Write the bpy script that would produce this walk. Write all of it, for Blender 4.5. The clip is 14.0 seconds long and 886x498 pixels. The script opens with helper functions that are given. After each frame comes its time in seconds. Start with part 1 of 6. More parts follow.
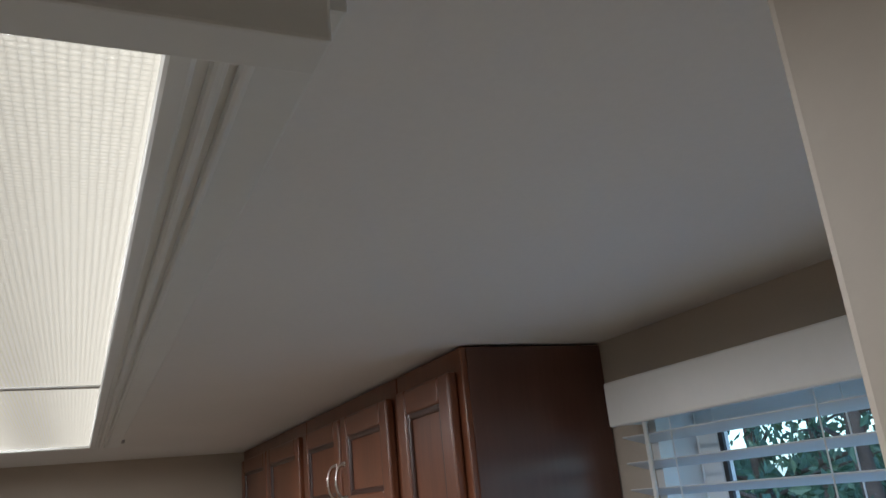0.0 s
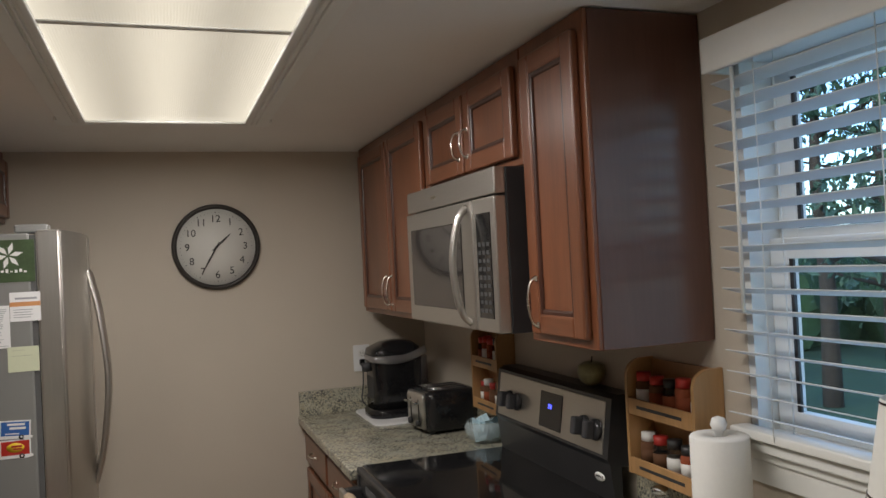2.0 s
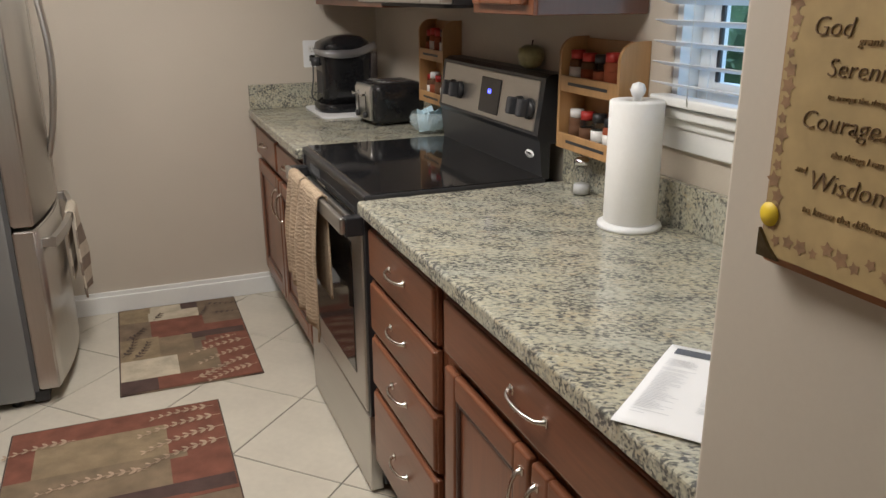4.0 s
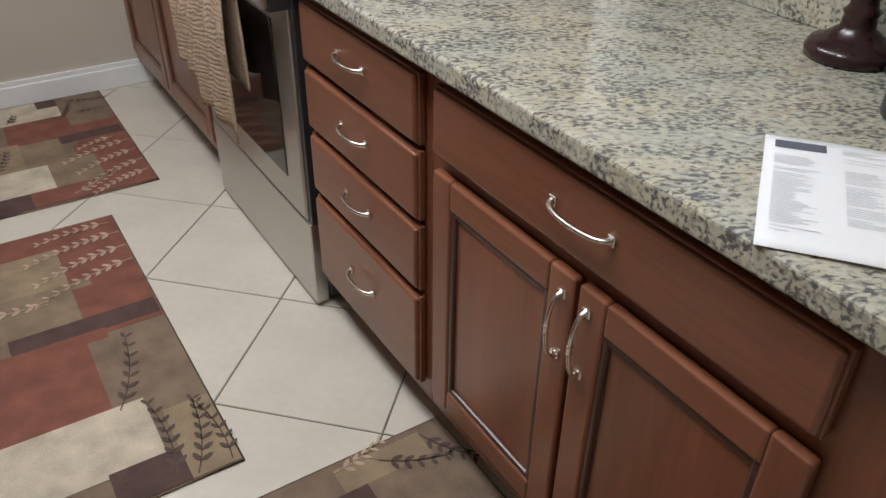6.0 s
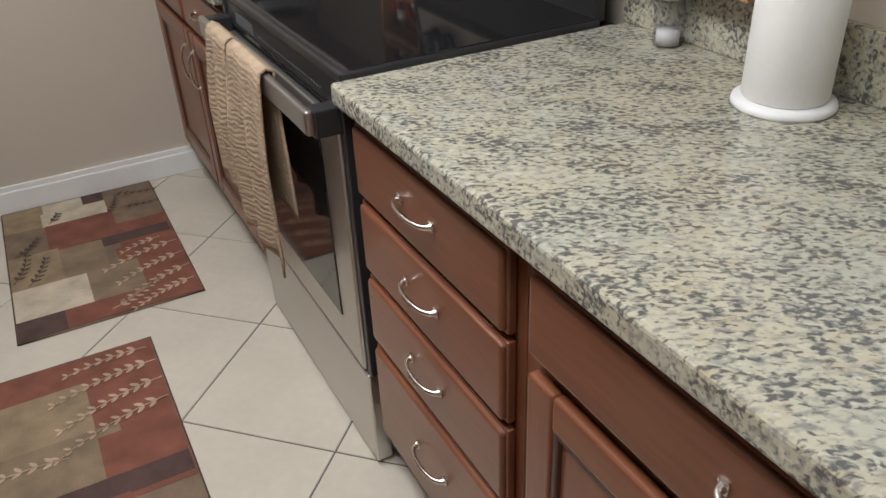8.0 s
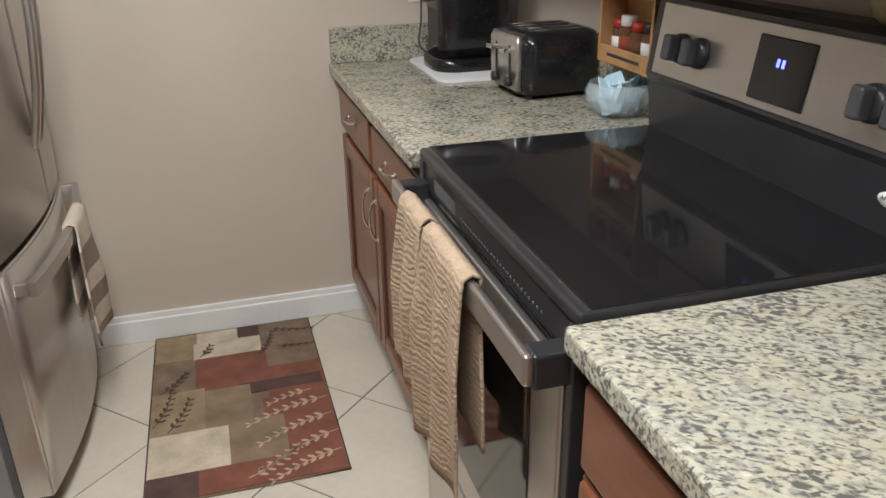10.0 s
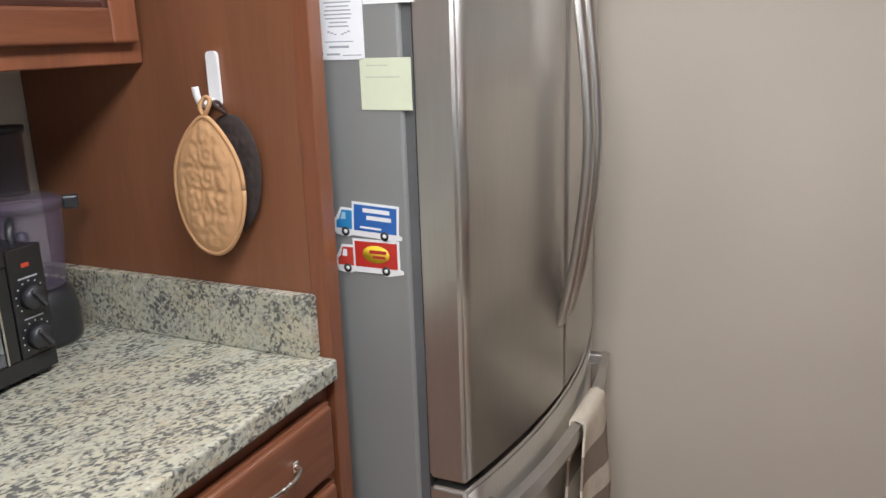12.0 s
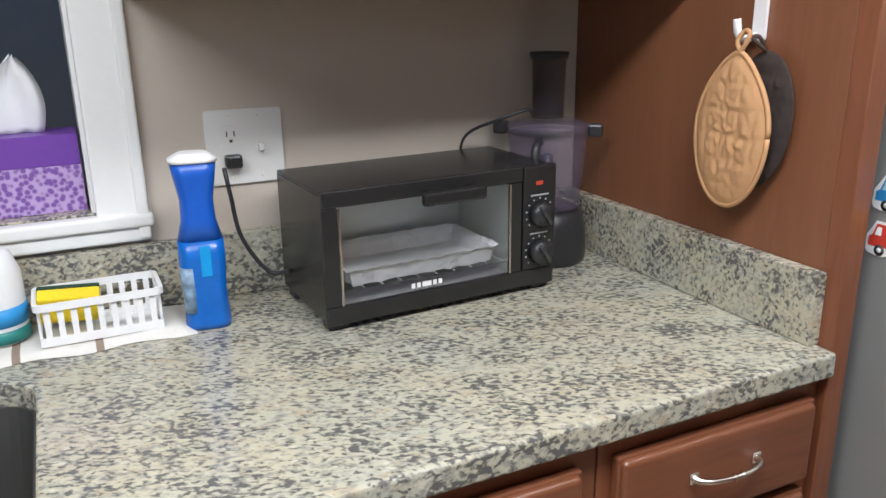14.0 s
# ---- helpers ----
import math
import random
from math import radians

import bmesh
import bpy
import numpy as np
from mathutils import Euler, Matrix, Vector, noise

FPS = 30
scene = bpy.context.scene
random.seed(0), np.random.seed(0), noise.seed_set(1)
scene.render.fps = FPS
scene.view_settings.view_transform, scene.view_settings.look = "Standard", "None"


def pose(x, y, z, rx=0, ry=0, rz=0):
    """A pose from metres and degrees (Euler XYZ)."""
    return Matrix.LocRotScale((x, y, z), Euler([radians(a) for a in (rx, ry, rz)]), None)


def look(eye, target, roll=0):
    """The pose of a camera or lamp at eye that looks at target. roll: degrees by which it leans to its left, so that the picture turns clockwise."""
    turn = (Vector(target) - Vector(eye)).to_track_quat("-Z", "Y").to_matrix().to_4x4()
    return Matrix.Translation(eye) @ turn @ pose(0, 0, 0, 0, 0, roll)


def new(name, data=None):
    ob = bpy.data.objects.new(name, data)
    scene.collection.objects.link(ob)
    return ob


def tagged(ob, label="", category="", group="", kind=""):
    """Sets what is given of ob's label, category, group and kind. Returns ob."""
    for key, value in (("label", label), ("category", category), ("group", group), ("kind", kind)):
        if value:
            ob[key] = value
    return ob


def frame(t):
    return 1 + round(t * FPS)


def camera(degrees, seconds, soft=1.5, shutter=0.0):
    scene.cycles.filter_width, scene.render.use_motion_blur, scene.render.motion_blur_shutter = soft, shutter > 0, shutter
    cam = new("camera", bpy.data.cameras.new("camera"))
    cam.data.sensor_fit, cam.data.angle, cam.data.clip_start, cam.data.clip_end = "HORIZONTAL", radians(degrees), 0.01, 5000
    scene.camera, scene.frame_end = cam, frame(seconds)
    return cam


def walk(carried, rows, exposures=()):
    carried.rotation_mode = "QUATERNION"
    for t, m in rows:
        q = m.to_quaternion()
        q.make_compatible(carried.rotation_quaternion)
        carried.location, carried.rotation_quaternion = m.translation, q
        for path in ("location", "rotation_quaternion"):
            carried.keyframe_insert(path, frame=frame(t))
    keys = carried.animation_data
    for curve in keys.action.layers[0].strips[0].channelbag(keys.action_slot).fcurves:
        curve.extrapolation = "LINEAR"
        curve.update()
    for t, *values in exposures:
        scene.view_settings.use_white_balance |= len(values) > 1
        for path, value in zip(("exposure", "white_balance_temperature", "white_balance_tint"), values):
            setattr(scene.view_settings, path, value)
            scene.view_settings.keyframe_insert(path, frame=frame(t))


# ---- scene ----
cam = camera(58.3, 14.0)
PATH = [
    (0, (0.009, 0.022, 1.882), (0.831, 1.745, 2.478), -5.7),
    (0.5, (-0.04, -0.023, 1.82), (0.726, 1.778, 2.231), -7.3),
    (1, (-0.13, -0.095, 1.74), (0.585, 1.739, 2.09), -6.1),
    (1.5, (-0.218, -0.158, 1.662), (0.465, 1.708, 1.895), -4.8),
    (2, (-0.254, -0.219, 1.596), (0.413, 1.666, 1.628), -2.9),
    (2.2, (-0.245, -0.243, 1.57), (0.425, 1.639, 1.496), -2.6),
    (2.5, (-0.228, -0.274, 1.52), (0.468, 1.583, 1.263), -2.1),
    (3, (-0.222, -0.326, 1.489), (0.485, 1.505, 1.102), -1.5),
    (3.1, (-0.223, -0.331, 1.484), (0.484, 1.496, 1.082), -1.3),
    (3.2, (-0.222, -0.332, 1.478), (0.483, 1.489, 1.047), -1.2),
    (5.3, (-0.256, -0.122, 1.385), (0.512, 1.495, 0.493), 0.5),
    (5.5, (-0.278, -0.062, 1.377), (0.576, 1.474, 0.422), 1.7),
    (6, (-0.308, 0.051, 1.348), (0.588, 1.443, 0.225), 0.8),
    (6.5, (-0.314, 0.092, 1.347), (0.622, 1.471, 0.241), 1.0),
    (7, (-0.243, 0.167, 1.342), (0.715, 1.546, 0.255), 0.6),
    (7.5, (-0.146, 0.319, 1.346), (0.746, 1.753, 0.276), -0.8),
    (7.7, (-0.115, 0.368, 1.349), (0.704, 1.847, 0.281), -2.2),
    (9.8, (-0.107, 0.805, 1.391), (0.51, 2.527, 0.583), -1.4),
    (10, (-0.066, 0.86, 1.39), (0.438, 2.624, 0.592), -1.0),
    (10.5, (0.058, 1.015, 1.404), (0.149, 2.871, 0.665), -1.5),
    (11, (0.042, 1.178, 1.41), (-0.125, 3.069, 0.778), -1.8),
    (11.5, (-0.05, 1.378, 1.412), (-0.444, 3.267, 0.887), -1.0),
    (12, (-0.073, 1.519, 1.426), (-0.897, 3.265, 0.904), -1.9),
    (12.5, (-0.075, 1.65, 1.431), (-1.398, 3.062, 0.922), -2.3),
    (13, (-0.09, 1.668, 1.437), (-1.644, 2.845, 0.989), -2.6),
    (13.5, (-0.097, 1.655, 1.416), (-1.752, 2.682, 0.964), -1.3),
    (14, (-0.088, 1.619, 1.386), (-1.809, 2.448, 0.793), -0.8),
]
walk(cam, [(t, look(eye, target, roll)) for t, eye, target, roll in PATH],
     [(0, -0.58, 6250, 10), (1.6, -0.65, 6600, 10), (2.0, -0.5, 6900, 10), (2.5, -0.2, 7500, 10), (3.2, 0.05, 7350, 10), (5.3, 0.2, 6150, 10), (7.7, 0.2, 6300, 10),
      (9.8, 0.48, 6400, 10), (11.0, 0.6, 6150, 10), (12.0, 0.5, 6100, 10), (13.0, 0.58, 6100, 10), (14.0, 0.55, 6100, 10)])

# ---- world and lights ----
world = bpy.data.worlds.new("world")
scene.world = world
world.use_nodes = True
wn = world.node_tree
sky = wn.nodes.new("ShaderNodeTexSky")
sky.sky_type = "NISHITA"
sky.sun_disc = False
sky.sun_elevation = radians(28)
sky.sun_rotation = radians(250)
dusk = wn.nodes.new("ShaderNodeMix")
dusk.data_type, dusk.blend_type = "RGBA", "MULTIPLY"
dusk.inputs["Factor"].default_value = 1.0
dusk.inputs["B"].default_value = (0.62, 0.88, 1.2, 1)
wn.links.new(sky.outputs["Color"], dusk.inputs["A"])
wn.links.new(dusk.outputs["Result"], wn.nodes["Background"].inputs["Color"])
wn.nodes["Background"].inputs["Strength"].default_value = 0.6
sun_data = bpy.data.lights.new("sun", "SUN")
sun_data.energy, sun_data.angle, sun_data.color = 1.5, radians(12), (0.86, 0.93, 1.0)
sun_ob = new("sun", sun_data)
sun_ob.matrix_world = look((0, 0, 20), (8, 14, 14))

# evening sky light coming in at the window
glow = bpy.data.lights.new("window_daylight", "AREA")
glow.shape, glow.size, glow.size_y = "RECTANGLE", 0.78, 0.72
glow.energy, glow.color = 1.5, (0.5, 0.75, 1.0)
new("window_daylight", glow).matrix_world = look((1.07, 0.78, 1.6), (0.0, 0.78, 1.6))

# fluorescent tubes behind the two diffusers
for y0, y1 in ((0.40, 1.55), (1.61, 2.67)):
    tube = bpy.data.lights.new("fluorescent_tubes", "AREA")
    tube.shape, tube.size, tube.size_y = "RECTANGLE", 0.36, y1 - y0 - 0.12
    tube.energy, tube.color = 17.0, (0.985, 0.98, 1.0)
    tube.cycles.use_multiple_importance_sampling = False
    new("fluorescent_tubes", tube).matrix_world = pose(-0.215, (y0 + y1) / 2, 2.1425)

# ---- plan ----
XL, XR, YF, YB, CEIL = -1.41, 0.945, 3.50, -2.4, 2.145
CT = 0.915


# ---- materials ----
def material(name, colour, rough=0.5, metal=0.0, vary=0.12, scale=6.0, fine=90.0, bump=0.08, stretch=(1, 1, 1), **extra):
    """A surface with variation at two scales and a fine relief."""
    m = bpy.data.materials.new(name)
    m.use_nodes = True
    nt = m.node_tree
    p = nt.nodes["Principled BSDF"]
    tc = nt.nodes.new("ShaderNodeTexCoord")
    mp = nt.nodes.new("ShaderNodeMapping")
    mp.inputs["Scale"].default_value = stretch
    nt.links.new(tc.outputs["Object"], mp.inputs["Vector"])
    n1, n2 = nt.nodes.new("ShaderNodeTexNoise"), nt.nodes.new("ShaderNodeTexNoise")
    n1.inputs["Scale"].default_value, n1.inputs["Detail"].default_value = scale, 4
    n2.inputs["Scale"].default_value, n2.inputs["Detail"].default_value = fine, 3
    for n in (n1, n2):
        nt.links.new(mp.outputs["Vector"], n.inputs["Vector"])
    add = nt.nodes.new("ShaderNodeMath")
    add.operation = "MULTIPLY_ADD"
    add.inputs[1].default_value = 0.4
    nt.links.new(n2.outputs["Fac"], add.inputs[0])
    nt.links.new(n1.outputs["Fac"], add.inputs[2])
    ramp = nt.nodes.new("ShaderNodeValToRGB")
    c = Vector(colour[:3])
    ramp.color_ramp.elements[0].position, ramp.color_ramp.elements[1].position = 0.45, 0.95
    ramp.color_ramp.elements[0].color = (*(c * (1 - vary)), 1)
    ramp.color_ramp.elements[1].color = (*(c * (1 + vary)), 1)
    nt.links.new(add.outputs[0], ramp.inputs["Fac"])
    nt.links.new(ramp.outputs["Color"], p.inputs["Base Color"])
    p.inputs["Roughness"].default_value, p.inputs["Metallic"].default_value = rough, metal
    for key, value in extra.items():
        p.inputs[key.replace("_", " ")].default_value = value
    if bump:
        b = nt.nodes.new("ShaderNodeBump")
        b.inputs["Strength"].default_value, b.inputs["Distance"].default_value = bump, 0.004
        nt.links.new(add.outputs[0], b.inputs["Height"])
        nt.links.new(b.outputs["Normal"], p.inputs["Normal"])
    return m


def granite_material(name, turn):
    """Cream granite with dark flakes drawn out along one direction."""
    m = bpy.data.materials.new(name)
    m.use_nodes = True
    nt = m.node_tree
    p = nt.nodes["Principled BSDF"]
    tc = nt.nodes.new("ShaderNodeTexCoord")
    mp = nt.nodes.new("ShaderNodeMapping")
    mp.vector_type = "TEXTURE"
    mp.inputs["Scale"].default_value = (1.7, 0.95, 1.1)
    mp.inputs["Rotation"].default_value = (0, 0, radians(turn))
    nt.links.new(tc.outputs["Object"], mp.inputs["Vector"])

    def noise_tex(scale, detail, off, distort=0.0):
        n = nt.nodes.new("ShaderNodeTexNoise")
        n.noise_dimensions = "4D"
        n.inputs["W"].default_value = off
        n.inputs["Scale"].default_value, n.inputs["Detail"].default_value = scale, detail
        n.inputs["Distortion"].default_value = distort
        nt.links.new(mp.outputs["Vector"], n.inputs["Vector"])
        return n.outputs["Fac"]

    def step(fac, lo, hi):
        r = nt.nodes.new("ShaderNodeMapRange")
        r.inputs["From Min"].default_value, r.inputs["From Max"].default_value = lo, hi
        nt.links.new(fac, r.inputs["Value"])
        return r.outputs["Result"]

    def mix(fac, a, b):
        x = nt.nodes.new("ShaderNodeMix")
        x.data_type = "RGBA"
        nt.links.new(fac, x.inputs["Factor"])
        for sock, v in ((x.inputs["A"], a), (x.inputs["B"], b)):
            if isinstance(v, tuple):
                sock.default_value = (*v, 1)
            else:
                nt.links.new(v, sock)
        return x.outputs["Result"]

    base = mix(step(noise_tex(9, 3, 0.0), 0.38, 0.66), (0.485, 0.445, 0.325), (0.425, 0.42, 0.34))
    base = mix(step(noise_tex(50, 3, 1.0), 0.55, 0.78), base, (0.41, 0.33, 0.215))
    base = mix(step(noise_tex(120, 5, 2.0, 0.3), 0.48, 0.66), base, (0.245, 0.245, 0.215))
    base = mix(step(noise_tex(95, 3, 3.0), 0.58, 0.70), base, (0.56, 0.53, 0.43))
    mod = nt.nodes.new("ShaderNodeMath")
    mod.operation = "MULTIPLY_ADD"
    mod.inputs[1].default_value = 0.5
    nt.links.new(noise_tex(18, 3, 5.0), mod.inputs[0])
    nt.links.new(noise_tex(155, 5, 4.0, 0.5), mod.inputs[2])
    base = mix(step(mod.outputs[0], 0.745, 0.86), base, (0.115, 0.115, 0.105))
    nt.links.new(base, p.inputs["Base Color"])
    p.inputs["Roughness"].default_value = 0.16
    return m


def wood_material(name, colour, rough=0.33, vary=0.28, axis=2):
    m = material(name, colour, rough, vary=vary, scale=9, fine=120, bump=0.03, stretch=tuple(0.09 if i == axis else 1.0 for i in range(3)))
    m.node_tree.nodes["Principled BSDF"].inputs["Coat Weight"].default_value = 0.25
    m.node_tree.nodes["Principled BSDF"].inputs["Coat Roughness"].default_value = 0.25
    return m


def glass_material(name, colour=(0.04, 0.045, 0.045), alpha=0.12, rough=0.03):
    m = bpy.data.materials.new(name)
    m.use_nodes = True
    nt = m.node_tree
    p = nt.nodes["Principled BSDF"]
    p.inputs["Base Color"].default_value = (*colour, 1)
    p.inputs["Roughness"].default_value = rough
    p.inputs["Alpha"].default_value = alpha
    return m


def glow_material(name, colour, strength, pattern=0.0):
    m = bpy.data.materials.new(name)
    m.use_nodes = True
    nt = m.node_tree
    p = nt.nodes["Principled BSDF"]
    p.inputs["Base Color"].default_value = (0.7, 0.7, 0.66, 1)
    p.inputs["Roughness"].default_value = 0.25
    p.inputs["Emission Color"].default_value = (*colour, 1)
    p.inputs["Emission Strength"].default_value = strength
    if pattern:
        # prismatic pebbles of the diffuser and the two tubes behind it
        tc = nt.nodes.new("ShaderNodeTexCoord")
        v = nt.nodes.new("ShaderNodeTexVoronoi")
        v.inputs["Scale"].default_value, v.inputs["Randomness"].default_value = 160, 0.1
        nt.links.new(tc.outputs["Object"], v.inputs["Vector"])
        w = nt.nodes.new("ShaderNodeTexWave")
        w.wave_type, w.bands_direction, w.wave_profile = "BANDS", "X", "SIN"
        w.inputs["Scale"].default_value, w.inputs["Phase Offset"].default_value = 1.18, 2.2
        nt.links.new(tc.outputs["Object"], w.inputs["Vector"])
        a = nt.nodes.new("ShaderNodeMath")
        a.operation = "MULTIPLY_ADD"
        a.inputs[1].default_value, a.inputs[2].default_value = -pattern * 38, 1.0
        nt.links.new(v.outputs["Distance"], a.inputs[0])
        a.use_clamp = False
        v.feature = "F1"
        b = nt.nodes.new("ShaderNodeMapRange")
        b.inputs["To Min"].default_value, b.inputs["To Max"].default_value = strength * 0.8, strength * 1.25
        nt.links.new(w.outputs["Fac"], b.inputs["Value"])
        s = nt.nodes.new("ShaderNodeMapRange")
        s.inputs["From Min"].default_value, s.inputs["From Max"].default_value = 0.0, 0.7
        s.inputs["To Min"].default_value, s.inputs["To Max"].default_value = 1.16, 0.6
        nt.links.new(v.outputs["Distance"], s.inputs["Value"])
        mul = nt.nodes.new("ShaderNodeMath")
        mul.operation = "MULTIPLY"
        nt.links.new(s.outputs["Result"], mul.inputs[0])
        nt.links.new(b.outputs["Result"], mul.inputs[1])
        nt.links.new(mul.outputs[0], p.inputs["Emission Strength"])
        bp = nt.nodes.new("ShaderNodeBump")
        bp.inputs["Strength"].default_value, bp.inputs["Distance"].default_value = 0.4, 0.002
        nt.links.new(v.outputs["Distance"], bp.inputs["Height"])
        nt.links.new(bp.outputs["Normal"], p.inputs["Normal"])
    return m


WALL = material("beige_wall_paint", (0.555, 0.49, 0.405), 0.6, vary=0.035, scale=2.2, fine=160, bump=0.06)
CEILING = material("ceiling_paint", (0.82, 0.80, 0.77), 0.85, vary=0.03, scale=2, fine=140, bump=0.1)
WHITE = material("white_trim_paint", (0.80, 0.80, 0.77), 0.35, vary=0.03, scale=5, fine=70, bump=0.03)
CHERRY = wood_material("cherry_cabinet_wood", (0.20, 0.071, 0.033))
CHERRY_H = wood_material("cherry_cabinet_wood_crosswise", (0.20, 0.071, 0.033), axis=0)
CHERRY_DARK = wood_material("dark_cherry_moulding", (0.06, 0.022, 0.014))
PANEL_WOOD = wood_material("cherry_side_panel", (0.20, 0.078, 0.036), 0.42, 0.18)
TOE = material("toe_kick", (0.05, 0.028, 0.02), 0.6)
GRANITE = granite_material("granite", -34)
GRANITE_WEST = granite_material("granite_west", 66)
STEEL = material("brushed_stainless", (0.60, 0.58, 0.545), 0.33, 0.95, vary=0.08, scale=5, fine=220, bump=0.015, stretch=(1, 1, 0.06))
STEEL_H = material("brushed_stainless_crosswise", (0.55, 0.53, 0.50), 0.33, 0.95, vary=0.07, scale=5, fine=220, bump=0.015, stretch=(1, 0.06, 1))
GREY_SIDE = material("grey_fridge_side", (0.26, 0.26, 0.25), 0.42, 0.2, vary=0.05, scale=3, fine=300, bump=0.08)
NICKEL = material("satin_nickel", (0.72, 0.68, 0.62), 0.24, 1.0, vary=0.04, bump=0.0)
CHROME = material("chrome", (0.8, 0.8, 0.8), 0.1, 1.0, vary=0.02, bump=0.0)
BLACK = material("black_plastic", (0.026, 0.026, 0.028), 0.32, vary=0.15, scale=9, bump=0.02)
BLACK_MATT = material("matt_black_plastic", (0.036, 0.036, 0.038), 0.55, vary=0.15, bump=0.05)
GLOSS_BLACK = material("glossy_black_plastic", (0.014, 0.014, 0.015), 0.16, vary=0.15, scale=9, bump=0.01)
DULL_SILVER = material("dull_silver_plastic", (0.42, 0.42, 0.43), 0.28, 0.8, vary=0.05, bump=0.0)
BLACK_GLASS = material("black_ceramic_glass", (0.012, 0.012, 0.013), 0.06, vary=0.2, bump=0.0)
OVEN_GLASS = material("dark_oven_glass", (0.012, 0.010, 0.009), 0.08, vary=0.2, bump=0.0)
TILE = material("cream_floor_tile", (0.60, 0.55, 0.455), 0.32, vary=0.07, scale=5, fine=40, bump=0.05)
GROUT = material("grey_grout", (0.15, 0.15, 0.125), 0.9, vary=0.2)
GLASS = glass_material("window_glass", alpha=0.06)
LIGHT_PANEL = glow_material("fluorescent_diffuser", (1.0, 0.94, 0.80), 0.98, 0.1)


# ---- mesh helpers ----
def smooth(bm):
    for f in bm.faces:
        f.smooth = True
    return bm


def box(bm, x0, x1, y0, y1, z0, z1, bevel=0.0, seg=2):
    """A box, with rounded edges if bevel is given, added to bm."""
    geo = bmesh.ops.create_cube(bm, size=1.0, matrix=Matrix.Translation(((x0 + x1) / 2, (y0 + y1) / 2, (z0 + z1) / 2)) @ Matrix.Diagonal((abs(x1 - x0), abs(y1 - y0), abs(z1 - z0), 1)))
    if bevel:
        edges = list({e for v in geo["verts"] for e in v.link_edges})
        bmesh.ops.bevel(bm, geom=edges, offset=bevel, segments=seg, affect="EDGES", profile=0.5)
    return bm


def slab(*dims, bevel=0.0, seg=2):
    return box(bmesh.new(), *dims, bevel=bevel, seg=seg)


def lathe(bm, profile, seg=28, m=Matrix()):
    """Turns a profile of (radius, height) round z."""
    rings = []
    for r, z in profile:
        if r < 1e-5:
            rings.append([bm.verts.new(m @ Vector((0, 0, z)))])
        else:
            rings.append([bm.verts.new(m @ Vector((r * math.cos(2 * math.pi * i / seg), r * math.sin(2 * math.pi * i / seg), z))) for i in range(seg)])
    for a, b in zip(rings, rings[1:]):
        for i in range(seg):
            j = (i + 1) % seg
            if len(a) == 1 and len(b) == 1:
                continue
            if len(a) == 1:
                f = bm.faces.new((a[0], b[i], b[j]))
            elif len(b) == 1:
                f = bm.faces.new((a[i], a[j], b[0]))
            else:
                f = bm.faces.new((a[i], a[j], b[j], b[i]))
            f.smooth = True
    return bm


def sweep(bm, points, radii, seg=10, flat=1.0):
    """A tube along points, with a radius for each (or one for all); flat squashes it sideways."""
    pts = [Vector(p) for p in points]
    if not isinstance(radii, (list, tuple)):
        radii = [radii] * len(pts)
    rings, side = [], None
    for i, p in enumerate(pts):
        d = (pts[min(i + 1, len(pts) - 1)] - pts[max(i - 1, 0)]).normalized()
        if side is None:
            side = d.cross(Vector((0, 0, 1)) if abs(d.z) < 0.9 else Vector((0, 1, 0))).normalized()
        side = (side - d * side.dot(d)).normalized()
        up = d.cross(side)
        rings.append([bm.verts.new(p + radii[i] * (math.cos(2 * math.pi * k / seg) * side * flat + math.sin(2 * math.pi * k / seg) * up)) for k in range(seg)])
    for a, b in zip(rings, rings[1:]):
        for k in range(seg):
            f = bm.faces.new((a[k], a[(k + 1) % seg], b[(k + 1) % seg], b[k]))
            f.smooth = True
    bm.faces.new(rings[0][::-1])
    bm.faces.new(rings[-1])
    return bm


def curve_pts(pts, n=8):
    """Catmull-Rom through pts."""
    pts = [Vector(p) for p in pts]
    out = []
    for i in range(len(pts) - 1):
        p0, p1, p2, p3 = pts[max(i - 1, 0)], pts[i], pts[i + 1], pts[min(i + 2, len(pts) - 1)]
        for k in range(n):
            t = k / n
            out.append(0.5 * ((2 * p1) + (p2 - p0) * t + (2 * p0 - 5 * p1 + 4 * p2 - p3) * t * t + (3 * p1 - p0 - 3 * p2 + p3) * t ** 3))
    return out + [pts[-1]]


def prism(bm, outline, z0, z1, m=Matrix()):
    """An outline of (x, y), pulled up from z0 to z1."""
    lo = [bm.verts.new(m @ Vector((x, y, z0))) for x, y in outline]
    hi = [bm.verts.new(m @ Vector((x, y, z1))) for x, y in outline]
    n = len(outline)
    bm.faces.new(lo[::-1])
    bm.faces.new(hi)
    for i in range(n):
        bm.faces.new((lo[i], lo[(i + 1) % n], hi[(i + 1) % n], hi[i]))
    return bm


def rounded(x0, x1, y0, y1, r, n=6):
    out = []
    for cx, cy, a in ((x1 - r, y1 - r, 0), (x0 + r, y1 - r, 90), (x0 + r, y0 + r, 180), (x1 - r, y0 + r, 270)):
        out += [(cx + r * math.cos(radians(a + 90 * k / n)), cy + r * math.sin(radians(a + 90 * k / n))) for k in range(n + 1)]
    return out


def mesh_of(name, bm, mat):
    bmesh.ops.recalc_face_normals(bm, faces=bm.faces[:])
    me = bpy.data.meshes.new(name)
    bm.to_mesh(me)
    bm.free()
    me.materials.append(mat)
    return me


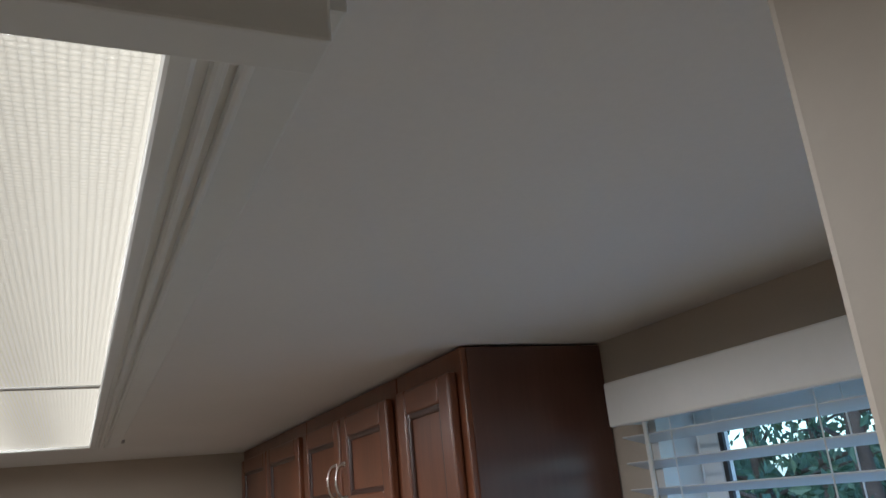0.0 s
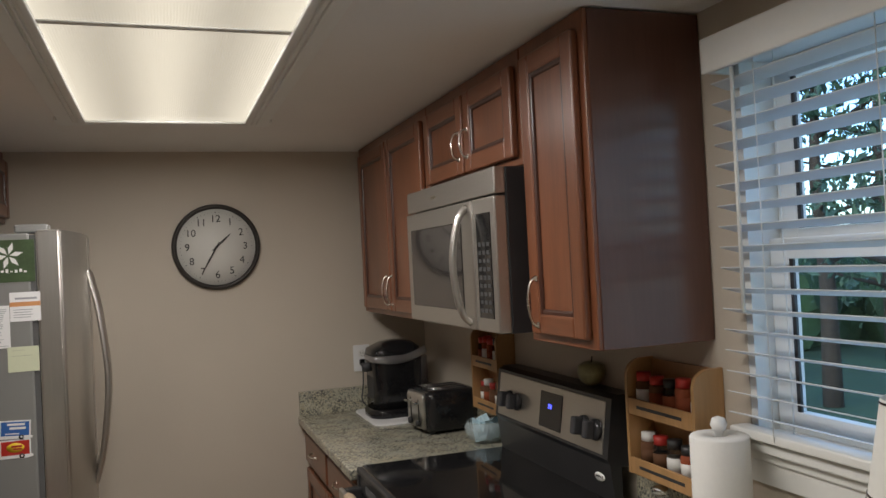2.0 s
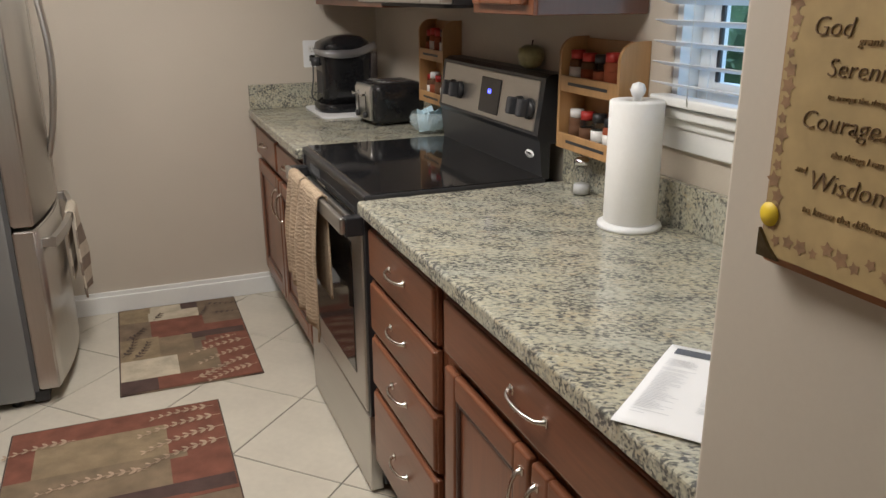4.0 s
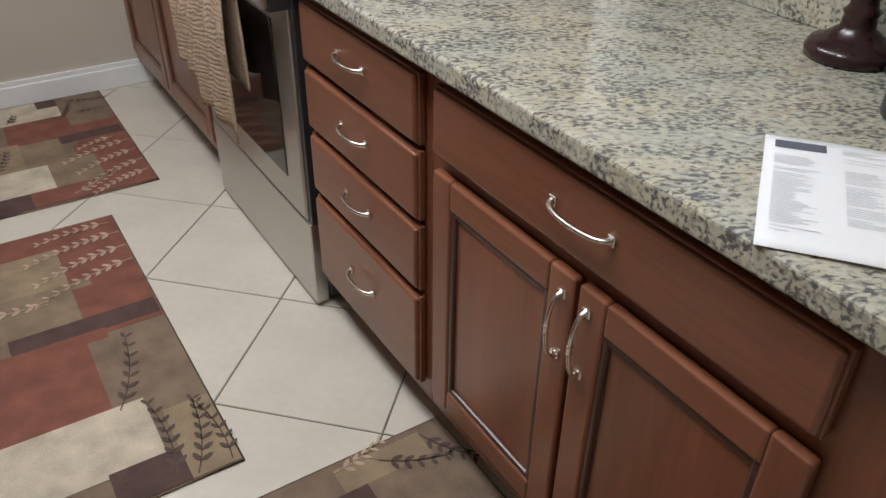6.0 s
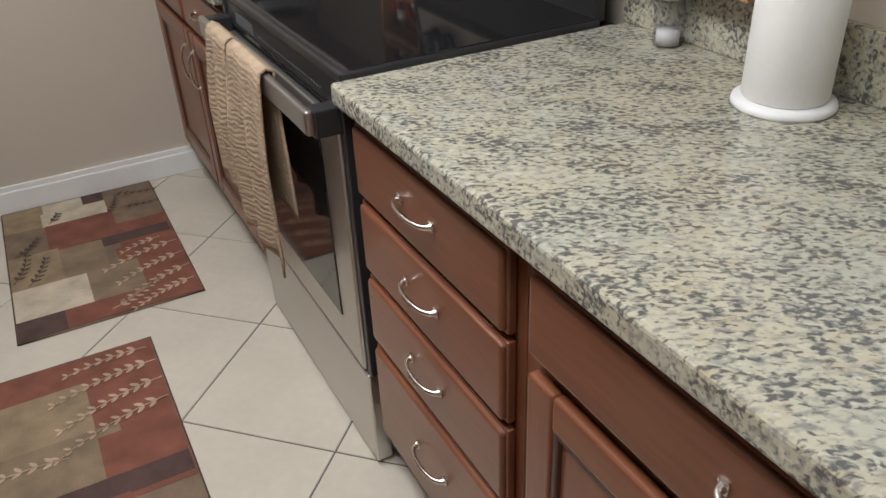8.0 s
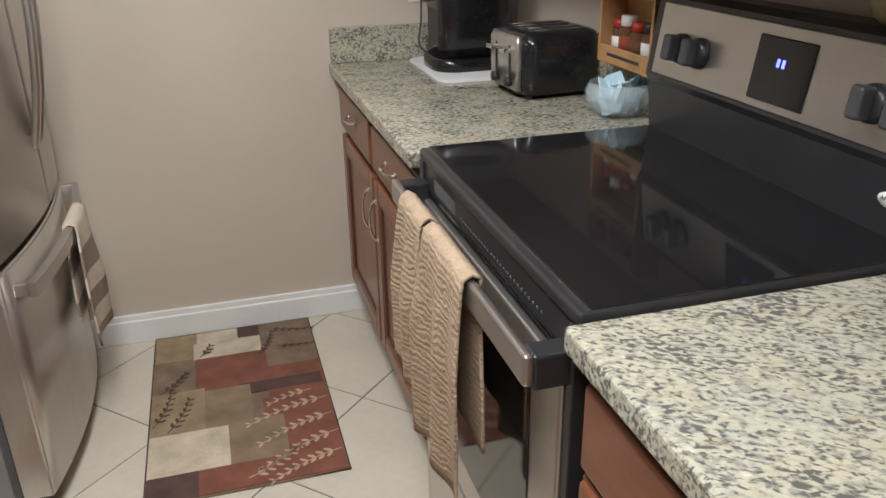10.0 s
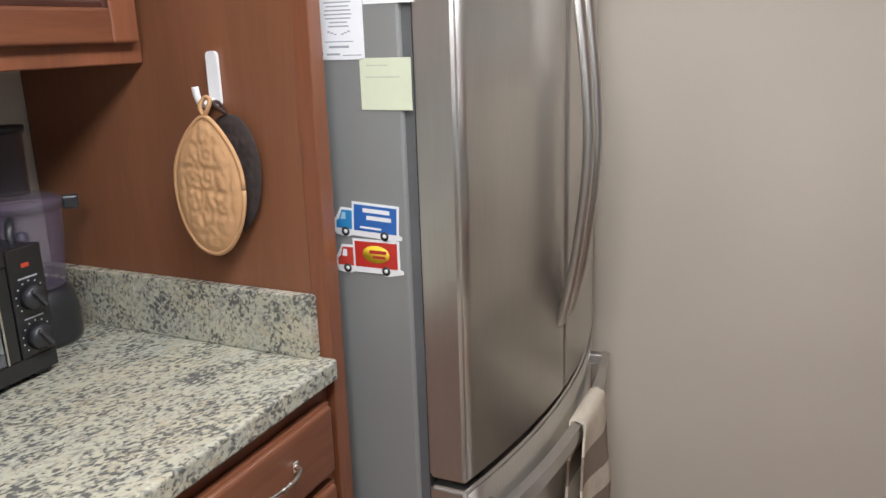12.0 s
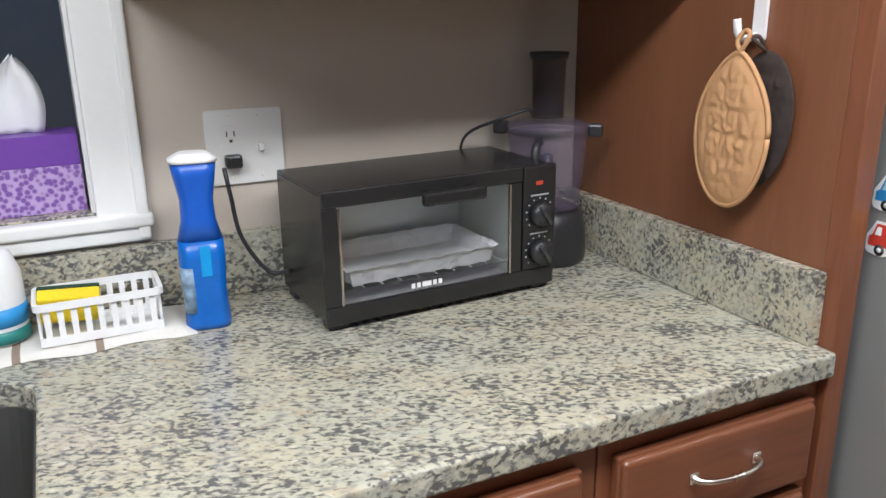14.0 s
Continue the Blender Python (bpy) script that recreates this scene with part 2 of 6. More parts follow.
def part(name, bm, mat, parent, label="", m=None):
    ob = new(name, mesh_of(name, bm, mat))
    ob.parent = parent
    if m is not None:
        ob.matrix_basis = m
    return tagged(ob, label) if label else ob


def thing(name, label, category, m=Matrix(), group="", kind=""):
    ob = new(name)
    ob.empty_display_size = 0.05
    ob.matrix_basis = m
    return tagged(ob, label, category, group, kind)


def solid(name, bm, mat, label="", category="", kind="", group="", m=None):
    ob = new(name, mesh_of(name, bm, mat))
    if m is not None:
        ob.matrix_basis = m
    return tagged(ob, label, category, group, kind)


def text_mesh(body, size, depth=0.0006, align="CENTER", shear=0.0, thin=0.0):
    cu = bpy.data.curves.new("lettering", "FONT")
    cu.body, cu.size, cu.extrude, cu.align_x, cu.align_y, cu.resolution_u, cu.shear = body, size, depth, align, "CENTER", 3, shear
    cu.offset = -thin
    ob = bpy.data.objects.new("lettering", cu)
    scene.collection.objects.link(ob)
    dg = bpy.context.evaluated_depsgraph_get()
    dg.update()
    me = bpy.data.meshes.new_from_object(ob.evaluated_get(dg))
    bpy.data.objects.remove(ob)
    return me


def lettering(body, size, mat, parent, m, align="CENTER", shear=0.0, thin=0.0):
    me = text_mesh(body, size, align=align, shear=shear, thin=thin)
    me.materials.clear()
    me.materials.append(mat)
    ob = new("lettering", me)
    ob.parent, ob.matrix_basis = parent, m
    return ob


RIGHT = lambda x, y, z=0: pose(x, y, z, 0, 0, 90)
LEFT = lambda x, y, z=0: pose(x, y, z, 0, 0, -90)

# ---- structure ----
T = 0.13
tagged(solid("wall_north", slab(XL - T, XR + T, YF, YF + T, -0.05, CEIL + 0.06), WALL), "plain beige painted end wall", "wall", kind="structure")
# right wall with the window opening
WY0, WY1, WZ0, WZ1 = 0.36, 1.205, 1.175, 2.02
bm = bmesh.new()
box(bm, XR, XR + T, WY1, YF, -0.05, CEIL + 0.06)
box(bm, XR, XR + T, 0.09, WY0, -0.05, CEIL + 0.06)
box(bm, XR, XR + T, WY0, WY1, -0.05, WZ0)
box(bm, XR, XR + T, WY0, WY1, WZ1, CEIL + 0.06)
solid("wall_east", bm, WALL, "beige painted wall with a window over the counter", "wall", "structure")
# wall end beside the entrance, with the return that closes the counter
PX, PY = 0.247, 0.21
bm = prism(bmesh.new(), [(PX, YB), (PX + 0.12, YB), (PX + 0.12, 0.09), (XR, 0.09), (XR, PY), (PX + 0.005, PY), (PX + 0.0015, PY - 0.0015), (PX, PY - 0.005)], -0.05, CEIL + 0.06)
solid("wall_entrance", bm, WALL, "beige painted wall end beside the kitchen entrance", "wall", "structure")
# left wall with the pass-through opening
LY0, LY1, LZ0, LZ1 = 0.80, 1.660, 1.078, 2.0
bm = bmesh.new()
box(bm, XL - T, XL, LY1, YF, -0.05, CEIL + 0.06)
box(bm, XL - T, XL, YB, LY0, -0.05, CEIL + 0.06)
box(bm, XL - T, XL, LY0, LY1, -0.05, LZ0 - 0.02)
box(bm, XL - T, XL, LY0, LY1, LZ1, CEIL + 0.06)
solid("wall_west", bm, WALL, "beige painted wall with a pass-through opening", "wall", "structure")
# unseen wall, added to shut out sky light behind the entrance
solid("wall_south", slab(XL - T, PX + 0.12, YB - T, YB, -0.05, CEIL + 0.06), WALL, "unseen beige wall added to close the space behind the entrance", "wall", "structure")
# room beyond the pass-through; its dimness is put into a darker wall colour
DIMMED_WALL = material("wall_darkened_as_dim", (0.30, 0.27, 0.25), 0.8, vary=0.05)
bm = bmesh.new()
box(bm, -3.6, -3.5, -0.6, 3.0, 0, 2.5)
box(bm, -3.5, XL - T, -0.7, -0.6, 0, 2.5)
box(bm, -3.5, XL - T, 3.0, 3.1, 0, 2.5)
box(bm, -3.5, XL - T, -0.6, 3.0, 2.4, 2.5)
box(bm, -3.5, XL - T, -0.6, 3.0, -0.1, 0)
solid("wall_dim_room", bm, DIMMED_WALL, "walls of the room beyond the pass-through, coloured dark as if dim", "wall", "structure")
# ceiling
solid("ceiling", slab(XL - T, XR + T, YB - T, YF + T, CEIL, CEIL + 0.08), CEILING, "low white painted ceiling", "ceiling", "structure")
# baseboards
bm = slab(-0.62, 0.40, YF - 0.014, YF, 0, 0.105, bevel=0.003)
box(bm, -0.62, 0.40, YF - 0.02, YF, 0.0, 0.085, bevel=0.004)
solid("baseboard", bm, WHITE, "white painted baseboard along the end wall", "baseboard", "structure")
bm = slab(PX - 0.014, PX, YB, PY, 0, 0.105, bevel=0.003)
solid("baseboard", bm, WHITE, "white painted baseboard along the entrance wall", "baseboard", "structure")

# ---- ceiling light: two diffusers in a trimmed box ----
lx0, lx1, ly0, ly1 = -0.477, 0.044, 0.386, 2.685
light = thing("ceiling_light", "long recessed fluorescent light with prismatic panels and white trim", "ceiling light")
FW = 0.10
z0 = CEIL - 0.021
part("trim_board", slab(lx1 + 0.012, lx1 + FW - 0.012, ly0 - 0.02, ly1 + FW, z0 + 0.007, CEIL + 0.01, bevel=0.003), WHITE, light)
part("trim_board", slab(lx0 - FW + 0.012, lx0 - 0.012, ly0 - 0.02, ly1 + FW, z0 + 0.007, CEIL + 0.01, bevel=0.003), WHITE, light)
part("trim_board", slab(lx0 - FW, lx1 + FW, ly1 + 0.012, ly1 + FW, z0 + 0.009, CEIL + 0.01, bevel=0.003), WHITE, light)
part("trim_board", slab(lx0 - FW - 0.01, lx1 + 0.07, ly0 - 0.045, ly0 - 0.012, CEIL - 0.05, CEIL + 0.01, bevel=0.002), WHITE, light)
for xa, xb in ((lx1, lx1 + 0.018), (lx1 + 0.026, lx1 + 0.036), (lx1 + 0.042, lx1 + 0.05), (lx0 - 0.018, lx0), (lx0 - 0.034, lx0 - 0.026), (lx0 - 0.046, lx0 - 0.04)):
    part("moulding", slab(xa, xb, ly0 - 0.012, ly1 + 0.03, z0, CEIL + 0.005, bevel=0.0035), WHITE, light)
for ya, yb in ((ly0 - 0.012, ly0), (ly1, ly1 + 0.018), (ly1 + 0.026, ly1 + 0.034)):
    part("moulding", slab(lx0 - 0.01, lx1 + 0.01, ya, yb, z0 + 0.001, CEIL + 0.005, bevel=0.0035), WHITE, light)
part("cross_bar", slab(lx0, lx1, 1.568, 1.593, z0 + 0.006, CEIL + 0.004, bevel=0.002), WHITE, light)
for ya, yb in ((ly0, 1.57), (1.591, ly1)):
    part("diffuser", slab(lx0, lx1, ya, yb, CEIL - 0.012, CEIL - 0.009), LIGHT_PANEL, light, "glowing prismatic plastic diffuser").visible_shadow = False


# ---- cabinet parts; local x along the front, -y out of the front, z up ----
def pull(parent, m, length=0.10, name="handle"):
    """An arched nickel bar pull with flared feet; local x along it, -y outwards."""
    h = length / 2
    pts = curve_pts([(-h, 0, 0), (-h * 0.93, -0.012, 0), (-h * 0.6, -0.021, 0), (0, -0.025, 0), (h * 0.6, -0.021, 0), (h * 0.93, -0.012, 0), (h, 0, 0)], 4)
    n = len(pts)
    radii = [0.0037 + 0.0048 * abs(2 * i / (n - 1) - 1) ** 4 for i in range(n)]
    bm = sweep(bmesh.new(), pts, radii, 8)
    for s in (-1, 1):
        sweep(bm, [(s * 0.006, -0.0248, 0), (s * 0.009, -0.0246, 0)], 0.0056, 8)
        box(bm, s * h - 0.007, s * h + 0.007, -0.004, 0.002, -0.0085, 0.0085, bevel=0.0015, seg=1)
    return part(name, bm, NICKEL, parent, "arched satin nickel handle", m)


def drawer_front(parent, x0, x1, z0, z1, handle=True, hl=0.10, name="drawer_front"):
    bm = slab(x0, x1, -0.014, 0.0, z0, z1, bevel=0.003)
    box(bm, x0 + 0.004, x1 - 0.004, -0.0225, -0.006, z0 + 0.004, z1 - 0.004, bevel=0.0075, seg=4)
    ob = part(name, bm, CHERRY_H, parent)
    if handle:
        pull(ob, Matrix.Translation(((x0 + x1) / 2, -0.0225, (z0 + z1) / 2 + 0.009)), hl)
    return ob


def panel_door(parent, x0, x1, z0, z1, hx=None, hz=None, w=0.056, hl=0.115, name="door"):
    """A framed door with a recessed panel and rounded mouldings."""
    ob = part(name, slab(x0 + w - 0.002, x1 - w + 0.002, -0.0095, -0.001, z0 + w - 0.002, z1 - w + 0.002), CHERRY, parent)
    for xa, xb in ((x0, x0 + w), (x1 - w, x1)):
        part("stile", slab(xa, xb, -0.02, 0, z0, z1, bevel=0.006, seg=3), CHERRY, ob)
    for za, zb in ((z1 - w, z1 - 0.0003), (z0 + 0.0003, z0 + w)):
        part("rail", slab(x0 + w - 0.001, x1 - w + 0.001, -0.0198, -0.0002, za, zb, bevel=0.006, seg=3), CHERRY_H, ob)
    # inner mouldings, coloured much darker than the frame and panel
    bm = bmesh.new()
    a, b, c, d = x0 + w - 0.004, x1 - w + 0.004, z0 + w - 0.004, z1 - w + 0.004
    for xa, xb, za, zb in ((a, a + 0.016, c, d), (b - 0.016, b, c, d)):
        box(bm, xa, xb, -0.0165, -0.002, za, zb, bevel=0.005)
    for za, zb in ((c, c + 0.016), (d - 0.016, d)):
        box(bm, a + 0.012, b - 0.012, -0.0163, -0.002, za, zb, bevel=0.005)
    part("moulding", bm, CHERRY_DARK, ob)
    if hx is not None:
        pull(ob, pose(hx, -0.02, hz, 0, 90, 0), hl)
    return ob


def turned(m, width):
    return m @ Matrix.Translation((width, 0, 0)) @ Matrix.Rotation(math.pi, 4, "Z")


def base_cabinet(name, label, m, width, depth, drawers=(), doors=(), top=CT - 0.038):
    c = thing(name, label, "cabinet", turned(m, width))
    bm = slab(0, width, 0.002, depth, 0.10, top, bevel=0.001, seg=1)
    if top < 0.8:
        part("front_rail", slab(0, width, 0.0025, 0.03, top, CT - 0.0385), CHERRY_H, c)
    part("body", bm, CHERRY, c)
    part("toe_kick", slab(0.002, width - 0.002, 0.065, depth - 0.02, 0.0, 0.10), TOE, c)
    for d in drawers:
        drawer_front(c, width - d[1], width - d[0], *d[2:])
    for d in doors:
        panel_door(c, width - d[1], width - d[0], d[2], d[3], width - d[4], *d[5:])
    return c


FX = 0.350
depthR = XR - FX - 0.003
# right side, from the entrance: false-front cabinet with two doors, four-drawer stack, stove, end cabinet
base_cabinet("base_cabinet", "cherry base cabinet with a wide drawer front above two doors", RIGHT(FX, 0.215), 0.896, depthR,
             drawers=[(0.105, 0.867, 0.722, 0.848, True, 0.118)],
             doors=[(0.100, 0.477, 0.155, 0.693, 0.455, 0.60), (0.486, 0.865, 0.155, 0.693, 0.508, 0.60)])
base_cabinet("drawer_cabinet", "narrow cherry base cabinet with four drawers", RIGHT(FX, 1.113), 0.527, depthR,
             drawers=[(0.020, 0.505, 0.712, 0.848, True, 0.105), (0.020, 0.505, 0.555, 0.700, True, 0.105), (0.020, 0.505, 0.392, 0.541, True, 0.105), (0.020, 0.505, 0.142, 0.376, True, 0.105)])
base_cabinet("base_cabinet", "cherry base cabinet with two drawers and two doors", RIGHT(FX, 2.415), 1.08, depthR,
             drawers=[(0.03, 0.52, 0.715, 0.848, True, 0.1), (0.55, 1.04, 0.715, 0.848, True, 0.1)],
             doors=[(0.03, 0.527, 0.155, 0.69, 0.485, 0.58), (0.543, 1.04, 0.155, 0.69, 0.585, 0.58)])


def counter(name, label, x0, x1, y0, y1):
    ob = solid(name, slab(x0, x1, y0, y1, CT - 0.038, CT, bevel=0.007, seg=3), GRANITE, label, "countertop")
    return ob


counter("countertop", "speckled cream and grey granite worktop beside the stove", 0.308, XR - 0.002, 0.212, 1.640)
counter("countertop", "speckled granite worktop in the far corner", 0.308, XR - 0.002, 2.418, YF - 0.002)
for y0, y1 in ((0.212, 1.640), (2.418, YF - 0.024)):
    solid("backsplash", slab(XR - 0.024, XR - 0.002, y0, y1, CT + 0.0005, CT + 0.104, bevel=0.002), GRANITE, "low granite backsplash along the wall", "backsplash")
solid("backsplash", slab(0.315, XR - 0.004, YF - 0.024, YF - 0.002, CT + 0.0005, CT + 0.112, bevel=0.002), GRANITE, "low granite backsplash against the end wall", "backsplash")

# left side
LXF = -0.782
depthL = LXF - XL - 0.003
# LEFT: local x runs to -y, so x0 is at the fridge panel
base_cabinet("drawer_cabinet", "cherry drawer cabinet beside the fridge panel", LEFT(LXF, 2.548), 0.385, depthL,
             drawers=[(0.02, 0.365, 0.715, 0.845, True, 0.11), (0.02, 0.365, 0.52, 0.70, True, 0.11), (0.02, 0.365, 0.33, 0.505, True, 0.11), (0.02, 0.365, 0.14, 0.315, True, 0.11)])
base_cabinet("sink_cabinet", "cherry sink base cabinet with two doors", LEFT(LXF, 2.16), 1.30, depthL,
             drawers=[(0.03, 0.42, 0.715, 0.845, True, 0.11), (0.45, 1.27, 0.715, 0.845, False)],
             doors=[(0.03, 0.42, 0.155, 0.69, 0.375, 0.58), (0.45, 0.852, 0.155, 0.69, 0.81, 0.58), (0.862, 1.27, 0.155, 0.69, 0.905, 0.58)], top=0.66)
base_cabinet("base_cabinet", "cherry base cabinet at the entrance", LEFT(LXF, 0.857), 0.60, depthL,
             drawers=[(0.03, 0.57, 0.715, 0.845, True, 0.11)], doors=[(0.03, 0.57, 0.155, 0.69, 0.08, 0.58)])
# worktop with a sink cut-out, as a frame round the opening
sx0, sx1, sy0, sy1 = -1.19, -0.85, 0.86, 1.545
bm = bmesh.new()
outer = [(XL + 0.002, 0.25), (-0.757, 0.25), (-0.757, 2.547), (XL + 0.002, 2.547)]
inner = rounded(sx0, sx1, sy0, sy1, 0.05, 5)
vo = [[bm.verts.new((x, y, z)) for x, y in outer] for z in (CT - 0.038, CT)]
vi = [[bm.verts.new((x, y, z)) for x, y in inner] for z in (CT - 0.038, CT)]
for k in (0, 1):
    eo = [bm.edges.new((vo[k][i], vo[k][(i + 1) % 4])) for i in range(4)]
    ei = [bm.edges.new((vi[k][i], vi[k][(i + 1) % len(inner)])) for i in range(len(inner))]
    bmesh.ops.triangle_fill(bm, use_beauty=True, edges=eo + ei)
for ring in (vo, vi):
    n = len(ring[0])
    for i in range(n):
        bm.faces.new((ring[0][i], ring[0][(i + 1) % n], ring[1][(i + 1) % n], ring[1][i]))
ob = solid("countertop", bm, GRANITE_WEST, "long speckled granite worktop with a sink cut-out", "countertop")
bev = ob.modifiers.new("bevel", "BEVEL")
bev.width, bev.segments, bev.limit_method, bev.angle_limit = 0.006, 3, "ANGLE", radians(60)
# basin
SINK = material("dark_grey_composite", (0.055, 0.055, 0.05), 0.45, vary=0.1)
bm = bmesh.new()
ins = rounded(sx0 + 0.003, sx1 - 0.003, sy0 + 0.003, sy1 - 0.003, 0.048, 5)
top = [bm.verts.new((x, y, CT - 0.03)) for x, y in ins]
low = [bm.verts.new(((x + 1.02) * 0.93 - 1.02, (y - 1.2) * 0.95 + 1.2, CT - 0.2)) for x, y in ins]
for i in range(len(ins)):
    bm.faces.new((top[i], top[(i + 1) % len(ins)], low[(i + 1) % len(ins)], low[i]))
bm.faces.new(low)
ob = solid("sink", bm, SINK, "dark grey undermount sink let into the granite", "sink")
sld = ob.modifiers.new("wall", "SOLIDIFY")
sld.thickness = 0.003
solid("backsplash", slab(XL + 0.002, XL + 0.024, 0.25, 2.523, CT + 0.0005, CT + 0.108, bevel=0.002), GRANITE_WEST, "low granite backsplash under the pass-through", "backsplash")
solid("backsplash", slab(XL + 0.002, -0.79, 2.525, 2.547, CT + 0.0005, CT + 0.108, bevel=0.002), GRANITE_WEST, "granite side splash against the cherry panel", "backsplash")

# tall panel between counter and fridge
panel = thing("fridge_panel", "tall cherry wood panel beside the fridge", "panel")
part("panel", slab(XL + 0.002, -0.800, 2.5495, 2.572, 0, CEIL - 0.002, bevel=0.001, seg=1), PANEL_WOOD, panel)
part("edge_strip", slab(-0.7995, -0.768, 2.5485, 2.584, 0, CEIL - 0.002, bevel=0.002), CHERRY, panel)


def wall_cabinet(name, label, m, width, depth, z0, z1, doors):
    c = thing(name, label, "cabinet", turned(m, width))
    bm = slab(0, width, 0.001, depth, z0, z1, bevel=0.002, seg=1)
    part("body", bm, CHERRY, c)
    for d in doors:
        panel_door(c, width - d[1], width - d[0], d[2], d[3], width - d[4], *d[5:])
    return c


UX = 0.637
ud = XR - UX - 0.003
near_cabinet = wall_cabinet("wall_cabinet", "tall narrow cherry wall cabinet beside the window", RIGHT(UX, 1.312), 0.328, ud, 1.383, CEIL - 0.004, [(0.022, 0.292, 1.405, 2.10, 0.250, 1.485, 0.05)])
wall_cabinet("wall_cabinet", "small cherry cabinet above the microwave", RIGHT(UX, 1.645), 0.765, ud, 1.838, CEIL - 0.004, [(0.02, 0.365, 1.86, 2.10, 0.335, 1.945, 0.05, 0.08), (0.38, 0.745, 1.86, 2.10, 0.405, 1.945, 0.05, 0.08)])
wall_cabinet("wall_cabinet", "two-door cherry wall cabinet beside the end wall", RIGHT(UX, 2.415), 1.01, ud, 1.383, CEIL - 0.004, [(0.03, 0.485, 1.405, 2.10, 0.458, 1.49, 0.05), (0.497, 0.96, 1.405, 2.10, 0.526, 1.49, 0.05)])
wall_cabinet("wall_cabinet", "cherry wall cabinet above the toaster oven", LEFT(-1.10, 2.547), 0.805, -1.10 - XL - 0.003, 1.395, CEIL - 0.004, [(0.02, 0.388, 1.428, 2.10, 0.36, 1.50, 0.055), (0.402, 0.77, 1.428, 2.10, 0.43, 1.50, 0.055)])
wall_cabinet("wall_cabinet", "cherry cabinet above the fridge", LEFT(-0.86, 3.495), 0.90, -0.86 - XL - 0.003, 1.845, CEIL - 0.004, [(0.02, 0.435, 1.865, 2.10, 0.40, 1.94, 0.05), (0.455, 0.87, 1.865, 2.10, 0.49, 1.94, 0.05)])

# thin end panel, darker and less saturated than the cherry doors
END_PANEL = wood_material("dark_end_wood", (0.115, 0.05, 0.034), 0.3, 0.2)
part("end_panel", slab(0.3282, 0.3312, 0.012, ud - 0.001, 1.385, CEIL - 0.006), END_PANEL, near_cabinet, "thin end panel, darker than the cabinet doors")

# ---- fridge ----
fr = thing("refrigerator", "stainless french-door refrigerator with a bottom freezer", "refrigerator")
FY0, FY1, FXD = 2.624, 3.475, -0.566
part("body", slab(XL + 0.02, -0.655, FY0, FY1, 0.03, 1.755, bevel=0.006), GREY_SIDE, fr, "grey painted metal body")
for x in (XL + 0.08, -0.72):
    for y in (FY0 + 0.05, FY1 - 0.05):
        part("foot", lathe(bmesh.new(), [(0, 0), (0.02, 0), (0.02, 0.032), (0, 0.032)], 12, Matrix.Translation((x, y, 0))), BLACK, fr)
part("gasket", slab(-0.657, -0.638, FY0 + 0.006, FY1 - 0.006, 0.06, 1.75), material("grey_gasket", (0.10, 0.10, 0.10), 0.7), fr)
part("grille", slab(-0.66, -0.61, FY0 + 0.02, FY1 - 0.02, 0.012, 0.055, bevel=0.003), BLACK_MATT, fr)


def bulge(y):
    """The fronts of the doors curve outwards towards the middle."""
    t = (y - FY0) / (FY1 - FY0) * 2 - 1
    return FXD + 0.048 * (1 - t * t)


def curved_door(name, y0, y1, z0, z1):
    bm = bmesh.new()
    n = 14
    ys = [y0 + (y1 - y0) * i / n for i in range(n + 1)]
    outline = [(-0.636, y0), *[(bulge(y), y) for y in ys], (-0.636, y1)]
    prism(bm, outline, z0, z1)
    bmesh.ops.recalc_face_normals(bm, faces=bm.faces[:])
    sharp = [e for e in bm.edges if e.calc_face_angle(0) > 0.6]
    bmesh.ops.bevel(bm, geom=sharp, offset=0.006, segments=3, affect="EDGES")
    for f in bm.faces:
        f.smooth = abs(f.normal.z) < 0.3 and f.normal.x > 0.5
    return part(name, bm, STEEL, fr, "brushed stainless steel door")


MIDY = (FY0 + FY1) / 2
for i, (y0, y1, hy) in enumerate(((FY0, MIDY - 0.003, MIDY - 0.033), (MIDY + 0.003, FY1, MIDY + 0.033))):
    d = curved_door("door", y0, y1, 0.676, 1.765)
    bx = bulge(hy)
    pts = curve_pts([(bx - 0.004, hy, 0.84), (bx + 0.008, hy, 0.87), (bx + 0.035, hy, 1.0), (bx + 0.055, hy, 1.22), (bx + 0.035, hy, 1.46), (bx + 0.008, hy, 1.60), (bx - 0.004, hy, 1.63)], 5)
    part("handle", sweep(bmesh.new(), pts, 0.011, 12, 1.25), STEEL, d, "long bowed stainless handle")
    part("hinge_cover", slab(-0.70, -0.60, y0 + 0.02 if i == 0 else y1 - 0.09, y0 + 0.09 if i == 0 else y1 - 0.02, 1.757, 1.785, bevel=0.006), GREY_SIDE, d)
d = curved_door("freezer_drawer", FY0, FY1, 0.065, 0.662)
ys = [FY0 + 0.05 + (FY1 - FY0 - 0.1) * i / 12 for i in range(13)]
bm = bmesh.new()
rows = []
for y in ys:
    x = bulge(y) + 0.040
    rows.append([bm.verts.new((x + dx, y, 0.602 + dz)) for dx, dz in ((-0.012, -0.018), (0.006, -0.02), (0.008, 0.016), (-0.010, 0.02))])
for a, b in zip(rows, rows[1:]):
    for k in range(4):
        bm.faces.new((a[k], a[(k + 1) % 4], b[(k + 1) % 4], b[k]))
bm.faces.new(rows[0])
bm.faces.new(rows[-1][::-1])
for y in (ys[0] + 0.012, ys[-1] - 0.012):
    box(bm, bulge(y) - 0.004, bulge(y) + 0.032, y - 0.012, y + 0.012, 0.586, 0.618, bevel=0.003)
